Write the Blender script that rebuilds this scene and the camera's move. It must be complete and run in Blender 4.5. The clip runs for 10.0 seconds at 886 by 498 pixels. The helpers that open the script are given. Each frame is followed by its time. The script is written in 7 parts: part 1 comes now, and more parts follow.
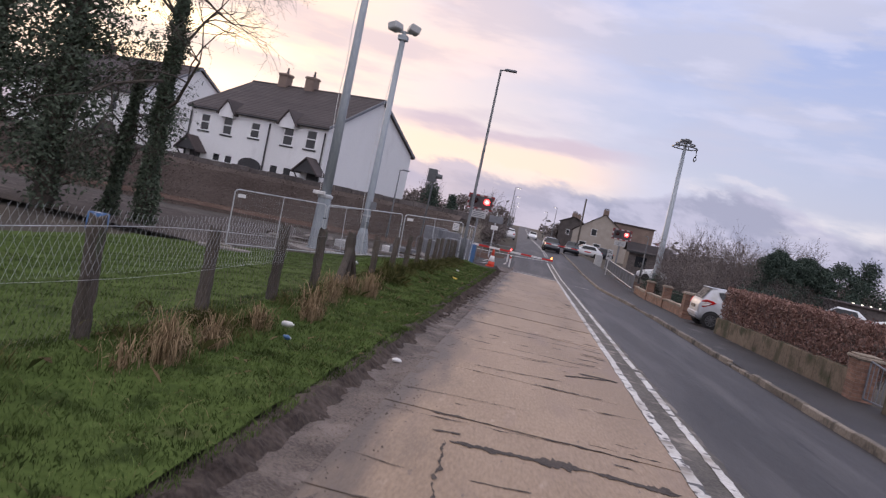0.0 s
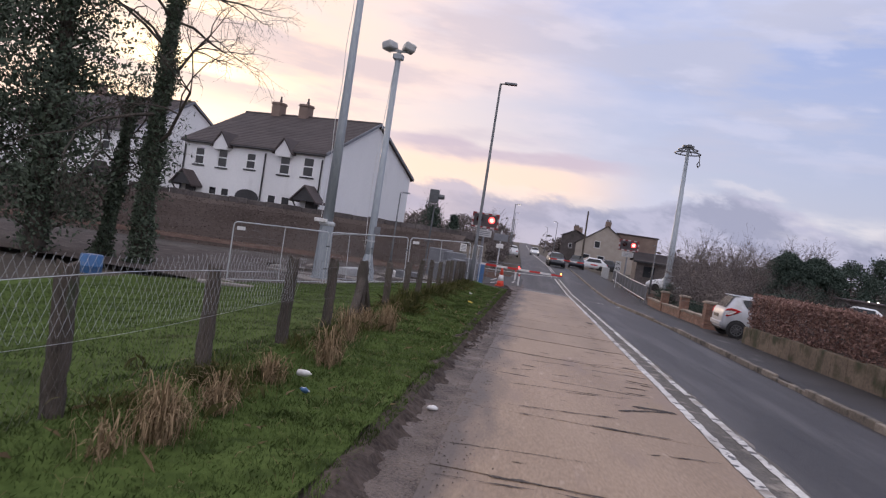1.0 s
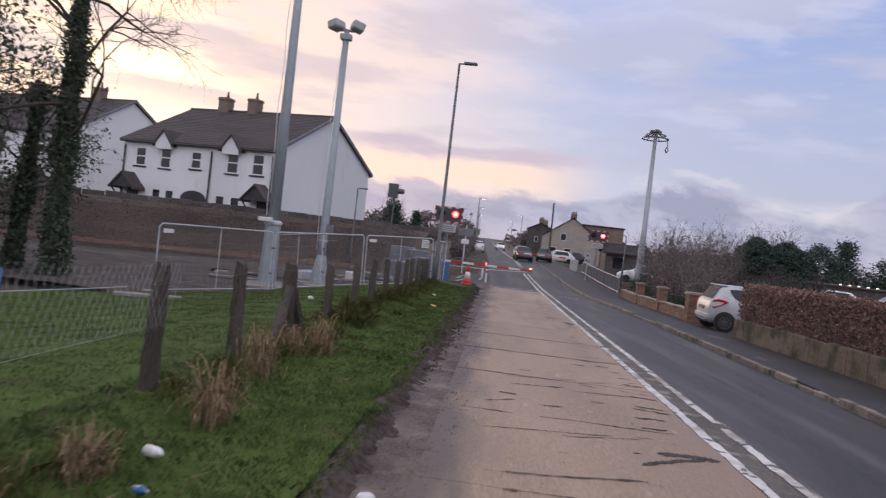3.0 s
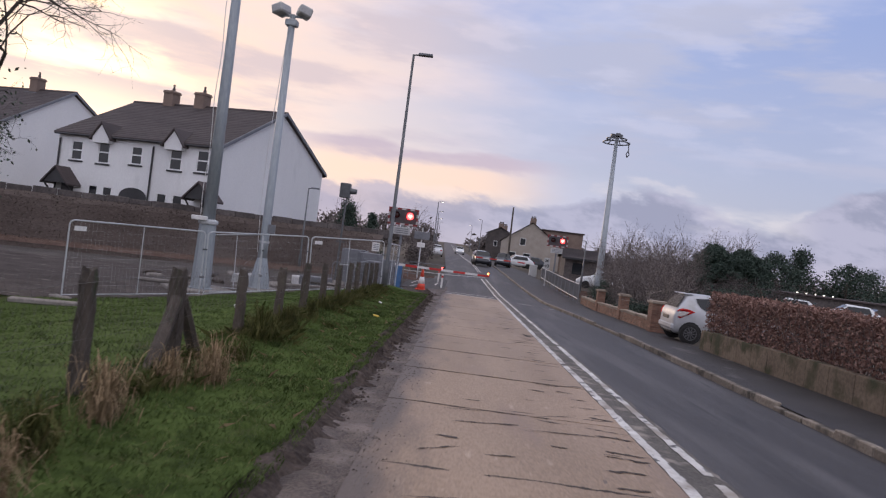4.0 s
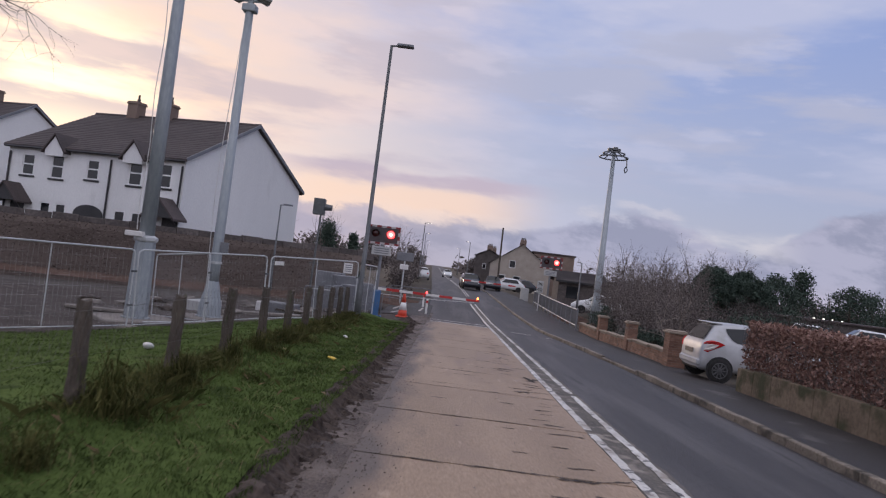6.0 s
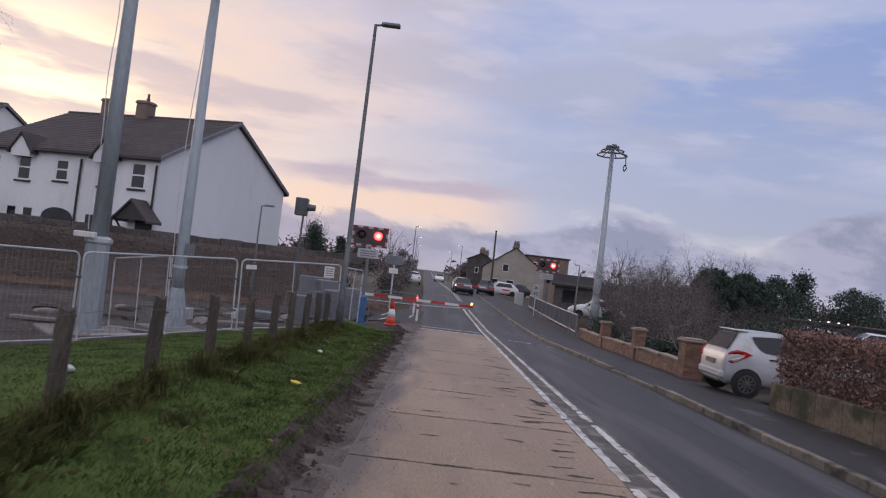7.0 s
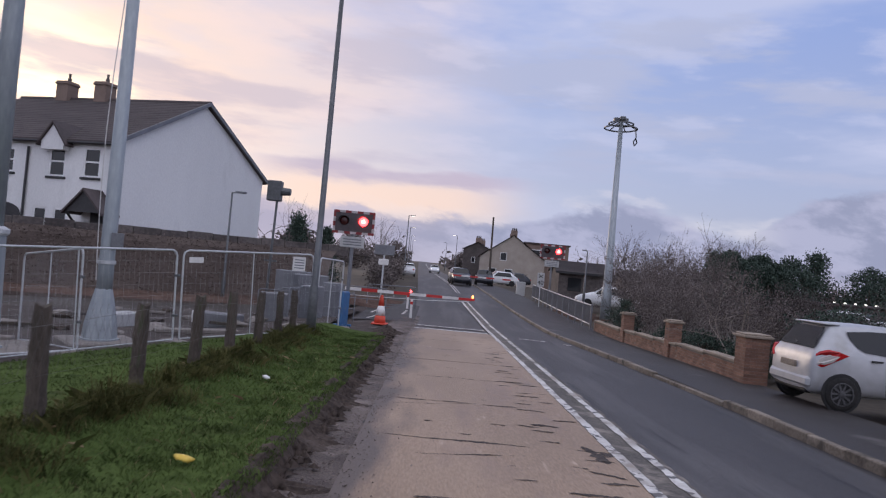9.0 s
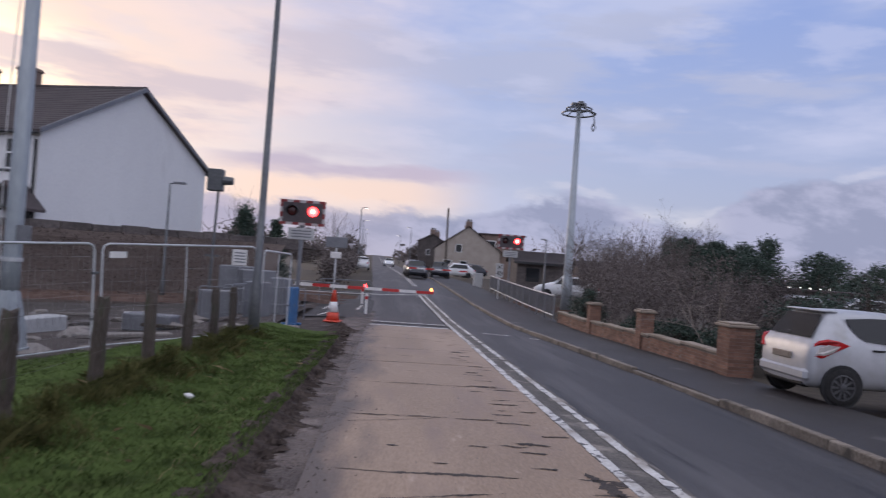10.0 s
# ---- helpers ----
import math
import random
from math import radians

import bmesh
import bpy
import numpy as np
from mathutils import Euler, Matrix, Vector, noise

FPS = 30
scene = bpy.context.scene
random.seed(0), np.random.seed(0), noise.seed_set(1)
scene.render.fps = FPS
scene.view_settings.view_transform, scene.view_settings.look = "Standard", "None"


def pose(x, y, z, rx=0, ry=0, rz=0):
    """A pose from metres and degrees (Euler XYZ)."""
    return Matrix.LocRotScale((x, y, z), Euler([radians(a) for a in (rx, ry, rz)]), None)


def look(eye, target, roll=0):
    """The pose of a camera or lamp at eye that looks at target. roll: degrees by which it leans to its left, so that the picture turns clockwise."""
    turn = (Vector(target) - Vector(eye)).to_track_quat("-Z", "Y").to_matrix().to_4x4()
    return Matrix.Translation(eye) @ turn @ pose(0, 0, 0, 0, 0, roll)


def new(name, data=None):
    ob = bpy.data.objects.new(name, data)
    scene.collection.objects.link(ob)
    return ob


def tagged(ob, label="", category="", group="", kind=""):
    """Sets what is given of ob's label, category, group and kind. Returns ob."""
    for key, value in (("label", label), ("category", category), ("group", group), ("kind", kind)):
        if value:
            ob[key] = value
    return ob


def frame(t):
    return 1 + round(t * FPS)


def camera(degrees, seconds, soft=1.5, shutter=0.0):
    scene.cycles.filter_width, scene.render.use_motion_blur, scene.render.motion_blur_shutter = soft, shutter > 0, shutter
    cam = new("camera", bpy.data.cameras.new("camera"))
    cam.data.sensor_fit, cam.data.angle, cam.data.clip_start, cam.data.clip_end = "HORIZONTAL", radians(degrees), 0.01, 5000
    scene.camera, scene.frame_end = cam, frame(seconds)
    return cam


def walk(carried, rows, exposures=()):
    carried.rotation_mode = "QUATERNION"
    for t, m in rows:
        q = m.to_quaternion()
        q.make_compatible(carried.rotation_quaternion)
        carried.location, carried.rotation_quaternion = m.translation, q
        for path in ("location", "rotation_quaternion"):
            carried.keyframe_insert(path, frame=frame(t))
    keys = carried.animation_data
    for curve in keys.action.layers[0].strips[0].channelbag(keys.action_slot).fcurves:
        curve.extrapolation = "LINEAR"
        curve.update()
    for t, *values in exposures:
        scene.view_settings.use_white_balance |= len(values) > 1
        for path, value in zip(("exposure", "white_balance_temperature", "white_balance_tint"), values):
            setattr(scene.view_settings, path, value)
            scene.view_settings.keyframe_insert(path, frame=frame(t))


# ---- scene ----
cam = camera(64.0, 10.0, soft=1.2, shutter=0.4)
ROWS = [
    (0.0, 0.080, 0.035, 1.610, 86.91, -12.00, 7.72),
    (0.5, -0.306, 0.573, 1.582, 87.42, -9.90, 6.35),
    (1.0, -0.396, 1.061, 1.559, 88.61, -8.71, 7.60),
    (1.5, -0.463, 1.750, 1.504, 88.80, -8.60, 8.38),
    (2.0, -0.568, 2.224, 1.519, 88.56, -7.90, 8.06),
    (2.5, -0.495, 2.766, 1.493, 89.09, -6.89, 7.90),
    (3.0, -0.514, 3.664, 1.483, 88.81, -6.67, 4.75),
    (4.5, -0.258, 6.351, 1.483, 89.84, -7.26, 1.23),
    (5.0, -0.348, 7.275, 1.419, 90.12, -6.99, 1.01),
    (5.5, -0.251, 8.175, 1.426, 90.89, -7.16, 0.84),
    (7.0, -0.250, 11.386, 1.377, 91.96, -6.83, -0.12),
    (7.5, -0.242, 12.497, 1.370, 91.76, -6.28, -0.02),
    (8.0, -0.278, 13.502, 1.353, 91.79, -6.12, -0.15),
    (8.5, -0.258, 14.508, 1.340, 91.43, -5.35, -0.16),
    (9.0, -0.282, 15.491, 1.293, 91.30, -5.20, -0.52),
    (9.5, -0.307, 16.441, 1.235, 90.89, -4.46, -0.82),
    (9.8, -0.335, 16.835, 1.229, 90.92, -4.25, -1.15),
    (9.9, -0.347, 16.965, 1.226, 90.97, -4.17, -2.70),
    (10.0, -0.360, 17.096, 1.224, 91.03, -4.09, -4.26),
]
walk(cam, [(t, pose(x, y, z, rx, ry, rz)) for t, x, y, z, rx, ry, rz in ROWS],
     exposures=[(0.0, 0.28, 6700, 15), (1.0, 0.20, 6650, 14), (1.5, 0.10, 6630, 14), (2.0, 0.12, 6620, 14), (2.5, 0.16, 6610, 14), (3.0, 0.16, 6600, 14), (4.5, 0.04, 6550, 14), (5.5, -0.04, 6500, 14), (7.0, -0.10, 6450, 14), (8.5, -0.12, 6300, 14), (9.0, 0.02, 6200, 14), (10.0, 0.02, 6200, 14)])
S_ROAD = -0.022  # fall of the road towards the crossing


def smooth(a, b, v):
    u = min(max((v - a) / (b - a), 0.0), 1.0)
    return u * u * (3 - 2 * u)


def road_z(y):
    """Height of the road along its length: down to the crossing, up again behind it."""
    if y < 44:
        return S_ROAD * y
    return -0.968 + 0.62 * smooth(44, 84, y) + 2.6 * smooth(150, 420, y)


def east_z(x, y):
    """Road height with the cross-fall of the eastern lane and pavement."""
    return road_z(y) - 0.028 * min(max(x - 2.1, 0.0), 5.0)


def road_x(y):
    """The double line's middle: straight, then drifting to the west behind the crossing."""
    return 1.95 - 0.026 * max(0.0, y - 46)


def kerb_x(y):
    """The road face of the eastern kerb: the road narrows towards the crossing."""
    return road_x(y) + 2.97 - 0.6 * smooth(26, 46, y)


def ground_z(x, y):
    """Height of the land: the field falls away from the verge."""
    return east_z(x, y) - 0.62 * smooth(2.7, 10.0, -x) * (1 - smooth(45, 90, y)) * smooth(-40, 0, y)


# ---- sky and light ----
world = bpy.data.worlds.new("evening_sky")
scene.world = world
world.use_nodes = True
WN, WL = world.node_tree.nodes, world.node_tree.links
WN.clear()
SUN_AZ, SUN_EL = -30.0, 9.0  # degrees east of the road's line, and above the horizon


def wnode(kind, **kw):
    n = WN.new(kind)
    for key, value in kw.items():
        if key == "op":
            n.operation = value
        else:
            n.inputs[int(key[1:])].default_value = value
    return n


def wmath(op, a, b=None, clamp=False):
    n = WN.new("ShaderNodeMath")
    n.operation, n.use_clamp = op, clamp
    for i, v in enumerate((a, b)):
        if v is None:
            continue
        if isinstance(v, (int, float)):
            n.inputs[i].default_value = v
        else:
            WL.new(v, n.inputs[i])
    return n.outputs[0]


def wmix(f, a, b):
    n = WN.new("ShaderNodeMix")
    n.data_type = "RGBA"
    for i, v in ((0, f), (6, a), (7, b)):
        if isinstance(v, (int, float)):
            n.inputs[i].default_value = v
        elif isinstance(v, tuple):
            n.inputs[i].default_value = (*v, 1)
        else:
            WL.new(v, n.inputs[i])
    return n.outputs[2]


def wramp(v, lo, hi):
    n = WN.new("ShaderNodeMapRange")
    n.interpolation_type = "SMOOTHSTEP"
    n.inputs[1].default_value, n.inputs[2].default_value = lo, hi
    WL.new(v, n.inputs[0])
    return n.outputs[0]


coord = WN.new("ShaderNodeTexCoord").outputs["Generated"]
sep = WN.new("ShaderNodeSeparateXYZ")
WL.new(coord, sep.inputs[0])
up = sep.outputs[2]
sky = WN.new("ShaderNodeTexSky")
sky.sky_type, sky.sun_disc = "NISHITA", False
sky.sun_elevation, sky.sun_rotation = radians(SUN_EL), radians(SUN_AZ)
sky.air_density, sky.dust_density, sky.ozone_density = 1.2, 1.5, 2.0
sun_way = Vector((math.sin(radians(SUN_AZ)) * math.cos(radians(SUN_EL)), math.cos(radians(SUN_AZ)) * math.cos(radians(SUN_EL)), math.sin(radians(SUN_EL))))
dot = WN.new("ShaderNodeVectorMath")
dot.operation = "DOT_PRODUCT"
dot.inputs[1].default_value = sun_way
WL.new(coord, dot.inputs[0])
near_sun = dot.outputs["Value"]


def clouds(scale, detail, stretch, shift):
    m = WN.new("ShaderNodeMapping")
    m.inputs["Scale"].default_value = (1, 1, stretch)
    m.inputs["Location"].default_value = shift
    WL.new(coord, m.inputs["Vector"])
    n = WN.new("ShaderNodeTexNoise")
    n.inputs["Scale"].default_value, n.inputs["Detail"].default_value = scale, detail
    n.inputs["Roughness"].default_value = 0.55
    WL.new(m.outputs[0], n.inputs["Vector"])
    return n.outputs[0]


veil = clouds(2.2, 5, 3.5, (0.3, 0.1, 0.0))
warm = wramp(near_sun, 0.80, 1.0)
thin = WN.new("ShaderNodeVectorMath")
thin.operation = "SCALE"
thin.inputs["Scale"].default_value = 0.10
WL.new(sky.outputs[0], thin.inputs[0])
clear_sky = wmix(0.25, wmix(wramp(up, 0.0, 0.6), (0.43, 0.465, 0.64), (0.235, 0.365, 0.78)), thin.outputs[0])
high = wmix(wmath("MULTIPLY", wramp(veil, 0.44, 0.66), 0.8), clear_sky, wmix(warm, (0.50, 0.53, 0.67), (0.86, 0.66, 0.58)))
high = wmix(wmath("MULTIPLY", warm, 0.60), high, (0.86, 0.70, 0.60))
# angles round the horizon and above it, in degrees
az = wmath("MULTIPLY", wmath("ARCTAN2", sep.outputs[0], sep.outputs[1]), 57.2958)
el = wmath("MULTIPLY", wmath("ARCSINE", up), 57.2958)


def drift(wide, tall, detail, shift, rough=0.55):
    """Cloud noise drawn out along the horizon; wide and tall in degrees."""
    v = WN.new("ShaderNodeCombineXYZ")
    WL.new(wmath("DIVIDE", wmath("ADD", az, wmath("MULTIPLY", el, 0.6)), wide), v.inputs[0])
    WL.new(wmath("DIVIDE", el, tall), v.inputs[1])
    v.inputs[2].default_value = shift
    n = WN.new("ShaderNodeTexNoise")
    n.inputs["Scale"].default_value, n.inputs["Detail"].default_value = 1.0, detail
    n.inputs["Roughness"].default_value = rough
    WL.new(v.outputs[0], n.inputs["Vector"])
    return n.outputs[0]


def about(v, middle, reach, core=0.0):
    """One at the middle, falling softly to nothing."""
    return wmath("SUBTRACT", 1.0, wramp(wmath("ABSOLUTE", wmath("SUBTRACT", v, middle)), core, reach))


def both(*fs):
    out = fs[0]
    for f in fs[1:]:
        out = wmath("MULTIPLY", out, f)
    return out


long_drift = drift(17.0, 3.6, 6, 2.3)
mid_drift = drift(9.0, 2.6, 7, 5.1)
heap = drift(4.6, 2.6, 7, 8.7, 0.6)
# the low sun behind broken cloud
ring = wmath("SQRT", wmath("ADD", wmath("POWER", wmath("ADD", az, 30.5), 2.0), wmath("POWER", wmath("MULTIPLY", wmath("SUBTRACT", el, 10.2), 1.5), 2.0)))
high = wmix(both(about(ring, 0.0, 21.0), wramp(mid_drift, 0.36, 0.64), 0.80), high, (1.10, 0.78, 0.50))
high = wmix(both(about(ring, 0.0, 11.0), wramp(long_drift, 0.22, 0.50)), high, (1.75, 1.42, 0.90))
# soft grey and rose drifts across the upper sky
grey_rose = wmix(warm, (0.42, 0.45, 0.58), (0.63, 0.53, 0.54))
high = wmix(both(wramp(long_drift, 0.47, 0.62), wramp(el, 5.5, 9.0), 0.85), high, grey_rose)
high = wmix(both(wramp(mid_drift, 0.50, 0.64), wramp(el, 6.0, 11.0), 0.40), high, wmix(warm, (0.54, 0.56, 0.70), (0.90, 0.70, 0.62)))
# a peach strip low down, under one long dark streak
wave = wmath("MULTIPLY", wmath("SUBTRACT", mid_drift, 0.5), 2.6)
strip_el = wmath("ADD", el, wave)
high = wmix(both(about(strip_el, 5.1, 2.0, 0.3), about(az, -5.0, 14.0, 5.0), 0.68), high, (0.95, 0.69, 0.52))
high = wmix(both(about(strip_el, 6.7, 0.95, 0.25), about(az, -4.0, 13.0, 6.0), wramp(long_drift, 0.30, 0.50), 0.85), high, (0.50, 0.43, 0.51))
# a blue-grey cloud bank over the horizon, heaped up towards the east
crest_el = wmath("ADD", 3.9, wmath("ADD", wmath("MULTIPLY", about(az, 14.0, 8.0), 2.3), wmath("MULTIPLY", wramp(az, 22.5, 30.0), 3.9)))
crest_el = wmath("ADD", crest_el, wmath("MULTIPLY", wmath("SUBTRACT", heap, 0.5), 4.2))
crest = wmath("SUBTRACT", el, crest_el)
lit_edge = both(about(crest, 0.4, 0.8, 0.15), wramp(az, -14.0, 2.0), wramp(mid_drift, 0.46, 0.62), 0.28)
high = wmix(lit_edge, high, (0.76, 0.70, 0.70))
low = wmath("SUBTRACT", 1.0, wramp(crest, -0.55, 0.30))
bank_tone = wmix(wramp(heap, 0.42, 0.60), (0.285, 0.305, 0.415), (0.40, 0.41, 0.53))
high = wmix(wmath("MULTIPLY", low, 0.96), high, wmix(warm, bank_tone, wmix(wramp(mid_drift, 0.4, 0.6), (0.40, 0.37, 0.46), (0.56, 0.48, 0.52))))
gap = both(about(strip_el, 4.4, 1.5, 0.3), about(az, 21.0, 6.0, 2.0), wramp(mid_drift, 0.44, 0.58), 0.5)
high = wmix(gap, high, (0.64, 0.63, 0.66))
rim = wmath("SUBTRACT", 1.0, wramp(up, 0.0, 0.05))
high = wmix(wmath("MULTIPLY", rim, 0.45), high, (0.50, 0.46, 0.52))
# unseen thin cloud overhead, added bright as fill light for the ground
high = wmix(wmath("MULTIPLY", wramp(up, 0.50, 0.85), 0.7), high, (0.98, 0.97, 1.0))
# unseen sky opposite the sunset, brightened to fill the surfaces facing it
high = wmix(wmath("MULTIPLY", wramp(wmath("MULTIPLY", sep.outputs[1], -1.0), 0.05, 0.6), 0.6), high, (1.05, 1.04, 1.16))
back = WN.new("ShaderNodeBackground")
back.inputs["Strength"].default_value = 1.12
WL.new(high, back.inputs["Color"])
wout = WN.new("ShaderNodeOutputWorld")
WL.new(back.outputs[0], wout.inputs["Surface"])

sun = new("sun", bpy.data.lights.new("sun", "SUN"))
sun.data.energy, sun.data.angle, sun.data.color = 0.9, radians(14), (1.0, 0.78, 0.58)
sun.matrix_world = look((0, 0, 30), tuple(Vector((0, 0, 30)) - sun_way))
# ---- materials ----
def paint(name, a, b, rough=0.8, scale=1.0, fine=30.0, bump=0.15, metal=0.0, spread=(0.35, 0.65), stretch=(1, 1, 1), vary=0.0, spots=None, spec=0.4, edge=None):
    """A surface of two tones, mixed by a coarse and a fine noise in metres; spots: (tone, scale, from, to) for stains or wear."""
    m = bpy.data.materials.new(name)
    m.use_nodes = True
    nt = m.node_tree
    bsdf = nt.nodes["Principled BSDF"]
    geo = nt.nodes.new("ShaderNodeNewGeometry")
    mp = nt.nodes.new("ShaderNodeMapping")
    mp.inputs["Scale"].default_value = stretch
    nt.links.new(geo.outputs["Position"], mp.inputs["Vector"])

    def noise_of(s, d):
        n = nt.nodes.new("ShaderNodeTexNoise")
        n.inputs["Scale"].default_value, n.inputs["Detail"].default_value = s, d
        nt.links.new(mp.outputs[0], n.inputs["Vector"])
        return n.outputs[0]

    def ramp(v, lo, hi):
        n = nt.nodes.new("ShaderNodeMapRange")
        n.inputs[1].default_value, n.inputs[2].default_value = lo, hi
        nt.links.new(v, n.inputs[0])
        return n.outputs[0]

    def mix(f, x, y):
        n = nt.nodes.new("ShaderNodeMix")
        n.data_type = "RGBA"
        for i, v in ((0, f), (6, x), (7, y)):
            if isinstance(v, float):
                n.inputs[i].default_value = v
            elif isinstance(v, tuple):
                n.inputs[i].default_value = (*v, 1)
            else:
                nt.links.new(v, n.inputs[i])
        return n.outputs[2]

    big, small = noise_of(scale, 4), noise_of(fine, 3)
    avg = nt.nodes.new("ShaderNodeMath")
    avg.operation = "ADD"
    half = nt.nodes.new("ShaderNodeMath")
    half.operation = "MULTIPLY"
    half.inputs[1].default_value = 0.5
    nt.links.new(big, avg.inputs[0])
    nt.links.new(small, avg.inputs[1])
    nt.links.new(avg.outputs[0], half.inputs[0])
    colour = mix(ramp(half.outputs[0], *spread), a, b)
    if spots:
        for tone, s, lo, hi in spots:
            colour = mix(ramp(noise_of(s, 5), lo, hi), colour, tone)
    if edge:
        tone, x0, x1 = edge
        sx = nt.nodes.new("ShaderNodeSeparateXYZ")
        nt.links.new(geo.outputs["Position"], sx.inputs[0])
        rag = nt.nodes.new("ShaderNodeMath")
        rag.operation = "MULTIPLY_ADD"
        rag.inputs[1].default_value = 1.1
        nt.links.new(noise_of(1.9, 6), rag.inputs[0])
        nt.links.new(sx.outputs[0], rag.inputs[2])
        colour = mix(ramp(rag.outputs[0], x1 + 0.55, x0 + 0.55), colour, tone)
    if vary:
        info = nt.nodes.new("ShaderNodeObjectInfo")
        val = nt.nodes.new("ShaderNodeHueSaturation")
        r = nt.nodes.new("ShaderNodeMapRange")
        r.inputs[3].default_value, r.inputs[4].default_value = 1 - vary, 1 + vary
        nt.links.new(info.outputs["Random"], r.inputs[0])
        nt.links.new(r.outputs[0], val.inputs["Value"])
        nt.links.new(colour, val.inputs["Color"])
        colour = val.outputs[0]
    nt.links.new(colour, bsdf.inputs["Base Color"])
    bsdf.inputs["Roughness"].default_value, bsdf.inputs["Metallic"].default_value = rough, metal
    bsdf.inputs["Specular IOR Level"].default_value = spec
    if bump:
        bp = nt.nodes.new("ShaderNodeBump")
        bp.inputs["Strength"].default_value, bp.inputs["Distance"].default_value = bump, 0.02
        nt.links.new(small, bp.inputs["Height"])
        nt.links.new(bp.outputs[0], bsdf.inputs["Normal"])
    return m


def leafy(name, a, b, rough=0.6, patch=0.0, spec=0.25):
    """Leaves or blades whose tone changes from one to the next."""
    m = bpy.data.materials.new(name)
    m.use_nodes = True
    nt = m.node_tree
    bsdf = nt.nodes["Principled BSDF"]
    geo = nt.nodes.new("ShaderNodeNewGeometry")
    n = nt.nodes.new("ShaderNodeMix")
    n.data_type = "RGBA"
    n.inputs[6].default_value, n.inputs[7].default_value = (*a, 1), (*b, 1)
    nt.links.new(geo.outputs["Random Per Island"], n.inputs[0])
    colour = n.outputs[2]
    if patch:
        spot = nt.nodes.new("ShaderNodeTexNoise")
        spot.inputs["Scale"].default_value, spot.inputs["Detail"].default_value = 2.6, 4
        nt.links.new(geo.outputs["Position"], spot.inputs["Vector"])
        level = nt.nodes.new("ShaderNodeMapRange")
        level.inputs[1].default_value, level.inputs[2].default_value = 0.35, 0.65
        level.inputs[3].default_value, level.inputs[4].default_value = 1 - patch, 1 + patch * 0.6
        nt.links.new(spot.outputs[0], level.inputs[0])
        hue = nt.nodes.new("ShaderNodeHueSaturation")
        nt.links.new(level.outputs[0], hue.inputs["Value"])
        nt.links.new(colour, hue.inputs["Color"])
        colour = hue.outputs[0]
    nt.links.new(colour, bsdf.inputs["Base Color"])
    bsdf.inputs["Roughness"].default_value = rough
    bsdf.inputs["Specular IOR Level"].default_value = spec
    return m


def glowing(name, colour, strength):
    m = bpy.data.materials.new(name)
    m.use_nodes = True
    bsdf = m.node_tree.nodes["Principled BSDF"]
    bsdf.inputs["Base Color"].default_value = (*colour, 1)
    bsdf.inputs["Emission Color"].default_value = (*colour, 1)
    bsdf.inputs["Emission Strength"].default_value = strength
    return m


def glass(name, tint=(0.03, 0.035, 0.04), rough=0.05):
    m = bpy.data.materials.new(name)
    m.use_nodes = True
    bsdf = m.node_tree.nodes["Principled BSDF"]
    bsdf.inputs["Base Color"].default_value = (*tint, 1)
    bsdf.inputs["Roughness"].default_value = rough
    bsdf.inputs["Specular IOR Level"].default_value = 0.45
    return m


SOIL_DARK = paint("dark_soil", (0.028, 0.021, 0.018), (0.105, 0.081, 0.068), 0.9, 2.5, 22, 1.0, spec=0.15)
GRASS_SOIL = paint("grass_soil", (0.046, 0.070, 0.018), (0.094, 0.132, 0.038), 0.95, 0.7, 14, 0.6, spec=0.05, spots=[((0.060, 0.052, 0.030), 0.9, 0.62, 0.75), ((0.036, 0.054, 0.016), 2.4, 0.56, 0.68)])
LAND = paint("rough_land", (0.04, 0.032, 0.024), (0.085, 0.068, 0.05), 0.95, 0.15, 3, 0.5)
BLADES = leafy("grass_blades", (0.056, 0.086, 0.024), (0.116, 0.156, 0.050), 0.75, patch=0.5, spec=0.06)
STRAW = leafy("dead_grass", (0.13, 0.088, 0.050), (0.36, 0.26, 0.155), 0.85, spec=0.1)
SCRUFF = leafy("rank_grass", (0.036, 0.046, 0.013), (0.125, 0.115, 0.045), 0.85, patch=0.4, spec=0.05)
MUD = paint("mud", (0.052, 0.038, 0.032), (0.145, 0.112, 0.094), 0.65, 1.6, 42, 1.0, spread=(0.41, 0.59), spots=[((0.20, 0.16, 0.138), 2.2, 0.54, 0.68)])
CONCRETE = paint("worn_concrete", (0.25, 0.172, 0.112), (0.355, 0.25, 0.17), 0.55, 0.5, 34, 0.35, stretch=(1.5, 0.32, 1.0), spread=(0.40, 0.60), vary=0.06,
                 spots=[((0.25, 0.175, 0.13), 1.3, 0.56, 0.74), ((0.48, 0.36, 0.27), 5.0, 0.66, 0.78), ((0.15, 0.11, 0.085), 13.0, 0.68, 0.74)], edge=((0.10, 0.078, 0.066), -0.86, -0.42))
CRACK = paint("tar_patch", (0.036, 0.029, 0.027), (0.095, 0.076, 0.066), 0.9, 3, 40, 0.8)
ASPHALT = paint("asphalt", (0.026, 0.023, 0.024), (0.054, 0.048, 0.049), 0.6, 0.35, 60, 0.6, stretch=(1.9, 0.16, 1), spots=[((0.092, 0.084, 0.084), 0.8, 0.50, 0.70), ((0.022, 0.020, 0.022), 2.2, 0.60, 0.72), ((0.12, 0.11, 0.105), 60.0, 0.66, 0.74)])
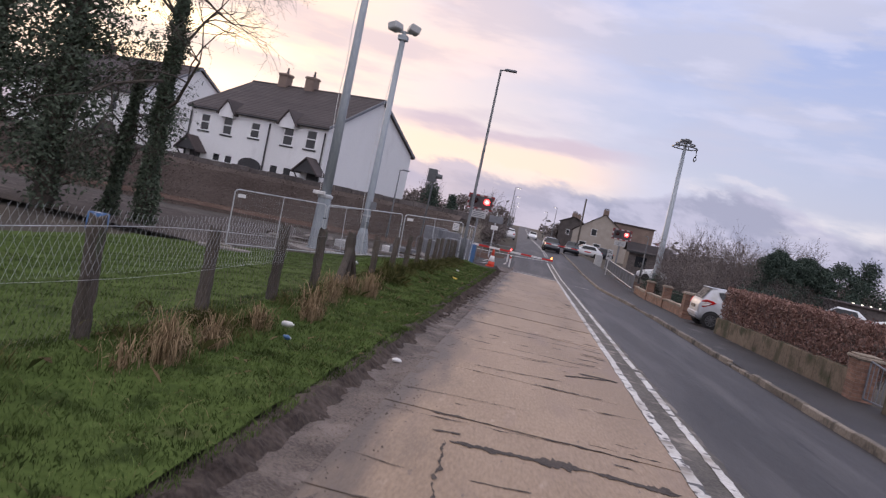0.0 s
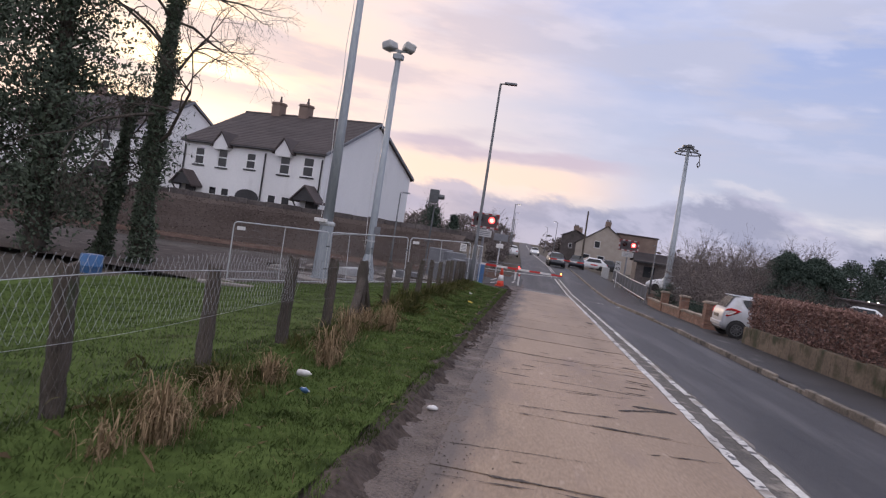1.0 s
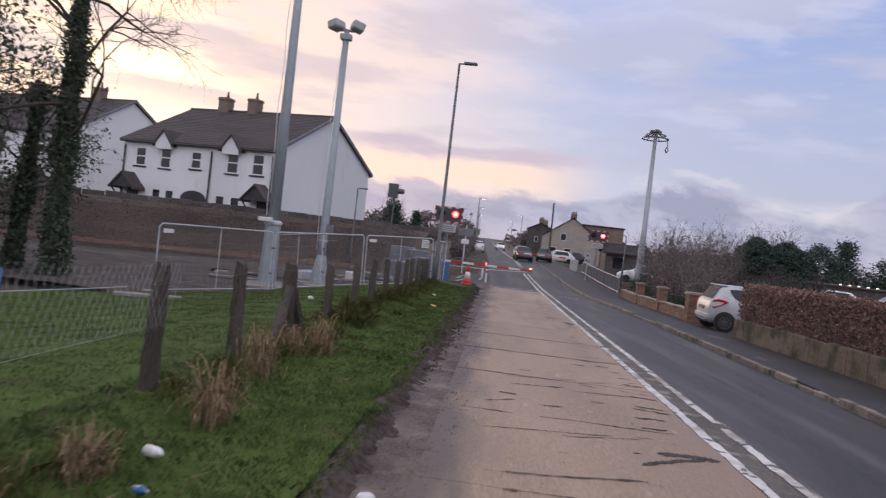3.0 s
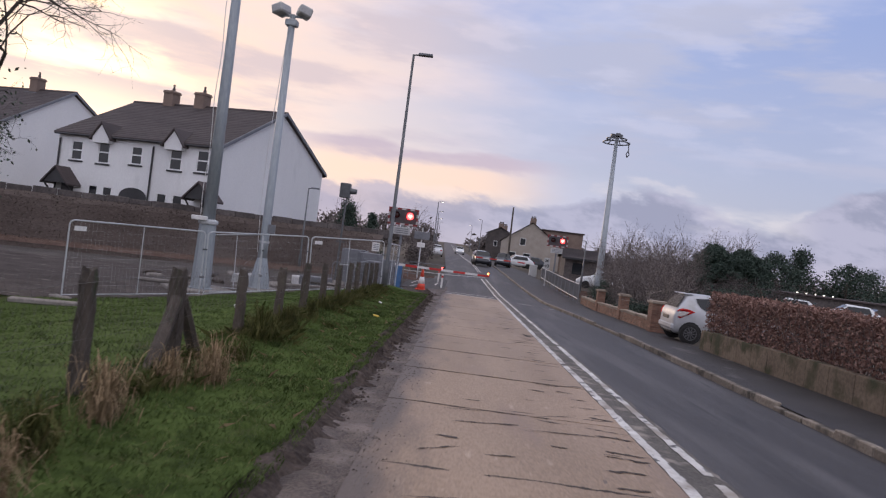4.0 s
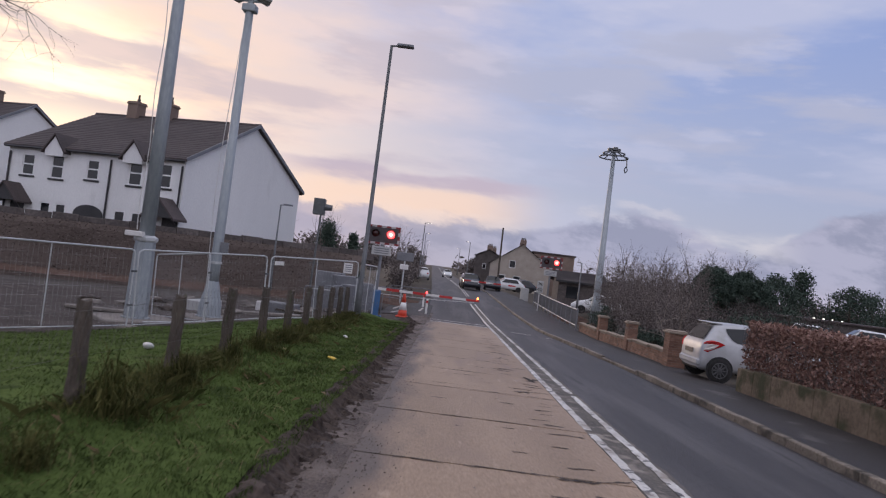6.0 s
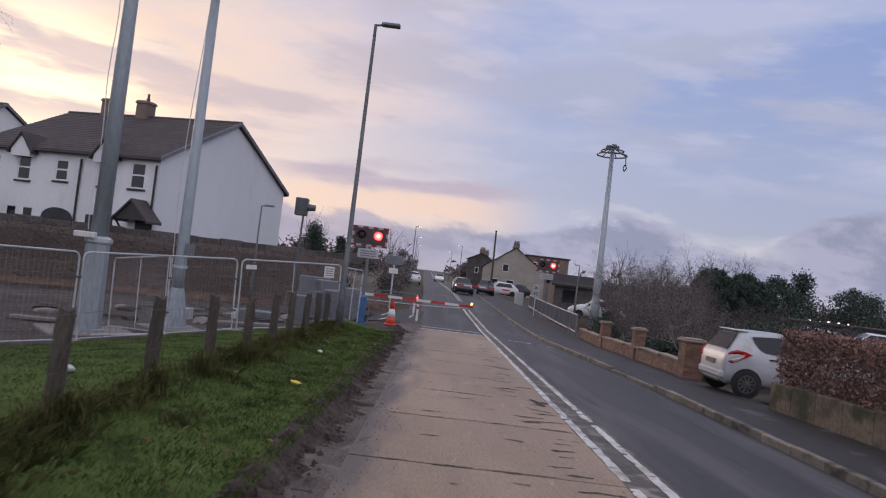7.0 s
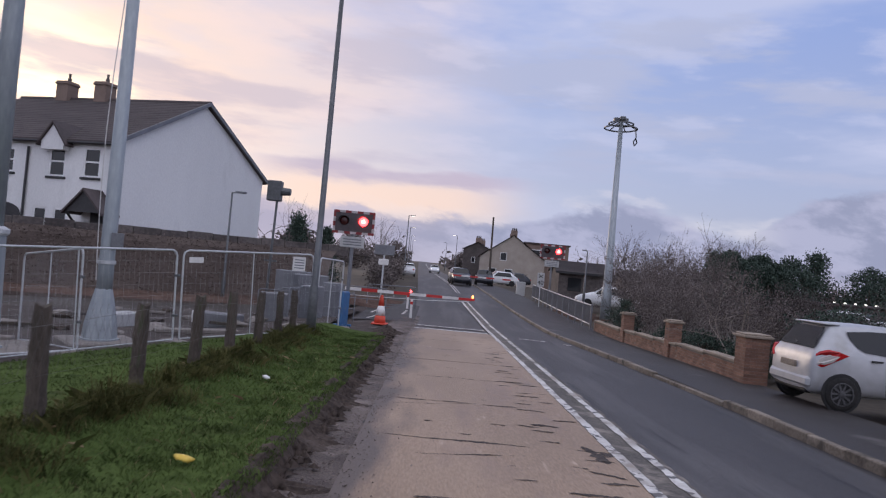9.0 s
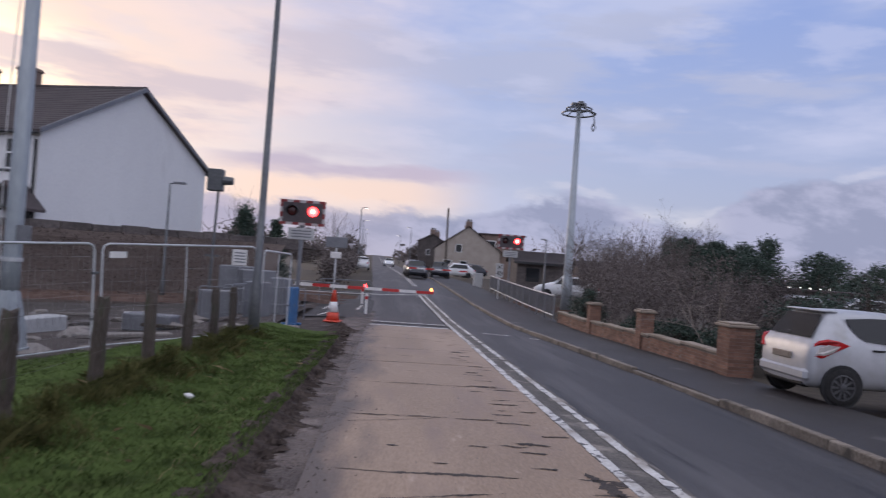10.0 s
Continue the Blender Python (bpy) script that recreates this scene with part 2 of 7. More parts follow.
MEDIAN = paint("crumbled_asphalt", (0.062, 0.055, 0.050), (0.15, 0.132, 0.115), 0.8, 1.6, 28, 0.8, spots=[((0.27, 0.235, 0.20), 3.0, 0.54, 0.66)])
PAVING = paint("pavement_asphalt", (0.021, 0.018, 0.018), (0.044, 0.038, 0.038), 0.65, 0.7, 50, 0.5, spots=[((0.11, 0.10, 0.097), 1.1, 0.62, 0.75)])
KERBSTONE = paint("kerb_stone", (0.125, 0.102, 0.080), (0.26, 0.218, 0.175), 0.8, 1.5, 25, 0.4, vary=0.25, spots=[((0.06, 0.052, 0.042), 2.5, 0.55, 0.68)])
LINE = paint("road_line", (0.46, 0.43, 0.40), (0.72, 0.70, 0.66), 0.6, 1.5, 22, 0.3, spots=[((0.09, 0.085, 0.085), 7.0, 0.57, 0.60), ((0.30, 0.26, 0.22), 1.8, 0.50, 0.66)])
WOOD = paint("weathered_post", (0.038, 0.030, 0.024), (0.115, 0.092, 0.075), 0.9, 2.5, 30, 0.8, stretch=(3, 3, 0.5), vary=0.2, spots=[((0.055, 0.065, 0.035), 6, 0.58, 0.72)])
DULL_WIRE = paint("dull_wire", (0.10, 0.092, 0.085), (0.20, 0.185, 0.17), 0.7, 2, 20, 0.1, 0.3)
SITE = paint("works_ground", (0.046, 0.038, 0.035), (0.115, 0.096, 0.087), 0.9, 0.8, 16, 1.0, spec=0.12, spots=[((0.19, 0.165, 0.15), 1.7, 0.60, 0.72)])
GALV = paint("galvanised_steel", (0.40, 0.41, 0.42), (0.58, 0.59, 0.60), 0.45, 1.5, 20, 0.1, 0.2)
POLE = paint("grey_pole", (0.27, 0.30, 0.32), (0.38, 0.41, 0.43), 0.5, 0.8, 14, 0.08, 0.25, stretch=(1, 1, 0.25))
DARK_POLE = paint("dark_pole", (0.09, 0.095, 0.10), (0.16, 0.165, 0.17), 0.5, 1, 15, 0.05, 0.4)
RENDER = paint("white_render", (0.66, 0.66, 0.66), (0.80, 0.80, 0.79), 0.85, 0.25, 25, 0.25, stretch=(1, 1, 0.35), spots=[((0.50, 0.50, 0.49), 0.5, 0.62, 0.82)])
SLATE = paint("roof_tile", (0.044, 0.034, 0.034), (0.085, 0.066, 0.063), 0.7, 0.8, 9, 0.3, vary=0.15)
DARK_TRIM = paint("dark_trim", (0.02, 0.02, 0.022), (0.045, 0.043, 0.045), 0.5, 1, 20, 0.05)
WHITE_TRIM = paint("white_frame", (0.70, 0.70, 0.70), (0.82, 0.82, 0.81), 0.4, 2, 20, 0.03)
PANE = glass("window_glass", (0.012, 0.014, 0.017), 0.12)
STONE_DARK = paint("dark_rubble", (0.06, 0.052, 0.05), (0.14, 0.12, 0.112), 0.9, 1.0, 8, 0.7, vary=0.25)
BRACKEN = paint("bank_soil", (0.082, 0.062, 0.053), (0.150, 0.118, 0.102), 0.95, 0.5, 9, 0.6, stretch=(0.5, 0.5, 2.0))
BRACKEN_LEAF = leafy("dead_bracken", (0.085, 0.066, 0.057), (0.165, 0.131, 0.114), 0.9)
BALLAST = paint("ballast", (0.05, 0.042, 0.038), (0.12, 0.102, 0.092), 0.9, 1.0, 22, 1.0)
BRICK = paint("red_brick", (0.15, 0.08, 0.058), (0.27, 0.155, 0.11), 0.85, 2, 30, 0.5, vary=0.25)
MORTAR = paint("mortar", (0.17, 0.14, 0.12), (0.26, 0.22, 0.19), 0.9, 2, 30, 0.4)
COPING = paint("coping_stone", (0.19, 0.155, 0.12), (0.32, 0.265, 0.21), 0.85, 2, 25, 0.4, vary=0.1)
HEDGE_LEAF = leafy("copper_beech_leaf", (0.125, 0.063, 0.052), (0.32, 0.19, 0.15), 0.6)
TWIG = paint("twig_bark", (0.085, 0.070, 0.066), (0.16, 0.132, 0.12), 0.9, 5, 40, 0.4)
BARK = paint("tree_bark", (0.04, 0.033, 0.027), (0.10, 0.082, 0.066), 0.95, 3, 25, 0.8, stretch=(2, 2, 0.5))
IVY = leafy("ivy_leaf", (0.045, 0.060, 0.042), (0.11, 0.138, 0.095), 0.6, spec=0.15)
CONIFER = leafy("conifer_sprays", (0.026, 0.042, 0.034), (0.066, 0.094, 0.070), 0.7)
DARK_SHRUB = leafy("dark_shrub_leaf", (0.035, 0.030, 0.030), (0.085, 0.070, 0.066), 0.8)
SHRUB = leafy("shrub_leaf", (0.095, 0.080, 0.076), (0.18, 0.150, 0.138), 0.8)
CAR_SILVER = paint("silver_car_paint", (0.40, 0.405, 0.42), (0.49, 0.495, 0.51), 0.44, 0.8, 6, 0.0, 0.35, spots=[((0.33, 0.315, 0.29), 2.0, 0.58, 0.8)], spec=0.5)
CAR_DARK = paint("dark_car_paint", (0.025, 0.027, 0.035), (0.05, 0.052, 0.06), 0.25, 1, 6, 0.0, 0.3, spec=0.6)
CAR_WHITE = paint("white_car_paint", (0.62, 0.63, 0.64), (0.72, 0.72, 0.72), 0.3, 1, 6, 0.0, 0.0, spec=0.6)
RUBBER = paint("tyre_rubber", (0.012, 0.012, 0.012), (0.035, 0.033, 0.032), 0.85, 4, 30, 0.3)
ALLOY = paint("alloy_wheel", (0.09, 0.09, 0.095), (0.16, 0.16, 0.165), 0.4, 4, 30, 0.05, 0.6)
PLASTIC = paint("black_plastic", (0.012, 0.012, 0.013), (0.03, 0.03, 0.031), 0.55, 3, 30, 0.05)
CAR_GLASS = glass("car_glass", (0.012, 0.014, 0.016), 0.04)
TAIL_RED = paint("tail_lens", (0.38, 0.01, 0.012), (0.5, 0.02, 0.02), 0.15, 3, 20, 0.0)
LENS_CLEAR = paint("clear_lens", (0.55, 0.5, 0.48), (0.7, 0.66, 0.62), 0.12, 3, 20, 0.0)
RED = paint("red_paint", (0.42, 0.02, 0.02), (0.55, 0.04, 0.035), 0.5, 2, 20, 0.05)
WHITE = paint("white_paint", (0.62, 0.60, 0.58), (0.78, 0.76, 0.74), 0.5, 2, 20, 0.05)
BOARD = paint("signal_board", (0.05, 0.042, 0.045), (0.09, 0.075, 0.08), 0.5, 2, 20, 0.05)
ORANGE = paint("cone_orange", (0.58, 0.055, 0.03), (0.68, 0.10, 0.055), 0.55, 3, 20, 0.05, spots=[((0.3, 0.1, 0.06), 8, 0.6, 0.75)])
BLUE = paint("blue_plastic", (0.03, 0.10, 0.24), (0.06, 0.16, 0.32), 0.5, 2, 20, 0.05, spots=[((0.12, 0.16, 0.22), 5, 0.6, 0.75)])
GREY_BOX = paint("grey_cabinet", (0.36, 0.36, 0.36), (0.5, 0.5, 0.49), 0.6, 1, 15, 0.1)
SLAB = paint("pale_concrete", (0.17, 0.150, 0.135), (0.29, 0.258, 0.232), 0.85, 1, 20, 0.4)
STEEL_RUST = paint("rail_steel", (0.10, 0.06, 0.045), (0.22, 0.15, 0.12), 0.6, 2, 30, 0.2, 0.5)
SIGN_BACK = paint("grey_sign", (0.15, 0.155, 0.17), (0.23, 0.235, 0.25), 0.5, 2, 20, 0.05, 0.4)
HOUSE_BRICK = paint("brown_house_wall", (0.16, 0.115, 0.095), (0.25, 0.185, 0.15), 0.9, 1, 20, 0.3)
HOUSE_CREAM = paint("cream_house_wall", (0.30, 0.26, 0.22), (0.42, 0.37, 0.32), 0.9, 1, 20, 0.3)
LAMP_RED = glowing("red_signal_lens", (1.0, 0.03, 0.03), 14.0)
LAMP_CORE = glowing("signal_core", (1.0, 0.60, 0.34), 7.0)
BORDER_WHITE = paint("dirty_border_white", (0.34, 0.31, 0.31), (0.50, 0.46, 0.45), 0.6, 2, 20, 0.05)
BORDER_RED = paint("faded_border_red", (0.17, 0.022, 0.026), (0.25, 0.04, 0.04), 0.6, 2, 20, 0.05)
PALE_TWIG = paint("pale_twig_bark", (0.15, 0.125, 0.105), (0.26, 0.215, 0.185), 0.9, 5, 40, 0.4)
LAMP_DARK = glass("dark_lens", (0.06, 0.012, 0.012), 0.2)
LAMP_AMBER = glowing("amber_lamp", (1.0, 0.25, 0.05), 9.0)
LAMP_WHITE = glowing("white_lamp", (1.0, 0.93, 0.8), 2.5)
LITTER_BLUE = paint("blue_litter", (0.02, 0.07, 0.20), (0.10, 0.20, 0.34), 0.4, 20, 60, 0.1, spots=[((0.55, 0.55, 0.55), 25, 0.56, 0.62)])
LITTER_YELLOW = paint("yellow_litter", (0.65, 0.42, 0.05), (0.75, 0.55, 0.12), 0.5, 20, 60, 0.1)
# ---- mesh tools ----
def box(bm, x0, x1, y0, y1, z0, z1, bevel=0.0, m=None):
    r = bmesh.ops.create_cube(bm, size=1.0)
    vs = r["verts"]
    for v in vs:
        v.co = Vector((x0 + (v.co.x + 0.5) * (x1 - x0), y0 + (v.co.y + 0.5) * (y1 - y0), z0 + (v.co.z + 0.5) * (z1 - z0)))
    if m is not None:
        bmesh.ops.transform(bm, matrix=m, verts=vs)
    if bevel:
        es = list({e for v in vs for e in v.link_edges})
        bmesh.ops.bevel(bm, geom=es, offset=bevel, segments=1, affect="EDGES")
    return bm


def rod(bm, p, q, r0, r1=None, n=8, caps=True):
    """A round bar from p to q, tapering from r0 to r1."""
    p, q = Vector(p), Vector(q)
    r1 = r0 if r1 is None else r1
    way = (q - p)
    rot = way.to_track_quat("Z", "Y").to_matrix()
    rings = []
    for c, r in ((p, r0), (q, r1)):
        rings.append([bm.verts.new(c + rot @ Vector((r * math.cos(2 * math.pi * i / n), r * math.sin(2 * math.pi * i / n), 0))) for i in range(n)])
    for i in range(n):
        bm.faces.new((rings[0][i], rings[0][(i + 1) % n], rings[1][(i + 1) % n], rings[1][i]))
    if caps:
        bm.faces.new(rings[0][::-1])
        bm.faces.new(rings[1])
    return bm


def lathe(bm, profile, n=12, centre=(0, 0, 0), turn=None, caps=True):
    """A turned shape from (radius, height) rows."""
    c = Vector(centre)
    rings = []
    for r, z in profile:
        ring = []
        for i in range(n):
            a = 2 * math.pi * (i + 0.5) / n
            v = Vector((r * math.cos(a), r * math.sin(a), z))
            ring.append(bm.verts.new(c + (turn @ v if turn else v)))
        rings.append(ring)
    for a, b in zip(rings, rings[1:]):
        for i in range(n):
            bm.faces.new((a[i], a[(i + 1) % n], b[(i + 1) % n], b[i]))
    if caps:
        bm.faces.new(rings[0][::-1])
        bm.faces.new(rings[-1])
    return bm


def path(bm, pts, r, n=6):
    for p, q in zip(pts, pts[1:]):
        rod(bm, p, q, r, r, n)
    return bm


def prism(bm, outline, axis, lo, hi):
    """A flat outline pushed out along an axis: outline in the two other axes, in order."""
    def at(a, b, c):
        return {"x": (c, a, b), "y": (a, c, b), "z": (a, b, c)}[axis]
    f = [bm.verts.new(at(a, b, lo)) for a, b in outline]
    g = [bm.verts.new(at(a, b, hi)) for a, b in outline]
    n = len(f)
    bm.faces.new(f)
    bm.faces.new(g[::-1])
    for i in range(n):
        bm.faces.new((f[i], g[i], g[(i + 1) % n], f[(i + 1) % n]))
    bmesh.ops.recalc_face_normals(bm, faces=bm.faces)
    return bm


def mesh_of(bm, name, material, round_off=False):
    me = bpy.data.meshes.new(name)
    bm.normal_update()
    bm.to_mesh(me)
    bm.free()
    me.materials.append(material)
    if round_off:
        for p in me.polygons:
            p.use_smooth = True
    return me


def part(name, bm, material, parent=None, label="", round_off=False):
    ob = new(name, mesh_of(bm, name, material, round_off))
    ob.parent = parent
    if label:
        ob["label"] = label
    return ob


def thing(name, at, label, category, group="", kind="", rz=0.0):
    ob = new(name)
    ob.empty_display_size = 0.2
    ob.matrix_basis = pose(at[0], at[1], at[2], 0, 0, rz)
    return tagged(ob, label, category, group, kind)


def B():
    return bmesh.new()


def raw(name, verts, faces, material, parent=None, label=""):
    me = bpy.data.meshes.new(name)
    me.from_pydata(verts, [], faces)
    me.materials.append(material)
    ob = new(name, me)
    ob.parent = parent
    if label:
        ob["label"] = label
    return ob


def sheet(name, xs, ys, height, material, parent=None):
    """A ground sheet over a net of lines."""
    verts = [(x, y, height(x, y)) for y in ys for x in xs]
    w = len(xs)
    faces = [(j * w + i, j * w + i + 1, (j + 1) * w + i + 1, (j + 1) * w + i) for j in range(len(ys) - 1) for i in range(w - 1)]
    ob = raw(name, verts, faces, material, parent)
    for p in ob.data.polygons:
        p.use_smooth = True
    return ob


def leaves(name, points, size, material, parent=None, rng=None, flat=0.0, label=""):
    """Small folded leaves, two triangles each, at the points."""
    rng = rng or np.random.default_rng(3)
    n = len(points)
    pts = np.asarray(points, float)
    a = rng.normal(size=(n, 3))
    a[:, 2] *= 1 - flat
    a /= np.linalg.norm(a, axis=1)[:, None]
    b = np.cross(a, rng.normal(size=(n, 3)))
    b /= np.linalg.norm(b, axis=1)[:, None]
    s = size * rng.uniform(0.6, 1.3, (n, 1))
    quad = np.stack([pts - a * s, pts + b * s * 0.5, pts + a * s, pts - b * s * 0.5], 1).reshape(-1, 3)
    me = bpy.data.meshes.new(name)
    me.from_pydata(quad.tolist(), [], np.arange(4 * n).reshape(-1, 4).tolist())
    me.materials.append(material)
    ob = new(name, me)
    ob.parent = parent
    if label:
        ob["label"] = label
    return ob


def blades(name, roots, height, width, lean, material, rng, parent=None):
    """Upright blades of grass, one bent pair of triangles each."""
    n = len(roots)
    r = np.asarray(roots, float)
    ang = rng.uniform(0, 2 * math.pi, n)
    side = np.stack([np.cos(ang), np.sin(ang), np.zeros(n)], 1)
    la = rng.uniform(0, 2 * math.pi, n)
    h = height * rng.uniform(0.45, 1.25, n)
    tip = r + np.stack([np.cos(la) * lean * h, np.sin(la) * lean * h, h], 1) * rng.uniform(0.6, 1.0, (n, 1))
    mid = r + np.stack([np.cos(la) * lean * h * 0.25, np.sin(la) * lean * h * 0.25, h * 0.6], 1)
    w = width * rng.uniform(0.6, 1.3, (n, 1))
    v = np.stack([r - side * w, r + side * w, mid + side * w * 0.7, tip, mid - side * w * 0.7], 1).reshape(-1, 3)
    f = (np.arange(n)[:, None] * 5 + np.array([0, 1, 2, 3, 4])).tolist()
    me = bpy.data.meshes.new(name)
    me.from_pydata(v.tolist(), [], f)
    me.materials.append(material)
    ob = new(name, me)
    ob.parent = parent
    return ob


def limbs(segments, n=5):
    """Tapered tubes, rows of (p, q, r0, r1), as vertices and faces."""
    verts, faces = [], []
    for p, q, r0, r1 in segments:
        p, q = Vector(p), Vector(q)
        rot = (q - p).to_track_quat("Z", "Y").to_matrix()
        k = len(verts)
        for c, r in ((p, r0), (q, r1)):
            for i in range(n):
                a = 2 * math.pi * i / n
                verts.append(c + rot @ Vector((r * math.cos(a), r * math.sin(a), 0)))
        faces += [(k + i, k + (i + 1) % n, k + n + (i + 1) % n, k + n + i) for i in range(n)]
    return [tuple(v) for v in verts], faces


def grow(rng, p, way, length, r, depth, out, droop=0.0, spread=0.6, kids=3, bend=0.25, shrink=0.68):
    """Branches that fork again and again."""
    p, way = Vector(p), Vector(way).normalized()
    steps = 3
    for i in range(steps):
        way = (way + Vector(rng.normal(size=3)) * bend * 0.5 + Vector((0, 0, -droop))).normalized()
        q = p + way * length / steps
        r2 = r * (1 - 0.45 / steps)
        out.append((p, q, r, r2))
        if depth > 0 and i > 0:
            for _ in range(kids if i == steps - 1 else max(1, kids - 1)):
                side = (way + Vector(rng.normal(size=3)) * spread).normalized()
                grow(rng, q, side, length * shrink * rng.uniform(0.7, 1.15), r2 * 0.62, depth - 1, out, droop, spread, kids, bend, shrink)
        p, r = q, r2
# ---- the ground ----
def lines(a, b, step):
    return [a + (b - a) * i / round((b - a) / step) for i in range(round((b - a) / step) + 1)]


far_x = [-3000, -1200, -500, -250, -120, -70]
xs = far_x + lines(-50, 60, 2.5) + [90, 150, 300, 600, 1400, 3000]
ys = [-600, -200, -60] + lines(-20, 100, 2.5) + [110, 125, 140, 160, 190, 230, 290, 360, 430, 600, 1000, 2000, 4500]
tagged(sheet("ground", xs, ys, lambda x, y: ground_z(x, y) - 0.16, LAND), "rough brown and green winter land", "ground", kind="structure")

# the fenced field and the verge, with a soft uneven top
xs = lines(-11.5, -1.5, 0.25)
ys = lines(-6, 34, 0.25)


def beyond(x, y):
    """Behind the line of the temporary panels, where the grass ends."""
    return 1.72 * (x + 10.05) - (y - 22.6) < 0


def turf(x, y):
    up = 0.075 + 0.05 * noise.noise((x * 1.3, y * 1.3, 0)) + 0.02 * noise.noise((x * 5, y * 5, 2))
    if beyond(x, y):
        up -= 0.22
    far = smooth(11, 20, y)
    ridge = (0.10 + 0.10 * far) * math.exp(-((x + 3.15) / 0.5) ** 2) + 0.075 * far * smooth(-3.4, -2.4, x)
    return ground_z(x, y) + up + ridge


tagged(sheet("field", [x for x in xs], ys, turf, GRASS_SOIL), "short green grass field and roadside verge", "grass", kind="structure")
rng = np.random.default_rng(11)
# the ragged turf bank over the muddy gutter
vs, fs = [], []
ny = 900
for j in range(ny + 1):
    y = -6 + 43 * j / ny
    e = -1.32 - 0.006 * y + 0.07 * noise.noise((0, y * 1.6, 4)) + 0.04 * noise.noise((0, y * 6, 4))
    cut = smooth(10, 20, y)
    e -= 0.05 * cut
    for k, (dx, dz) in enumerate(((-0.35, -0.02 + 0.05 * cut), (-0.05 + 0.02 * cut, 0.08 + 0.085 * cut), (0.02 + 0.05 * cut, 0.05 + 0.07 * cut), (0.10 + 0.09 * cut, -0.01 + 0.02 * cut), (0.26 + 0.24 * cut, -0.06))):
        w = (0.035 + 0.05 * cut) * noise.noise((k * 3.1, y * 3.6, 9)) + (0.02 + 0.03 * cut) * noise.noise((k * 5.3, y * 13, 2))
        vs.append((e + dx + w, y, ground_z(e, y) + dz + w * 0.8))
fs = [(j * 5 + k, j * 5 + k + 1, (j + 1) * 5 + k + 1, (j + 1) * 5 + k) for j in range(ny) for k in range(4)]
tagged(raw("turf_edge", vs, fs, SOIL_DARK), "torn muddy edge of the turf beside the road", "mud", kind="structure")

# muddy gutter between the turf and the concrete
tagged(sheet("gutter", lines(-1.75, -0.80, 0.06), lines(-6, 46, 0.12), lambda x, y: road_z(y) - 0.012 + 0.03 * noise.noise((x * 4, y * 3, 1)) + 0.012 * noise.noise((x * 16, y * 16, 1)), MUD),
       "wet mud and loose gravel gutter along the road", "mud", kind="structure")

# road: bed of asphalt under everything, far and near
ys = lines(-8, 100, 1.0) + [110, 125, 140, 160, 190, 230, 290, 360, 430]


def strip(name, left, right, lift, material, ys, nx=6):
    vs = []
    for y in ys:
        for i in range(nx + 1):
            u = i / nx
            vs.append((left(y) + u * (right(y) - left(y)), y, east_z(left(y) + u * (right(y) - left(y)), y) + lift))
    fs = [(j * (nx + 1) + i, j * (nx + 1) + i + 1, (j + 1) * (nx + 1) + i + 1, (j + 1) * (nx + 1) + i) for j in range(len(ys) - 1) for i in range(nx)]
    return raw(name, vs, fs, material)


tagged(strip("road", lambda y: -0.95 if y < 38.6 else road_x(y) - 2.9, lambda y: kerb_x(y) + 0.01, -0.03, ASPHALT, ys), "grey worn asphalt road", "road", kind="structure")
# concrete lane: slabs with open joints
lane = tagged(new("concrete_lane"), "cracked buff concrete lane of old road slabs", "road", kind="structure")
JOINTS = [-6.0, -3.4, -0.9, 1.6, 3.95, 6.2, 8.5, 10.9, 13.3, 15.7, 18.05, 20.5, 22.9, 25.2, 27.6, 30.1, 32.5, 35.0, 37.2, 39.0]
srng = random.Random(5)
for a, b in zip(JOINTS, JOINTS[1:]):
    bm = B()
    n = 14
    rows = []
    for k in range(n + 1):
        x = -0.92 + 2.62 * k / n
        ra = 0.003 + 0.006 * abs(noise.noise((x * 3, a, 0))) + (0.02 * max(0, noise.noise((x * 2, a, 7))))
        rb = 0.003 + 0.006 * abs(noise.noise((x * 3, b, 3)))
        xl = x
        rows.append((xl, a + ra, b - rb))
    tilt = srng.uniform(-0.004, 0.004)
    top = [(bm.verts.new((x, p, road_z(p) + tilt)), bm.verts.new((x, (p + q) / 2, road_z((p + q) / 2))), bm.verts.new((x, q, road_z(q) - tilt))) for x, p, q in rows]
    bot = [(bm.verts.new((x, p + 0.006, road_z(p) - 0.05)), bm.verts.new((x, q - 0.006, road_z(q) - 0.05))) for x, p, q in rows]
    for k in range(n):
        bm.faces.new((top[k][0], top[k + 1][0], top[k + 1][1], top[k][1]))
        bm.faces.new((top[k][1], top[k + 1][1], top[k + 1][2], top[k][2]))
        bm.faces.new((bot[k][0], bot[k + 1][0], top[k + 1][0], top[k][0]))
        bm.faces.new((top[k][2], top[k + 1][2], bot[k + 1][1], bot[k][1]))
    part("slab", bm, CONCRETE, lane)


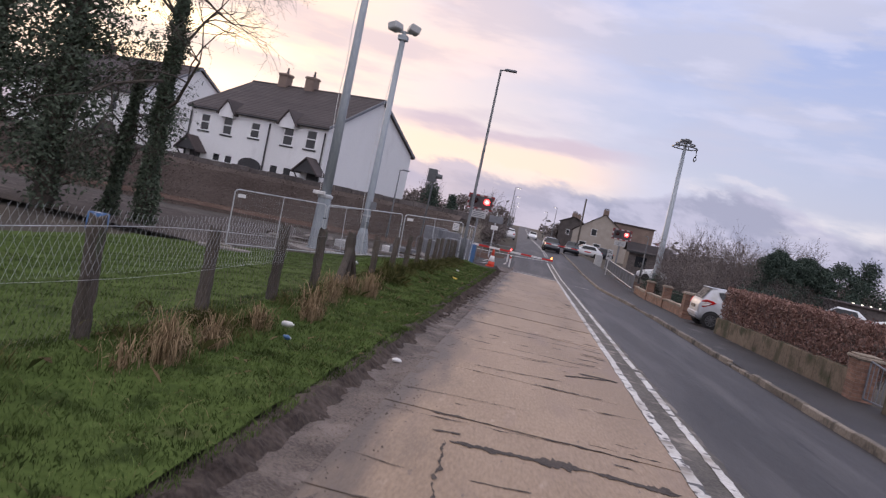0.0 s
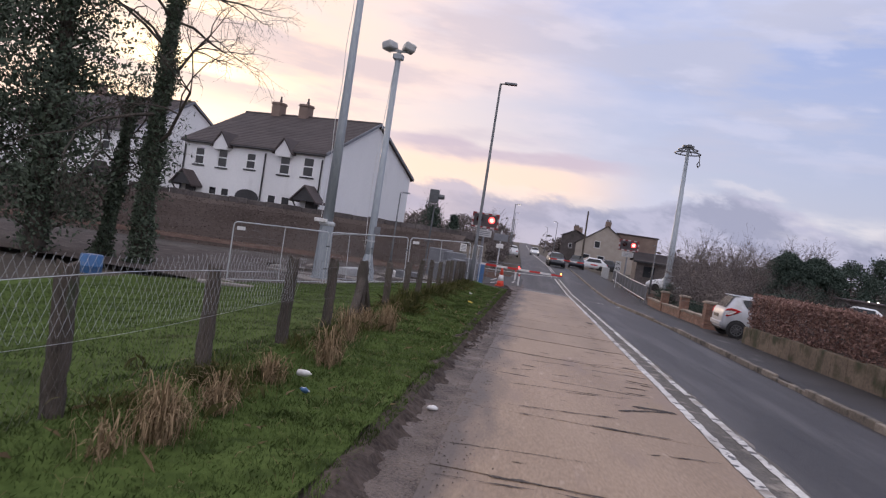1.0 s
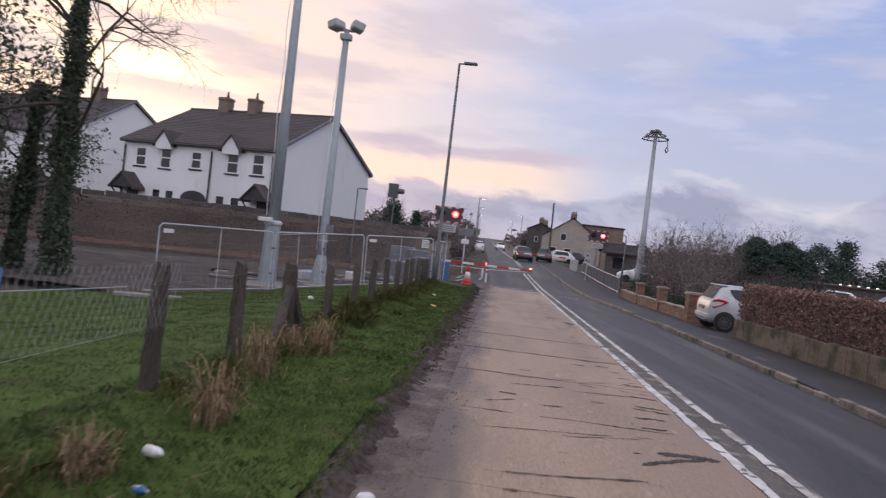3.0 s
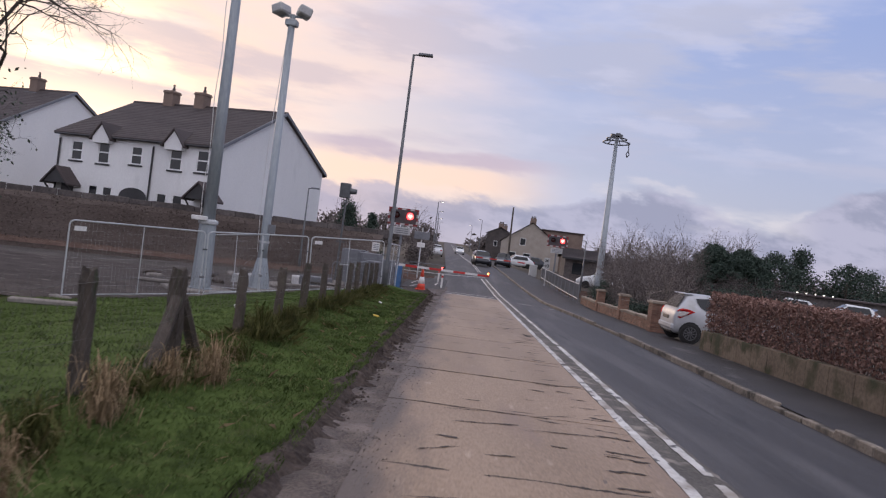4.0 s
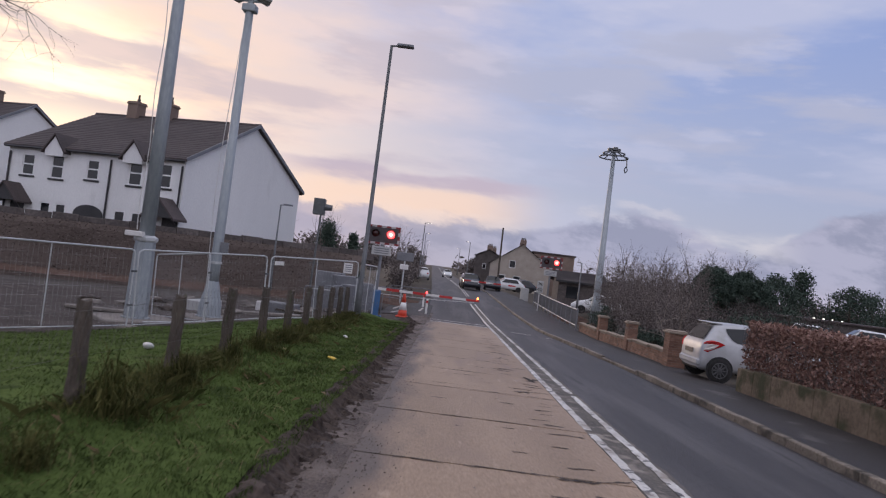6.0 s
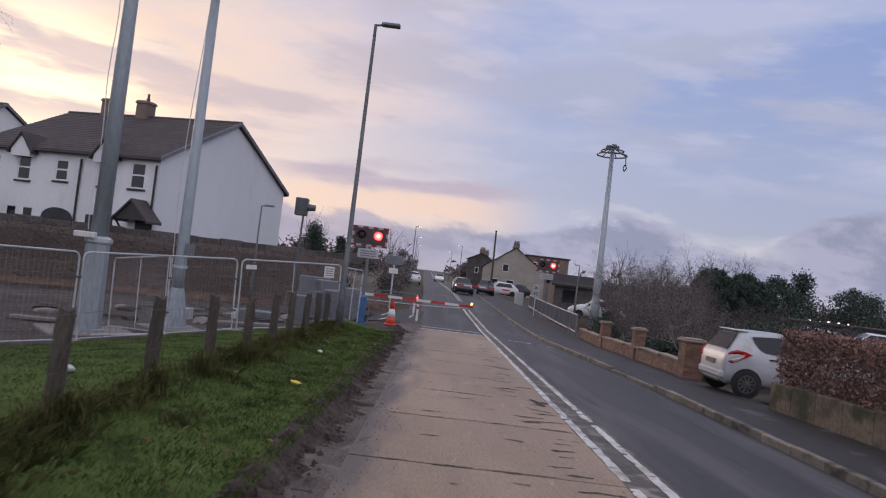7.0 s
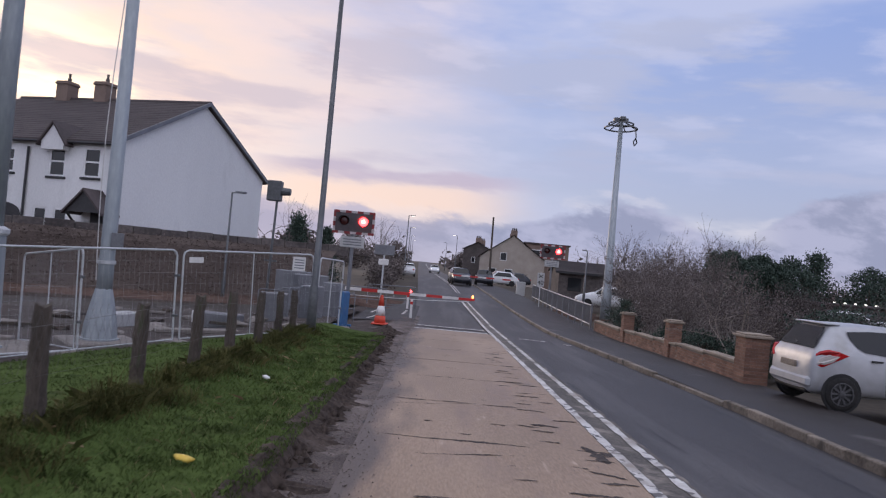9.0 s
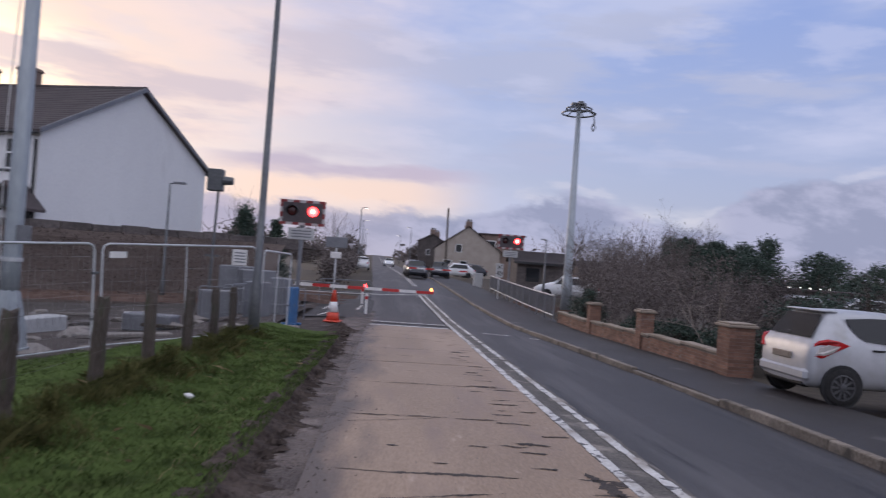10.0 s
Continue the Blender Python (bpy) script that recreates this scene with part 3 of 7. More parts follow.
def crack(bm, x0, y0, x1, y1, w, seed):
    """A ragged, broken band of dark filling lying on the concrete."""
    r = random.Random(seed)
    length = math.hypot(x1 - x0, y1 - y0)
    n = max(6, int(length / 0.022))
    nx, ny = -(y1 - y0) / length, (x1 - x0) / length
    prev = None
    for i in range(n + 1):
        u, s = i / n, i / n * length
        off = 0.05 * noise.noise((s * 1.6, seed * 1.7, 0)) + 0.022 * noise.noise((s * 7, seed, 3)) + 0.008 * noise.noise((s * 21, seed, 5))
        body = 0.42 + 0.9 * noise.noise((s * 3.2, seed * 2.3, 8)) + 0.55 * noise.noise((s * 11, seed, 2))
        ww = w * max(0.0, body) * min(1, 6 * u + 0.15, 6 * (1 - u) + 0.15)
        if w > 0.04:
            ww = max(ww, w * 0.35 * min(1, 8 * u + 0.1, 8 * (1 - u) + 0.1))
        cx, cy = x0 + u * (x1 - x0) + nx * off, y0 + u * (y1 - y0) + ny * off
        if ww < 0.0012:
            prev = None
            continue
        a, b = ww * r.uniform(0.55, 1.45), ww * r.uniform(0.55, 1.45)
        pair = [bm.verts.new((x, y, road_z(y) + 0.005)) for x, y in ((cx - nx * a, cy - ny * a), (cx + nx * b, cy + ny * b))]
        if prev:
            bm.faces.new((prev[0], prev[1], pair[1], pair[0]))
        prev = pair


bm = B()
k = 0
for y in JOINTS[1:-1]:
    k += 1
    crack(bm, -0.75, y - 0.01, srng.uniform(0.8, 1.6), y + srng.uniform(-0.04, 0.04), 0.030, k)
    for _ in range(3):
        k += 1
        yy, xx = y + srng.uniform(0.3, 2.1), srng.uniform(-0.6, 1.2)
        crack(bm, xx, yy, xx + srng.uniform(0.08, 0.3), yy + srng.uniform(-0.03, 0.03), srng.uniform(0.016, 0.032), k)
y = 11.0
while y < 38.5:
    k += 1
    x = srng.uniform(0.9, 1.38)
    crack(bm, x, y, min(1.66, x + srng.uniform(0.2, 0.5)), y + srng.uniform(-0.05, 0.05), srng.uniform(0.028, 0.055), k)
    y += srng.uniform(0.25, 0.6) if y > 18 else srng.uniform(0.4, 0.9)
NEAR_CRACKS = [(-0.63, 5.99, 0.83, 6.20, 0.012), (-0.23, 5.45, 0.88, 5.55, 0.105), (0.88, 5.55, 1.57, 5.53, 0.095), (-0.27, 5.42, -0.22, 4.63, 0.020), (-0.22, 4.63, -0.20, 4.16, 0.030), (0.92, 6.34, 1.58, 6.34, 0.022), (-0.01, 4.67, 0.42, 4.74, 0.020), (-0.96, 4.66, -0.26, 4.60, 0.008), (-1.06, 5.97, -0.62, 6.01, 0.008), (0.84, 7.69, 1.61, 7.89, 0.014), (0.04, 10.16, 1.16, 10.50, 0.012), (-0.48, 11.33, -0.11, 11.65, 0.012), (0.66, 13.25, 1.61, 13.91, 0.010), (0.84, 9.58, 1.53, 10.09, 0.090), (0.08, 8.90, 0.72, 9.07, 0.014), (-0.48, 8.81, 0.83, 9.11, 0.016), (-0.52, 10.16, 1.14, 10.55, 0.016), (1.06, 10.04, 1.62, 10.06, 0.160)]
FAR_CRACKS = [(-0.94, 6.85, 0.37, 7.03, 0.010), (0.68, 13.16, 1.76, 12.99, 0.012), (-0.31, 13.12, 0.24, 13.27, 0.010), (-0.19, 12.56, 0.53, 12.73, 0.020), (0.30, 13.40, 1.75, 13.55, 0.016), (-0.35, 11.92, -0.13, 11.91, 0.030), (0.51, 12.54, 1.73, 12.85, 0.014), (1.19, 12.15, 1.75, 12.10, 0.030), (1.19, 15.57, 1.87, 15.83, 0.020), (-0.85, 24.65, 0.60, 25.30, 0.008), (-0.39, 22.16, 0.95, 22.45, 0.012), (-0.52, 20.83, 0.58, 20.97, 0.012), (1.15, 21.03, 1.90, 21.10, 0.040), (1.42, 23.11, 1.55, 22.42, 0.110), (1.61, 22.88, 1.97, 22.73, 0.100), (1.29, 22.06, 1.61, 21.89, 0.060), (0.82, 23.98, 1.12, 23.97, 0.020)]
for x0, y0, x1, y1, w in NEAR_CRACKS + FAR_CRACKS:
    k += 1
    crack(bm, max(x0, -0.9), y0, min(x1, 1.68), y1, w * 1.25 if w < 0.05 else w, k)
tagged(part("road_repairs", bm, CRACK), "dark tar fillings in the concrete's cracks", "road patch", kind="stuff")

# worn strip between the lanes, under the double line
vs, fs = [], []
ny = 620
for j in range(ny + 1):
    y = -6 + 64 * j / ny
    c = road_x(y) - 1.95
    rag = 0.05 * noise.noise((0, y * 2.2, 5)) + 0.03 * noise.noise((0, y * 9, 6))
    for x, dz in ((1.685, -0.01), (1.70, 0.002), (1.86, 0.001), (1.95, -0.004), (2.06, 0.001), (2.16 + rag * 0.5, 0.0), (2.25 + rag, -0.032)):
        vs.append((x + c, y, road_z(y) + dz))
fs = [(j * 7 + k, j * 7 + k + 1, (j + 1) * 7 + k + 1, (j + 1) * 7 + k) for j in range(ny) for k in range(6)]
tagged(raw("median_strip", vs, fs, MEDIAN), "crumbling dirty strip between the two lanes", "road", kind="structure")

# double line and stop lines
def line_mark(name, left, right, y0, y1, worn, parent=None, gaps=0.0, seed=0):
    bm = B()
    r = random.Random(seed)
    y = y0
    while y < y1:
        step = 0.25 if y < 45 else 2.0
        z = min(y + step, y1)
        if not (gaps and r.random() < gaps):
            j = [0.014 * r.uniform(-1, 1) if y < 45 else 0 for _ in range(4)]
            c = road_x(y) - 1.95, road_x(z) - 1.95
            v = [bm.verts.new(p) for p in ((left + j[0] + c[0], y, road_z(y) + 0.006), (right + j[1] + c[0], y, road_z(y) + 0.006), (right + j[2] + c[1], z, road_z(z) + 0.006), (left + j[3] + c[1], z, road_z(z) + 0.006))]
            bm.faces.new(v)
        y = z
    bmesh.ops.remove_doubles(bm, verts=bm.verts, dist=0.0005)
    return tagged(part(name, bm, LINE, parent), worn, "road marking", kind="structure")


line_mark("line_west", 1.70, 1.81, -6, 58, "worn white line along the concrete's edge", gaps=0.03, seed=1)
line_mark("line_east", 2.04, 2.14, -6, 58, "worn broken white line on asphalt", gaps=0.06, seed=2)
line_mark("line_far_west", 1.83, 1.93, 66, 300, "white centre line behind the crossing")
line_mark("line_far_east", 2.03, 2.13, 66, 300, "white centre line behind the crossing")
bm = B()
for y0, y1 in ((39.05, 39.35), (40.6, 40.85)):
    v = [bm.verts.new((x, y, road_z(y) + 0.006)) for x, y in ((-0.85, y0), (1.62, y0), (1.62, y1), (-0.85, y1))]
    bm.faces.new(v)
tagged(part("stop_line", bm, LINE), "worn white stop lines across the lane", "road marking", kind="structure")
bm = B()
for x0, x1, y0 in ((2.65, 3.5, 38.8), (4.05, 4.33, 38.4)):
    v = [bm.verts.new((x, y, east_z(x, y) - 0.024)) for x, y in ((x0, y0), (x1, y0), (x1, y0 + 0.18), (x0, y0 + 0.18))]
    bm.faces.new(v)
tagged(part("lane_dash", bm, LINE), "short faded white dashes on asphalt", "road marking", kind="structure")

# east pavement and kerb
tagged(strip("pavement", lambda y: kerb_x(y) + 0.11, lambda y: road_x(y) + 5.35, 0.06, PAVING, lines(-8, 120, 1.0)), "dark asphalt pavement", "pavement", kind="structure")
kerb = tagged(new("kerb"), "worn buff kerb stones, some sunken", "kerb", kind="structure")
y = -6.0
kr = random.Random(8)
while y < 119:
    sunk = 0.055 if 14.6 < y < 16.6 or 27 < y < 31.5 else 0.0
    bm = B()
    box(bm, 0, 0.13, 0.006, 0.908, -0.12, 0.10 - sunk, 0.014)
    ob = part("kerb_stone", bm, KERBSTONE, kerb)
    a = math.degrees(math.atan2(road_z(y + 0.915) - road_z(y), 0.915))
    ob.matrix_basis = pose(kerb_x(y) + kr.uniform(-0.012, 0.012), y, east_z(4.95, y) + kr.uniform(-0.008, 0.008), a, 0, kr.uniform(-0.7, 0.7) + math.degrees(math.atan2(kerb_x(y) - kerb_x(y + 0.915), 0.915)))
    y += 0.915

# gravel and soil spilling over the lane's ragged edge
rng = np.random.default_rng(17)
vs, fs = [], []
n = 5000
gy = rng.uniform(0, 44, n)
gx = -1.0 + rng.normal(size=n) * 0.19 + 0.06 * np.sin(gy * 1.3)
gs = rng.uniform(0.003, 0.012, n)
for x, y, s in zip(gx, gy, gs):
    if x < -1.45 or x > -0.3:
        continue
    k = len(vs)
    z = road_z(y) + 0.004
    for a, b, c in ((1, 0, 0), (-0.6, 0.8, 0), (-0.5, -0.9, 0), (0.05, 0, 0.9)):
        vs.append((x + s * a * rng.uniform(0.7, 1.3), y + s * b * rng.uniform(0.7, 1.3), z + s * c))
    fs += [(k, k + 1, k + 3), (k + 1, k + 2, k + 3), (k + 2, k, k + 3)]
tagged(raw("gravel", vs, fs, MUD), "loose gravel and dirt along the lane's edge", "gravel", kind="stuff")
# ---- houses ----
def window(parent, x, z, w, h, sill=True, y=0.0, wide=False):
    """A white casement in the front wall (the wall's face lies at y, facing -y)."""
    win = new("window")
    win.parent = parent
    win.location = (x, y, z)
    fr = 0.09
    bm = B()
    for a in ((-w / 2, -w / 2 + fr, 0, h), (w / 2 - fr, w / 2, 0, h), (-w / 2 + fr, w / 2 - fr, 0, fr), (-w / 2 + fr, w / 2 - fr, h - fr, h), (-w / 2 + fr, w / 2 - fr, h * 0.52 - 0.04, h * 0.52 + 0.04)):
        box(bm, a[0], a[1], 0.02, 0.10, a[2], a[3])
    part("frame", bm, WHITE_TRIM, win)
    for z0, z1 in ((fr, h * 0.52 - 0.04), (h * 0.52 + 0.04, h - fr)):
        bm = B()
        box(bm, -w / 2 + fr, w / 2 - fr, 0.05, 0.07, z0, z1)
        part("pane", bm, PANE, win)
    if sill:
        bm = B()
        box(bm, -w / 2 - 0.10, w / 2 + 0.10, -0.08, 0.12, -0.11, 0.0, 0.015)
        part("sill", bm, DARK_TRIM, win, "dark painted sill")
    return win


def porch(parent, x, y, z, w=2.2):
    """A gabled hood on two braces."""
    p = new("porch")
    p.parent = parent
    p.location = (x, y, z)
    bm = B()
    d, rise = 1.2, 0.85
    for s in (-1, 1):
        v = [bm.verts.new(q) for q in ((0, -d, rise), (s * w / 2, -d, -0.25), (s * w / 2, 0, -0.25), (0, 0, rise), (0, -d, rise - 0.12), (s * w / 2, -d, -0.37), (s * w / 2, 0, -0.37), (0, 0, rise - 0.12))]
        for f in ((0, 1, 2, 3), (7, 6, 5, 4), (0, 4, 5, 1), (1, 5, 6, 2), (2, 6, 7, 3)):
            bm.faces.new([v[i] for i in f])
    bmesh.ops.recalc_face_normals(bm, faces=bm.faces)
    part("hood", bm, SLATE, p)
    bm = B()
    prism(bm, [(-w / 2 + 0.12, -0.25), (w / 2 - 0.12, -0.25), (0, rise - 0.12)], "y", -d + 0.1, -d + 0.16)
    part("gable_board", bm, DARK_TRIM, p)
    for s in (-1, 1):
        bm = B()
        rod(bm, (s * (w / 2 - 0.2), -d + 0.15, -0.3), (s * (w / 2 - 0.2), -0.02, -1.3), 0.07, n=4)
        part("brace", bm, DARK_TRIM, p)
    bm = B()
    box(bm, -0.5, 0.5, -0.05, 0.02, -2.1, -0.05)
    part("door", bm, DARK_TRIM, p)
    return p


def house(name, at, rz, length, half, eave, ridge, hip, chimneys, windows, doors, label, west_gable=False):
    """A two-storey house. Its east gable stands at x=0, its front at y=-half, facing -y; it runs to x=-length."""
    h = thing(name, at, label, "house", rz=rz)
    base = -3.0
    # walls: front with openings cut as boxes between them
    t = 0.3

    def wall_piece(*a):
        bm = B()
        box(bm, *a)
        part("wall_piece", bm, RENDER, h)

    edges = sorted({-length, 0.0} | {x - w / 2 for x, z, w, hh in windows} | {x + w / 2 for x, z, w, hh in windows})
    for a, b in zip(edges, edges[1:]):
        holes = sorted((z, z + hh) for x, z, w, hh in windows if x - w / 2 < (a + b) / 2 < x + w / 2)
        z = base
        for lo, hi in holes:
            wall_piece(a, b, -half, -half + t, z, lo)
            z = hi
        wall_piece(a, b, -half, -half + t, z, eave)
    bm = B()
    prism(bm, [(-half + t, base), (half, base), (half, eave), (0, ridge - 0.25), (-half + t, eave)], "x", -t, 0.0)
    part("gable_wall", bm, RENDER, h)
    bm = B()
    prism(bm, [(-half + t, base), (half, base), (half, eave)] + ([] if hip else [(0, ridge - 0.25)]) + [(-half + t, eave)], "x", -length, -length + t)
    part("far_gable_wall", bm, RENDER, h)
    bm = B()
    box(bm, -length + t, -t, half - t, half, base, eave)
    part("back_wall", bm, RENDER, h)
    # roof slopes, thick, with eaves and verges
    ov, th = 0.28, 0.16
    sl = (ridge - eave) / half
    hipx = -length + hip
    for s in (-1, 1):
        yo, zo = s * (half + ov), eave - ov * sl
        bm = B()
        top = [(0.22, yo, zo), (0.22, 0, ridge), (hipx if hip else -length - 0.2, 0, ridge), (-length - 0.2, yo, zo)]
        up = [bm.verts.new(p) for p in top]
        dn = [bm.verts.new((x, y, z - th)) for x, y, z in top]
        bm.faces.new(up)
        bm.faces.new(dn[::-1])
        for i in range(4):
            bm.faces.new((up[i], dn[i], dn[(i + 1) % 4], up[(i + 1) % 4]))
        bmesh.ops.recalc_face_normals(bm, faces=bm.faces)
        slope = part("roof_slope", bm, SLATE, h)
        # tile courses as thin raised rows
        n = 22
        for i in range(n):
            bm = B()
            u = (i + 0.5) / n
            y, z = yo * (1 - u), zo + (ridge - zo) * u
            xl = -length - 0.2 + (hipx + length + 0.2) * u if hip else -length - 0.2
            a = [(0.22, y, z + 0.012), (xl, y, z + 0.012), (xl, y - s * 0.02, z + 0.045), (0.22, y - s * 0.02, z + 0.045), (xl, y - s * 0.20, z + 0.10), (0.22, y - s * 0.20, z + 0.10)]
            v = [bm.verts.new(p) for p in a]
            bm.faces.new((v[0], v[1], v[2], v[3]))
            bm.faces.new((v[3], v[2], v[4], v[5]))
            part("tile_course", bm, SLATE, slope)
        bm = B()
        rod(bm, (0.1, yo - s * 0.02, zo - 0.14), (-length - 0.1, yo - s * 0.02, zo - 0.14), 0.07, n=6)
        part("gutter", bm, DARK_TRIM, h)
        bm = B()
        v0, v1 = Vector((0.26, yo, zo - th)), Vector((0.26, 0, ridge - th))
        a = [v0, v1, v1 + Vector((0, 0, th + 0.06)), v0 + Vector((0, 0, th + 0.06))]
        f = [bm.verts.new(p) for p in a]
        g = [bm.verts.new(p - Vector((0.08, 0, 0))) for p in a]
        bm.faces.new(f)
        bm.faces.new(g[::-1])
        for i in range(4):
            bm.faces.new((f[i], g[i], g[(i + 1) % 4], f[(i + 1) % 4]))
        bmesh.ops.recalc_face_normals(bm, faces=bm.faces)
        part("verge_board", bm, SIGN_BACK, h)
    if hip:
        bm = B()
        v = [bm.verts.new(p) for p in ((hipx, 0, ridge), (-length - 0.35, -half - ov, eave - ov * sl), (-length - 0.35, half + ov, eave - ov * sl))]
        bm.faces.new(v)
        part("hip_slope", bm, SLATE, h)
    bm = B()
    rod(bm, (0.24, 0, ridge - 0.02), (hipx if hip else -length - 0.2, 0, ridge - 0.02), 0.13, n=6)
    part("ridge_tiles", bm, SLATE, h)
    for cx in chimneys:
        c = new("chimney")
        c.parent = h
        c.location = (cx, 0, ridge)
        bm = B()
        box(bm, -0.40, 0.40, -0.42, 0.42, -0.7, 0.80)
        part("shaft", bm, HOUSE_BRICK, c)
        bm = B()
        box(bm, -0.47, 0.47, -0.49, 0.49, 0.80, 0.92, 0.02)
        box(bm, -0.43, 0.43, -0.45, 0.45, 0.92, 1.0, 0.02)
        part("cap", bm, HOUSE_BRICK, c)
        bm = B()
        lathe(bm, [(0.10, 0.98), (0.12, 1.2), (0.07, 1.25), (0.08, 1.5)], 8, (0.1, 0, 0))
        part("pot", bm, STONE_DARK, c)
        bm = B()
        prism(bm, [(-0.75, -0.75), (0.75, -0.75), (0.6, -0.3), (-0.6, -0.3)], "y", -0.62, -0.55)
        part("flashing", bm, SIGN_BACK, c)
    for x, z, w, hh in windows:
        window(h, x, z, w, hh, y=-half)
    for x, z in doors:
        porch(h, x, -half, z)
    return h


W = [(-1.3, 3.88, 0.95, 1.4), (-3.3, 3.84, 0.95, 1.4), (-6.3, 3.92, 0.9, 1.2), (-8.9, 3.78, 0.95, 1.4), (-11.1, 3.82, 0.95, 1.3), (-2.85, 1.05, 0.8, 1.3), (-4.05, 1.05, 0.8, 1.3), (-8.3, 1.05, 0.8, 1.3), (-9.45, 1.05, 0.8, 1.3)]
RZ = 16.0
CH = (-6.9, -9.6)
HALF = 6.6
white_house = house("white_house", (-13.75, 54.8, 0.0), -RZ, 12.7, HALF, 5.75, 9.05, 0.0, CH, W, [(-0.55, 2.45), (-11.5, 2.45)], "white rendered semi-detached house with dark tiled roof")
# small dormer peaks over two upper windows, an arch gate and downpipes
for x in (-3.3, -8.9):
    g = new("dormer")
    g.parent = white_house
    g.location = (x, -HALF, 5.5)
    bm = B()
    prism(bm, [(-0.66, -0.42), (0.66, -0.42), (0.66, -0.05), (0.0, 0.80), (-0.66, -0.05)], "y", -0.40, 0.25)
    part("face", bm, RENDER, g)
    for s in (-1, 1):
        bm = B()
        v = [bm.verts.new(p) for p in ((0, -0.52, 0.94), (s * 0.86, -0.52, -0.16), (s * 0.86, 0.9, -0.10), (0, 1.9, 0.94), (0, -0.52, 0.82), (s * 0.86, -0.52, -0.28), (s * 0.86, 0.9, -0.22), (0, 1.9, 0.82))]
        for f in ((0, 1, 2, 3), (7, 6, 5, 4), (0, 4, 5, 1), (1, 5, 6, 2)):
            bm.faces.new([v[i] for i in f])
        bmesh.ops.recalc_face_normals(bm, faces=bm.faces)
        part("slope", bm, SLATE, g)
for x in (-0.15, -5.0, -12.5):
    bm = B()
    rod(bm, (x, -HALF - 0.08, -2.5), (x, -HALF - 0.08, 5.2), 0.06, n=6)
    part("downpipe", bm, DARK_TRIM, white_house)
arch = new("archway")
arch.parent = white_house
arch.location = (-6.2, -HALF - 0.05, 0.15)
bm = B()
prism(bm, [(-1.05, 0)] + [(-1.05 * math.cos(a), 1.75 + 0.55 * math.sin(a)) for a in [math.pi * i / 10 for i in range(11)]] + [(1.05, 0)], "y", -0.03, 0.02)
part("gate", bm, DARK_TRIM, arch)

far_house = house("white_house", (-33.6, 63.2, 0.3), -RZ, 16.0, HALF, 5.9, 9.6, 0.0, (-4.0, -12.0), [(-2.6, 3.9, 1.0, 1.5), (-7.0, 3.9, 1.0, 1.5), (-5.0, 0.7, 1.2, 1.4)], [(-2.3, 2.0)], "white rendered house behind bare ivy-clad trees")

# brown bank with a low dark wall on top, in front of the houses
def bank_y(x):
    return 55.6 + 0.6 * x


vs, fs = [], []
N = 120
for i in range(N + 1):
    x = -60 + 54.5 * i / N
    y = bank_y(x)
    g = ground_z(x, y)
    top = 1.22 + 0.006 * (x + 60) + 0.05 * noise.noise((x * 0.5, 0, 0))
    for k, (d, z) in enumerate(((-2.4, g - 0.1), (-1.5, g + 0.5), (-0.9, (g + top) / 2), (-0.45, top - 0.35), (0.0, top - 0.05), (6.0, top - 0.2))):
        w = 0.18 * noise.noise((x * 0.9, k * 2.0, 3)) if 0 < k < 4 else 0
        vs.append((x + (0.5 * d * 0.5), y + d + w, z + w * 0.5))
fs = [(i * 6 + k, (i + 1) * 6 + k, (i + 1) * 6 + k + 1, i * 6 + k + 1) for i in range(N) for k in range(5)]
bank = tagged(raw("bank", vs, fs, BRACKEN), "steep bank of brown dead bracken", "bank", kind="structure")
rng = np.random.default_rng(21)
q = rng.uniform(0, 1, (26000, 2))
x = -58 + 52 * q[:, 0]
pts = []
for a, u in zip(x, q[:, 1]):
    y = bank_y(a)
    g = ground_z(a, y)
    top = 1.17 + 0.006 * (a + 60)
    d = -2.3 + 2.2 * u
    pts.append((a + 0.25 * d, y + d - 0.06, g + (top - g) * min(1, 0.05 + u * 1.0) + rng.normal() * 0.05))
tagged(leaves("bracken", pts, 0.055, BRACKEN_LEAF, None, rng), "dead brown bracken and brambles on the bank", "plants", kind="stuff")
wall = tagged(new("wall_boundary"), "low dark stone wall along the top of the bank", "wall", kind="structure")
for i in range(54):
    x0 = -59 + i
    bm = B()
    box(bm, 0, 1.14, -0.15, 0.15, -0.3, 0.25 + 0.03 * math.sin(i * 2.3), 0.02)
    ob = part("stone_course", bm, STONE_DARK, wall)
    ob.matrix_basis = pose(x0, bank_y(x0) + 0.25, 1.35 + 0.006 * (x0 + 60) - 0.1, 0, 0, math.degrees(math.atan(0.6)))
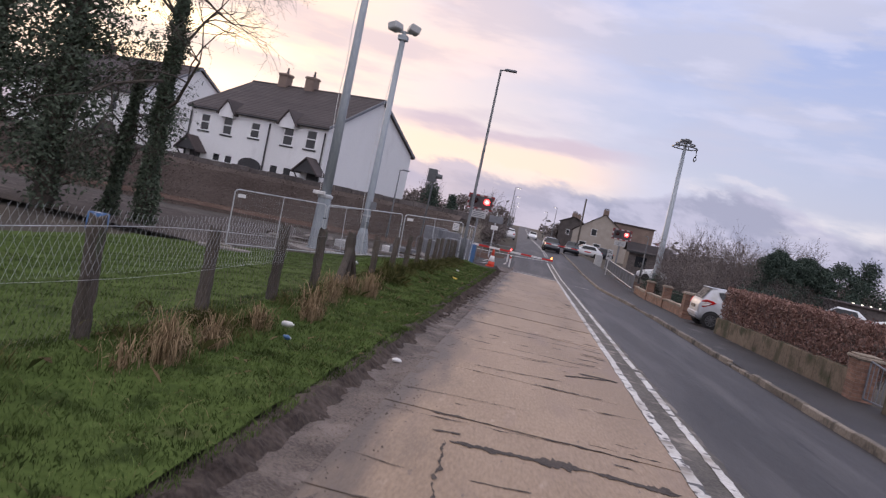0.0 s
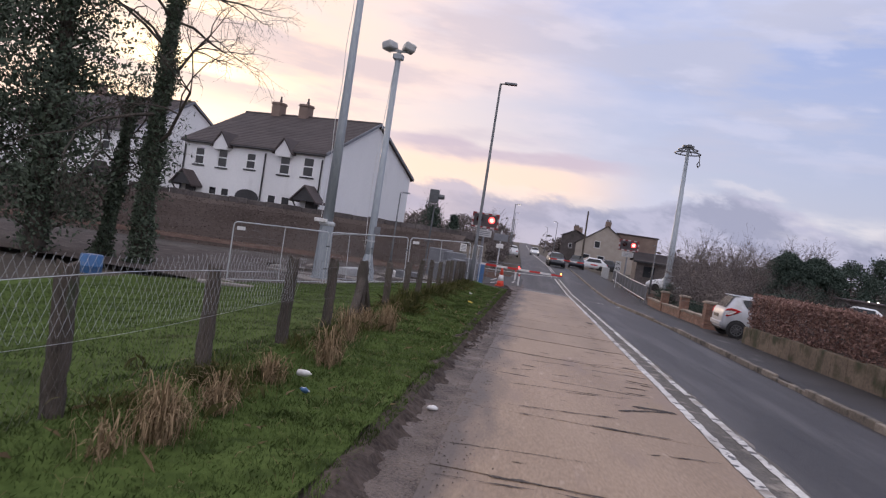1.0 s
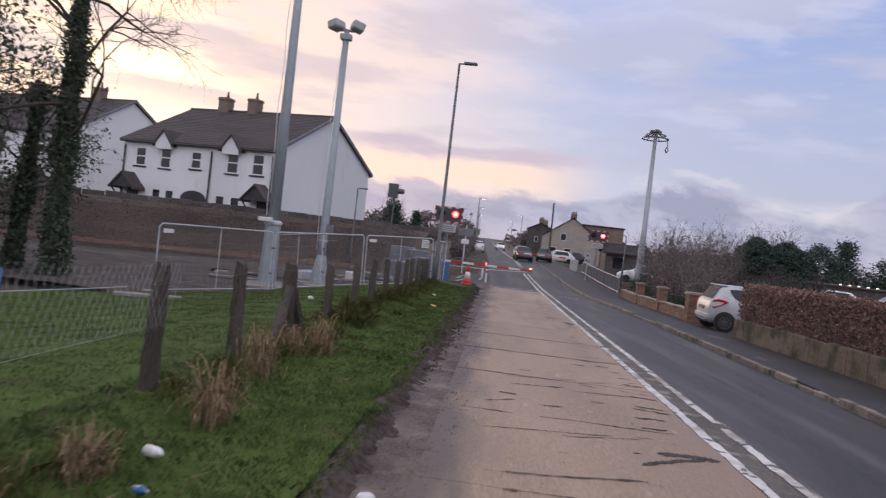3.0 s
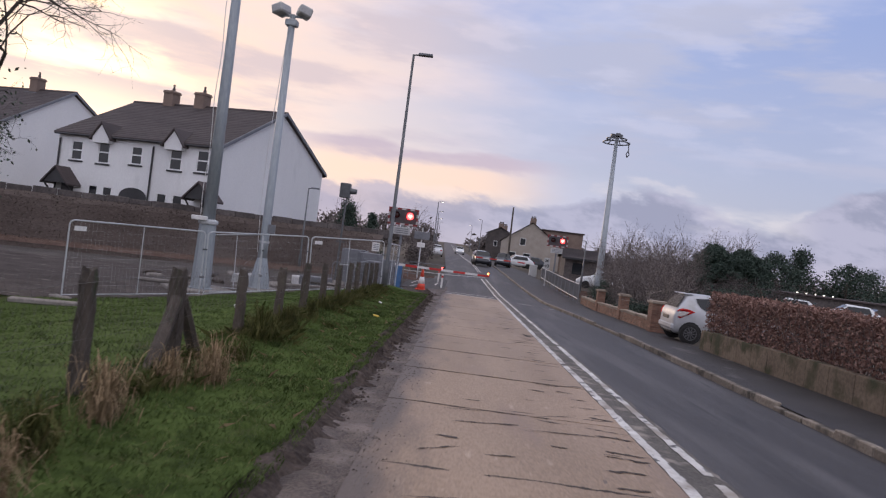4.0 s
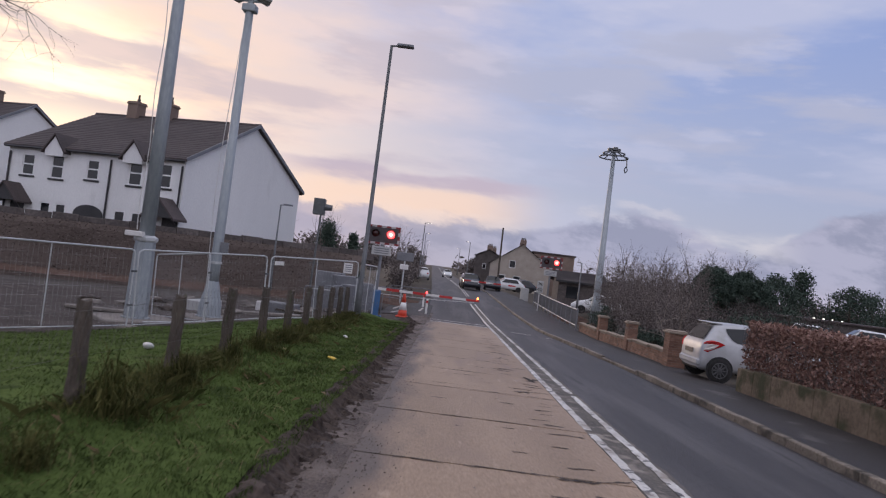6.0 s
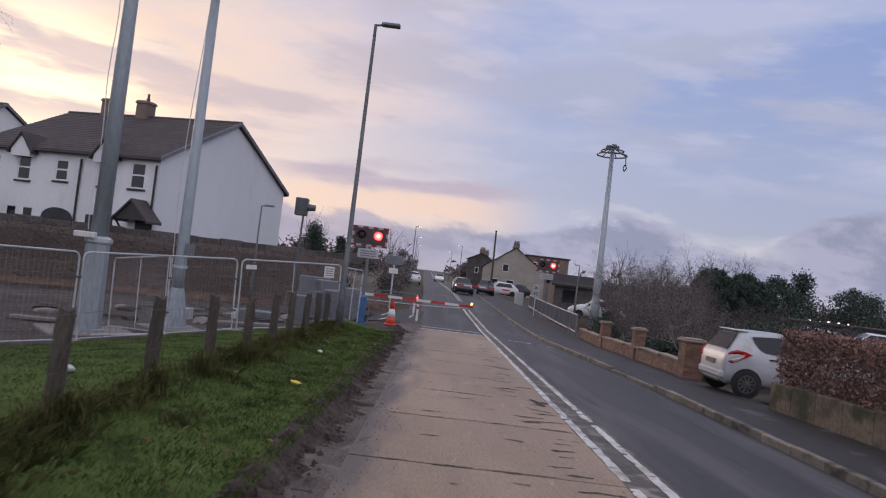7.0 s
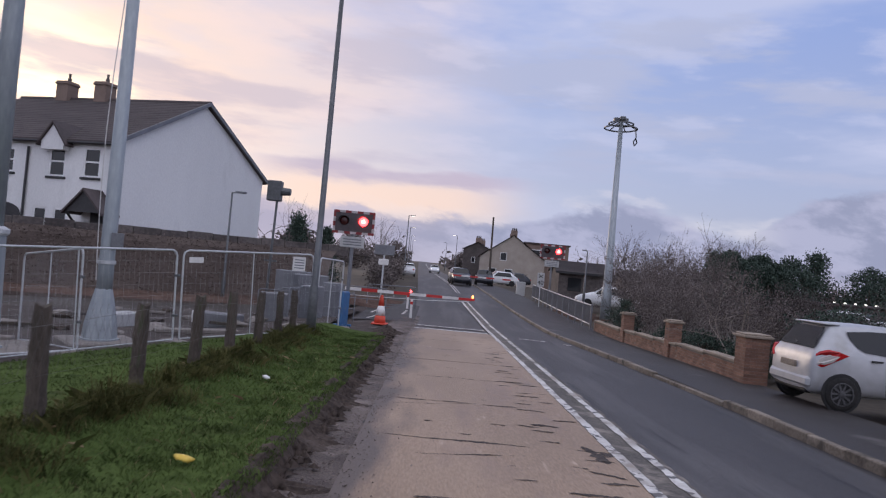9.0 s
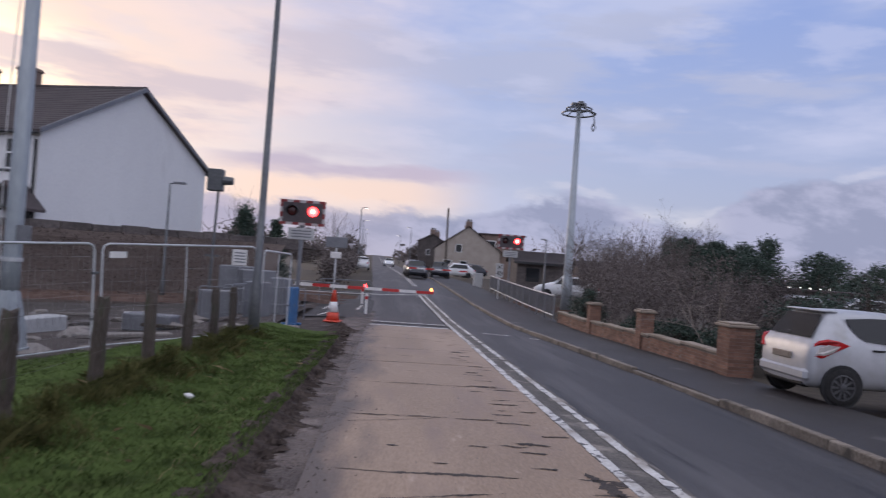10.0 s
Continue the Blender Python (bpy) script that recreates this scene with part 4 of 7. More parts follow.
# ---- field fence ----
fence = thing("field_fence", (0, 0, 0), "old chain-link fence on weathered wooden posts", "fence")
FX = -3.2
POSTS = [3.1, 5.12, 7.14, 9.15, 11.0, 12.8, 15.05, 17.05, 18.95, 20.9, 22.7, 24.4, 26.0, 27.6, 29.2, 30.6]
pr = random.Random(4)
for i, y in enumerate(POSTS):
    g = ground_z(FX, y)
    bm = B()
    hgt = 1.16 + pr.uniform(-0.06, 0.05)
    r = 0.066 if i != 5 else 0.085
    lean = pr.uniform(-0.022, 0.022)
    rows = 14
    prev = None
    for k in range(rows + 1):
        z = -0.3 + (hgt + 0.3) * k / rows
        ring = []
        for j in range(8):
            a = 2 * math.pi * j / 8
            rr = r * (1.05 + 0.30 * noise.noise((j * 0.9, k * 0.8, i * 3.0)) + 0.12 * noise.noise((j * 2.1, k * 1.9, i * 5.0))) * (0.85 if k == rows else 1.15 - 0.15 * k / rows)
            ring.append(bm.verts.new((rr * math.cos(a) + lean * z, rr * math.sin(a) + lean * z * 0.6, z + (0.02 * math.sin(a * 2) if k == rows else 0))))
        if prev:
            for j in range(8):
                bm.faces.new((prev[j], prev[(j + 1) % 8], ring[(j + 1) % 8], ring[j]))
        prev = ring
    bm.faces.new(prev)
    ob = part("post", bm, WOOD, fence)
    ob.location = (FX, y, g)
g = ground_z(FX, 12.8)
for dy in (-0.85, 0.8):
    bm = B()
    rod(bm, (FX + 0.05, 12.8 + dy, g - 0.1), (FX + 0.02, 12.8 + dy * 0.08, g + 0.85), 0.075, 0.065, 7)
    part("brace", bm, WOOD, fence, "slanting timber brace")
for z, r, far in ((1.07, 0.0030, False), (0.68, 0.0013, False), (1.07, 0.0018, True), (0.66, 0.0010, True)):
    bm = B()
    pts = []
    for y in [8.5 + 0.5 * i for i in range(45)] if far else [1.5 + 0.5 * i for i in range(15)]:
        sag = 0.025 * math.sin(y * 1.1 + z * 7)
        pts.append((FX + 0.085, y, ground_z(FX, y) + z + sag))
    path(bm, pts, r, 4)
    part("wire", bm, DULL_WIRE if far else GALV, fence)


def mesh_net(y0, y1, lo, hi, pitch, r, parent, seed, metal=GALV):
    """Chain-link: two families of slanting wires, with twisted ends standing up at the top."""
    rg = random.Random(seed)
    segs = []
    n = int((y1 - y0) / pitch)
    for i in range(n):
        y = y0 + i * pitch
        for s in (-1, 1):
            w = rg.uniform(-0.01, 0.01)
            p = (FX + 0.09 + s * 0.003, y, ground_z(FX, y) + lo)
            bulge = 0.04 * noise.noise((y * 0.6, 0, 2))
            m = (FX + 0.09 + bulge, y + s * (hi - lo) * 0.3 + w, ground_z(FX, y) + (lo + hi) / 2)
            q = (FX + 0.09, y + s * (hi - lo) * 0.6, ground_z(FX, y) + hi + 0.05 * noise.noise((y * 0.8, 4, 0)) + 0.015)
            segs += [(p, m, r, r), (m, q, r, r)]
    v, f = limbs(segs, 3)
    return raw("chain_link_mesh", v, f, metal, parent, "sagging galvanised chain-link mesh")


mesh_net(1.5, 9.2, 0.70, 1.19, 0.08, 0.0011, fence, 3)
mesh_net(1.5, 12.5, 0.22, 0.70, 0.08, 0.0008, fence, 4, DULL_WIRE)
mesh_net(8.6, 31, 0.70, 1.17, 0.13, 0.0011, fence, 5, DULL_WIRE)

# grass: blades over the verge and field, dead tussocks along the fence
rng = np.random.default_rng(31)
def turf_points(n, x0, x1, y0, y1):
    q = rng.uniform(0, 1, (n, 2))
    xs_, ys_ = x0 + (x1 - x0) * q[:, 0], y0 + (y1 - y0) * q[:, 1]
    return [(x, y, turf(x, y) - 0.01) for x, y in zip(xs_, ys_) if not beyond(x, y)]


near = blades("verge_grass", turf_points(120000, -3.6, -1.36, 2.0, 33.0), 0.055, 0.0034, 0.9, BLADES, rng)
tagged(near, "short green grass on the verge", "grass", kind="stuff")
field_grass = blades("field_grass", turf_points(120000, -11.0, -3.4, 2.0, 31.0), 0.05, 0.0042, 0.9, BLADES, rng)
tagged(field_grass, "short green grass in the field", "grass", kind="stuff")
def tussock(x, y, n, height, spread, material, seed):
    """A clump of thin dead stalks that rise, bend over and hang."""
    r = np.random.default_rng(seed)
    vs, fs = [], []
    for _ in range(n):
        a, d = r.uniform(0, 2 * math.pi), abs(r.normal()) * spread
        bx, by = x + math.cos(a) * d * 0.8, y + math.sin(a) * d * 1.3
        base = turf(bx, by) - 0.02
        way = a + r.normal() * 0.7
        h = height * (r.uniform(0.25, 0.85) if r.uniform() < 0.8 else r.uniform(0.9, 1.35))
        out = h * r.uniform(0.05, 0.62)
        droop = r.uniform(0.0, 0.75) * h
        w = r.uniform(0.0022, 0.0042)
        sx, sy = -math.sin(way) * w, math.cos(way) * w
        k0 = len(vs)
        for u in (0.0, 0.35, 0.68, 0.86, 1.0):
            px = bx + math.cos(way) * out * u ** 1.6 + r.normal() * 0.008
            py = by + math.sin(way) * out * u ** 1.6 + r.normal() * 0.008
            pz = base + h * math.sin(min(u * 1.7, 1.57)) - droop * max(0.0, u - 0.5) ** 1.5 * 2.4
            vs += [(px - sx, py - sy, pz), (px + sx, py + sy, pz)]
        fs += [(k0 + 2 * k, k0 + 2 * k + 1, k0 + 2 * k + 3, k0 + 2 * k + 2) for k in range(4)]
    t = raw("dead_grass_tussock", vs, fs, material)
    return tagged(t, "pale dead grass tussock at the fence's foot", "grass", "tussocks along the fence", "stuff")


TUSS = [(4.75, 0.60, 0.20, 130), (5.2, 0.68, 0.38, 340), (5.55, 0.58, 0.26, 160), (6.6, 0.50, 0.26, 240), (6.2, 0.60, 0.30, 300), (7.35, 0.58, 0.26, 260), (8.8, 0.70, 0.40, 420), (9.6, 0.50, 0.34, 260), (10.6, 0.42, 0.40, 420), (11.8, 0.40, 0.30, 260), (12.3, 0.62, 0.42, 420), (13.7, 0.45, 0.26, 260),
        (15.0, 0.34, 0.46, 480), (16.7, 0.30, 0.34, 340), (18.4, 0.28, 0.34, 320), (19.9, 0.26, 0.3, 280), (21.5, 0.26, 0.32, 280), (23.0, 0.24, 0.26, 220), (24.6, 0.24, 0.26, 220), (26.1, 0.22, 0.26, 200), (27.9, 0.22, 0.24, 180), (29.4, 0.22, 0.24, 180)]
for i, (y, dx, h, n) in enumerate(TUSS):
    tussock(FX + dx, y, n, h, 0.05 + 0.12 * h, STRAW if (i % 4 != 3 and y < 12.5) else SCRUFF, 300 + i)
    if i % 2:
        tussock(FX + dx - 0.1, y + 0.1, n // 2, h * 0.7, 0.18, SCRUFF, 400 + i)

strays = blades("stray_straw", turf_points(2600, -3.5, -1.5, 2.5, 30.0), 0.09, 0.002, 2.2, STRAW, rng)
tagged(strays, "stray dead grass stalks lying in the verge", "grass", kind="stuff")
tufts = []
for _ in range(170):
    cx, cy = rng.uniform(-3.6, -1.5), rng.uniform(2.5, 31)
    for _ in range(45):
        a, b = cx + rng.normal() * 0.06, cy + rng.normal() * 0.06
        tufts.append((a, b, turf(a, b) - 0.01))
tagged(blades("grass_tufts", tufts, 0.09, 0.0036, 0.9, BLADES, rng), "taller dark tufts in the verge grass", "grass", kind="stuff")

# rank uncut growth along the fence's foot
rank = []
for _ in range(680):
    cy = rng.uniform(4.0, 31.5)
    cx = FX + 0.15 + rng.normal() * 0.20
    if noise.noise((cx * 0.8, cy * 0.9, 6)) < 0.02 - 0.22 * smooth(13, 18, cy):
        continue
    for _ in range(48):
        a, b = cx + rng.normal() * 0.09, cy + rng.normal() * 0.12
        rank.append((a, b, turf(a, b) - 0.01))
tagged(blades("rank_grass", rank, 0.17, 0.0036, 1.3, SCRUFF, rng), "rank brown and green grass under the fence", "grass", kind="stuff")

# litter on the verge
def litter(name, at, size, material, label):
    bm = B()
    bmesh.ops.create_icosphere(bm, subdivisions=2, radius=1.0)
    for v in bm.verts:
        k = 1 + 0.45 * noise.noise(v.co * 1.7 + Vector(at) * 3)
        v.co = Vector((v.co.x * size[0] * k, v.co.y * size[1] * k, v.co.z * size[2] * k))
    ob = part(name, bm, material, None, "", True)
    ob.matrix_basis = pose(at[0], at[1], turf(at[0], at[1]) + size[2] * 0.8 + 0.03 if at[0] < -1.4 else road_z(at[1]) + 0.02, 0, 12, at[2])
    return tagged(ob, label, "litter")


bm = B()
lathe(bm, [(0.028, 0), (0.034, 0.01), (0.034, 0.14), (0.030, 0.17), (0.013, 0.20), (0.013, 0.225)], 10)
bottle = part("plastic_bottle", bm, WHITE, None, "", True)
bottle.matrix_basis = pose(-2.5, 7.80, turf(-2.5, 7.80) + 0.05, 80, 0, 48)
tagged(bottle, "white plastic bottle lying in the grass", "litter")
litter("crumpled_can", (-2.25, 7.25, 20), (0.045, 0.026, 0.024), LITTER_BLUE, "crushed blue drinks can lying in the grass")
litter("paper_scrap", (-1.15, 7.9, 50), (0.07, 0.045, 0.025), WHITE, "dirty white paper scrap on the muddy gutter")
litter("yellow_wrapper", (-1.95, 20.6, 10), (0.075, 0.045, 0.025), LITTER_YELLOW, "yellow food wrapper on the verge")
litter("white_bag", (-5.0, 20.8, 70), (0.12, 0.07, 0.05), WHITE, "white plastic bag in the grass")
litter("paper_scrap", (-2.3, 24.5, 0), (0.05, 0.04, 0.025), WHITE, "small white paper scrap on the verge")
def clod(x, y, size, seed):
    """A jagged broken lump of earth."""
    bm = B()
    bmesh.ops.create_icosphere(bm, subdivisions=2, radius=1.0)
    for v in bm.verts:
        k = 0.85 + 0.55 * noise.noise(v.co * 1.3 + Vector((seed * 3.7, 0, 0))) + 0.35 * noise.noise(v.co * 3.6 + Vector((0, seed, 0)))
        v.co = Vector((v.co.x * size * k * 1.2, v.co.y * size * k, v.co.z * size * k * 0.55))
    ob = part("soil_clod", bm, SOIL_DARK)
    ob.matrix_basis = pose(x, y, road_z(y) + size * 0.18, 0, 0, seed * 47 % 360)
    return tagged(ob, "dark jagged clod of torn-up soil beside the road", "soil", "clods beside the turf")


for i in range(44):
    b = float(rng.choice([17.5, 21.0, 24.5, 28.5, 31.5, 34.0, 36.0])) + rng.normal() * 0.9
    clod(-1.42 - 0.006 * b + rng.uniform(0, 0.30), b, rng.uniform(0.03, 0.08) if b < 30 else rng.uniform(0.05, 0.16), i)

# crumbled soil lying along the cut edge
vs, fs = [], []
for _ in range(900):
    b = float(rng.uniform(12, 37))
    size = float(rng.uniform(0.012, 0.05)) * (0.6 + 0.6 * smooth(14, 24, b))
    cx = -1.42 - 0.006 * b + float(rng.normal()) * 0.10 + 0.22
    k = len(vs)
    for p in ((1, 0, 0), (0, 1, 0), (-1, 0, 0), (0, -1, 0), (0, 0, 1)):
        vs.append((cx + size * p[0] * rng.uniform(0.6, 1.4), b + size * p[1] * rng.uniform(0.6, 1.4), road_z(b) + 0.01 + size * (p[2] * 0.9 + rng.uniform(0, 0.2)) + 0.10 * max(0.0, -1.30 - 0.006 * b - cx)))
    fs += [(k, k + 1, k + 4), (k + 1, k + 2, k + 4), (k + 2, k + 3, k + 4), (k + 3, k, k + 4)]
tagged(raw("crumbled_soil", vs, fs, SOIL_DARK), "crumbled dark soil fallen from the turf's cut edge", "soil", kind="stuff")

# ---- temporary mesh panels ----
def panel(p, q, hgt=2.0, sign=False, brace=False):
    p, q = Vector(p), Vector(q)
    L = (q - p).length
    rz = math.degrees(math.atan2(q.y - p.y, q.x - p.x))
    z = min(ground_z(p.x, p.y), ground_z(q.x, q.y))
    t = thing("fence_panel", (p.x, p.y, z), "galvanised temporary fence panel on site ground", "fence", "temporary panels", rz=rz)
    t.rotation_euler.y = -math.atan2(ground_z(q.x, q.y) - ground_z(p.x, p.y), L)
    r = 0.021
    bm = B()
    c = 0.12
    pts = [(0.03, 0, 0.02), (0.03, 0, hgt - c), (0.03 + c * 0.3, 0, hgt - c * 0.3), (0.03 + c, 0, hgt), (L - 0.03 - c, 0, hgt), (L - 0.03 - c * 0.3, 0, hgt - c * 0.3), (L - 0.03, 0, hgt - c), (L - 0.03, 0, 0.02)]
    path(bm, pts, r, 8)
    rod(bm, (0.03, 0, 0.12), (L - 0.03, 0, 0.12), 0.016, n=6)
    part("frame", bm, GALV, t)
    bm = B()
    rod(bm, (L * 0.5, 0, 0.12), (L * 0.5, 0, hgt), 0.014, n=6)
    part("upright", bm, GALV, t)
    segs = []
    n = int(L / 0.11)
    for i in range(1, n):
        segs.append(((L * i / n, 0, 0.12), (L * i / n, 0, hgt), 0.0010, 0.0010))
    for i in range(1, 8):
        zz = 0.12 + (hgt - 0.12) * i / 8
        segs.append(((0.03, 0, zz), (L - 0.03, 0, zz), 0.0010, 0.0010))
    v, f = limbs(segs, 3)
    raw("wire_mesh", v, f, GALV, t)
    for x in (0.0, L):
        bm = B()
        box(bm, x - 0.12, x + 0.12, -0.33, 0.33, -0.06, 0.10, 0.03)
        part("foot_block", bm, SLAB, t)
    for u in (0.3, 0.72):
        bm = B()
        box(bm, L - 0.07, L + 0.07, -0.03, 0.03, hgt * u, hgt * u + 0.05, 0.008)
        part("clamp", bm, DARK_POLE, t)
    if sign:
        bm = B()
        box(bm, 0.15, 0.48, -0.03, -0.02, hgt - 0.26, hgt - 0.14)
        part("tag", bm, WHITE, t, "small white tag")
    if brace:
        bm = B()
        rod(bm, (L - 0.1, 0, 0.1), (L - 0.3, -1.6, 0.03), 0.02, n=6)
        part("stay", bm, GALV, t)
    return t


panel((-10.05, 22.8, 0), (-7.98, 26.65, 0), sign=True)
panel((-7.93, 26.75, 0), (-5.65, 30.5, 0))
panel((-5.60, 30.6, 0), (-3.25, 33.2, 0), sign=True)
panel((-3.20, 33.3, 0), (-3.0, 36.4, 0))
panel((-9.3, 31.2, 0), (-6.75, 28.7, 0), brace=True)

# ---- tall poles on the site ----
def plinth(x, y, w, d, label):
    bm = B()
    g = ground_z(x, y)
    box(bm, -w / 2, w / 2, -d / 2, d / 2, -0.25, 0.14, 0.03)
    ob = part("concrete_plinth", bm, SLAB)
    ob.matrix_basis = pose(x, y, g, 0, 0, 40)
    tagged(ob, label, "plinth")
    return g + 0.14


z = plinth(-8.95, 29.3, 2.1, 1.8, "pale concrete plinth under a mast")
mast = thing("floodlight_mast", (-8.95, 29.3, z), "tall grey steel mast with a thick octagonal base", "mast")
bm = B()
lathe(bm, [(0.40, 0), (0.40, 0.03), (0.33, 0.04), (0.28, 2.15), (0.23, 2.25), (0.215, 2.3)], 8)
part("base", bm, POLE, mast)
bm = B()
lathe(bm, [(0.215, 2.25), (0.185, 6.5), (0.115, 14.5)], 12)
part("shaft", bm, POLE, mast, "", True)
bm = B()
lathe(bm, [(0.30, 2.18), (0.33, 2.22), (0.33, 2.30), (0.24, 2.36)], 8)
part("collar", bm, GALV, mast)
bm = B()
box(bm, -0.45, 0.05, -0.42, -0.20, 2.30, 2.45, 0.02)
part("junction_box", bm, WHITE, mast, "pale junction box")
bm = B()
rod(bm, (-0.6, 0, 14.4), (0.6, 0, 14.4), 0.05, n=6)
part("crossbar", bm, POLE, mast)
for s in (-1, 1):
    bm = B()
    box(bm, s * 0.5 - 0.2, s * 0.5 + 0.2, -0.35, 0.1, 14.4, 14.7, 0.04)
    part("floodlight", bm, GREY_BOX, mast)
bm = B()
pts = [(-0.25 - 0.03 * math.sin(k), -0.1, 2.5 + k * 0.5) for k in range(23)]
path(bm, pts, 0.012, 4)
part("cable", bm, WHITE, mast, "pale loose cable")

z = plinth(-7.44, 31.0, 1.5, 1.4, "pale concrete plinth under a pole")
pole = thing("camera_pole", (-7.44, 31.0, z), "grey steel pole with flared foot and two heads", "pole")
bm = B()
lathe(bm, [(0.40, 0), (0.40, 0.03), (0.36, 0.04), (0.33, 0.35), (0.185, 1.0), (0.165, 1.05)], 8)
part("foot", bm, POLE, pole)
bm = B()
lathe(bm, [(0.165, 1.0), (0.16, 1.6), (0.12, 9.25)], 12)
part("shaft", bm, POLE, pole, "", True)
bm = B()
lathe(bm, [(0.19, 1.55), (0.19, 1.62)], 12)
part("band", bm, GALV, pole)
bm = B()
box(bm, -0.13, 0.13, -0.18, -0.12, 1.9, 2.2, 0.01, pose(0.25, 0, 0))
part("plate", bm, SIGN_BACK, pole)
bm = B()
box(bm, -0.22, 0.22, -0.16, 0.16, 9.0, 9.22, 0.03)
rod(bm, (-0.45, 0, 9.35), (0.45, 0, 9.35), 0.045, n=6)
rod(bm, (0, 0, 9.1), (0, 0, 9.4), 0.10, n=8)
part("bracket", bm, POLE, pole)
for s in (-1, 1):
    m = pose(s * 0.42, -0.05, 9.5, 0, s * 14, s * 25)
    bm = B()
    box(bm, -0.24, 0.24, -0.30, 0.30, -0.15, 0.17, 0.05, m)
    part("head", bm, GREY_BOX, pole, "grey weatherproof head")
bm = B()
path(bm, [(-0.22 - 0.1 * math.sin(k * 0.35), 0.05, 1.2 + k * 0.62) for k in range(13)], 0.011, 4)
part("cable", bm, WHITE, pole, "pale loose cable")
pole.scale = (1.0, 1.0, 1.06)


def street_lamp(x, y, height, arm, turn=0.0, r=0.075, label="slim grey street lamp", lit=False, name="street_lamp"):
    g = ground_z(x, y)
    t = thing(name, (x, y, g), label, "street lamp", rz=turn)
    bm = B()
    lathe(bm, [(r * 1.5, -0.2), (r * 1.5, 1.2), (r, 1.3), (r * 0.6, height)], 8)
    part("column", bm, DARK_POLE, t, "", True)
    bm = B()
    rod(bm, (0, 0, height - 0.02), (arm, 0, height + 0.03), 0.03, n=6)
    part("arm", bm, DARK_POLE, t)
    bm = B()
    box(bm, arm * 0.4, arm + 0.25, -0.12, 0.12, height - 0.02, height + 0.07, 0.02)
    part("lantern", bm, SIGN_BACK, t)
    if lit:
        bm = B()
        box(bm, arm * 0.6, arm + 0.2, -0.1, 0.1, height - 0.05, height - 0.022)
        part("lens", bm, LAMP_WHITE, t)
    return t


street_lamp(-2.94, 31.3, 8.85, 0.45)
street_lamp(-9.9, 48.0, 5.3, 0.4, 0, 0.06)
for x, y in ((-4.3, 105), (-5.2, 135), (-6.5, 175), (-7.5, 215)):
    street_lamp(x, y, 7.5, 0.6, 0, 0.09, "distant lit street lamp", True)
for x, y in ((3.2, 150), (2.0, 210)):
    street_lamp(x, y, 7.5, 0.6, 180, 0.09, "distant lit street lamp", True)
# ---- level crossing ----
def rail_y(x, off=0.0):
    return 53.2 + off + 0.6 * x


RA = math.degrees(math.atan(0.6))
vs, fs = [], []
for i, x in enumerate([-60 + 2.0 * k for k in range(29)]):
    for d in (-5.2, -3.2, 3.0, 5.0):
        y = rail_y(x) + d
        vs.append((x, y, ground_z(x, y) + (0.12 if abs(d) < 4 else -0.08)))
fs = [(i * 4 + k, (i + 1) * 4 + k, (i + 1) * 4 + k + 1, i * 4 + k + 1) for i in range(28) for k in range(3)]
tagged(raw("trackbed", vs, fs, BALLAST), "grey stone ballast of the railway", "track", kind="structure")
for off in (-2.6, -0.9, 0.9, 2.6):
    bm = B()
    prev = None
    for k in range(41):
        x = -60 + 1.75 * k if k < 40 else 10.0
        y = rail_y(x, off)
        z = max(ground_z(x, y) + 0.12, road_z(y) - 0.14) if x < -3 else east_z(x, y) - 0.172
        ring = [bm.verts.new((x, y + dy, z + dz)) for dy, dz in ((-0.07, 0), (-0.03, 0.15), (0.03, 0.15), (0.07, 0))]
        if prev:
            for a in range(3):
                bm.faces.new((prev[a], ring[a], ring[a + 1], prev[a + 1]))
        prev = ring
    tagged(part("rail", bm, STEEL_RUST), "rusty steel running rail", "rail", "rails", "structure")
# pale deck panels over the rails, and the compound's bare ground
deck = tagged(new("crossing_deck"), "dark worn panels of the level crossing", "road", kind="structure")
for i, off in enumerate((-3.3, -1.7, 0.05, 1.75)):
    for k in range(4):
        bm = B()
        x0 = -1.9 + 1.8 * k
        v = [bm.verts.new((x, rail_y(x) + d, east_z(x, rail_y(x) + d) - 0.022)) for x, d in ((x0, off), (x0 + 1.78, off), (x0 + 1.78, off + 1.5), (x0, off + 1.5))]
        bm.faces.new(v)
        part("deck_panel", bm, ASPHALT, deck)
tagged(sheet("site_ground", lines(-30, -3.4, 0.6), lines(22, 47, 0.6), lambda x, y: ground_z(x, y) + (0.05 + 0.05 * noise.noise((x * 0.8, y * 0.8, 5)) if 1.72 * (x + 10.05) - (y - 22.5) < 0 or y > 33 else -0.3), SITE), "bare muddy works ground behind the fence", "ground", kind="structure")


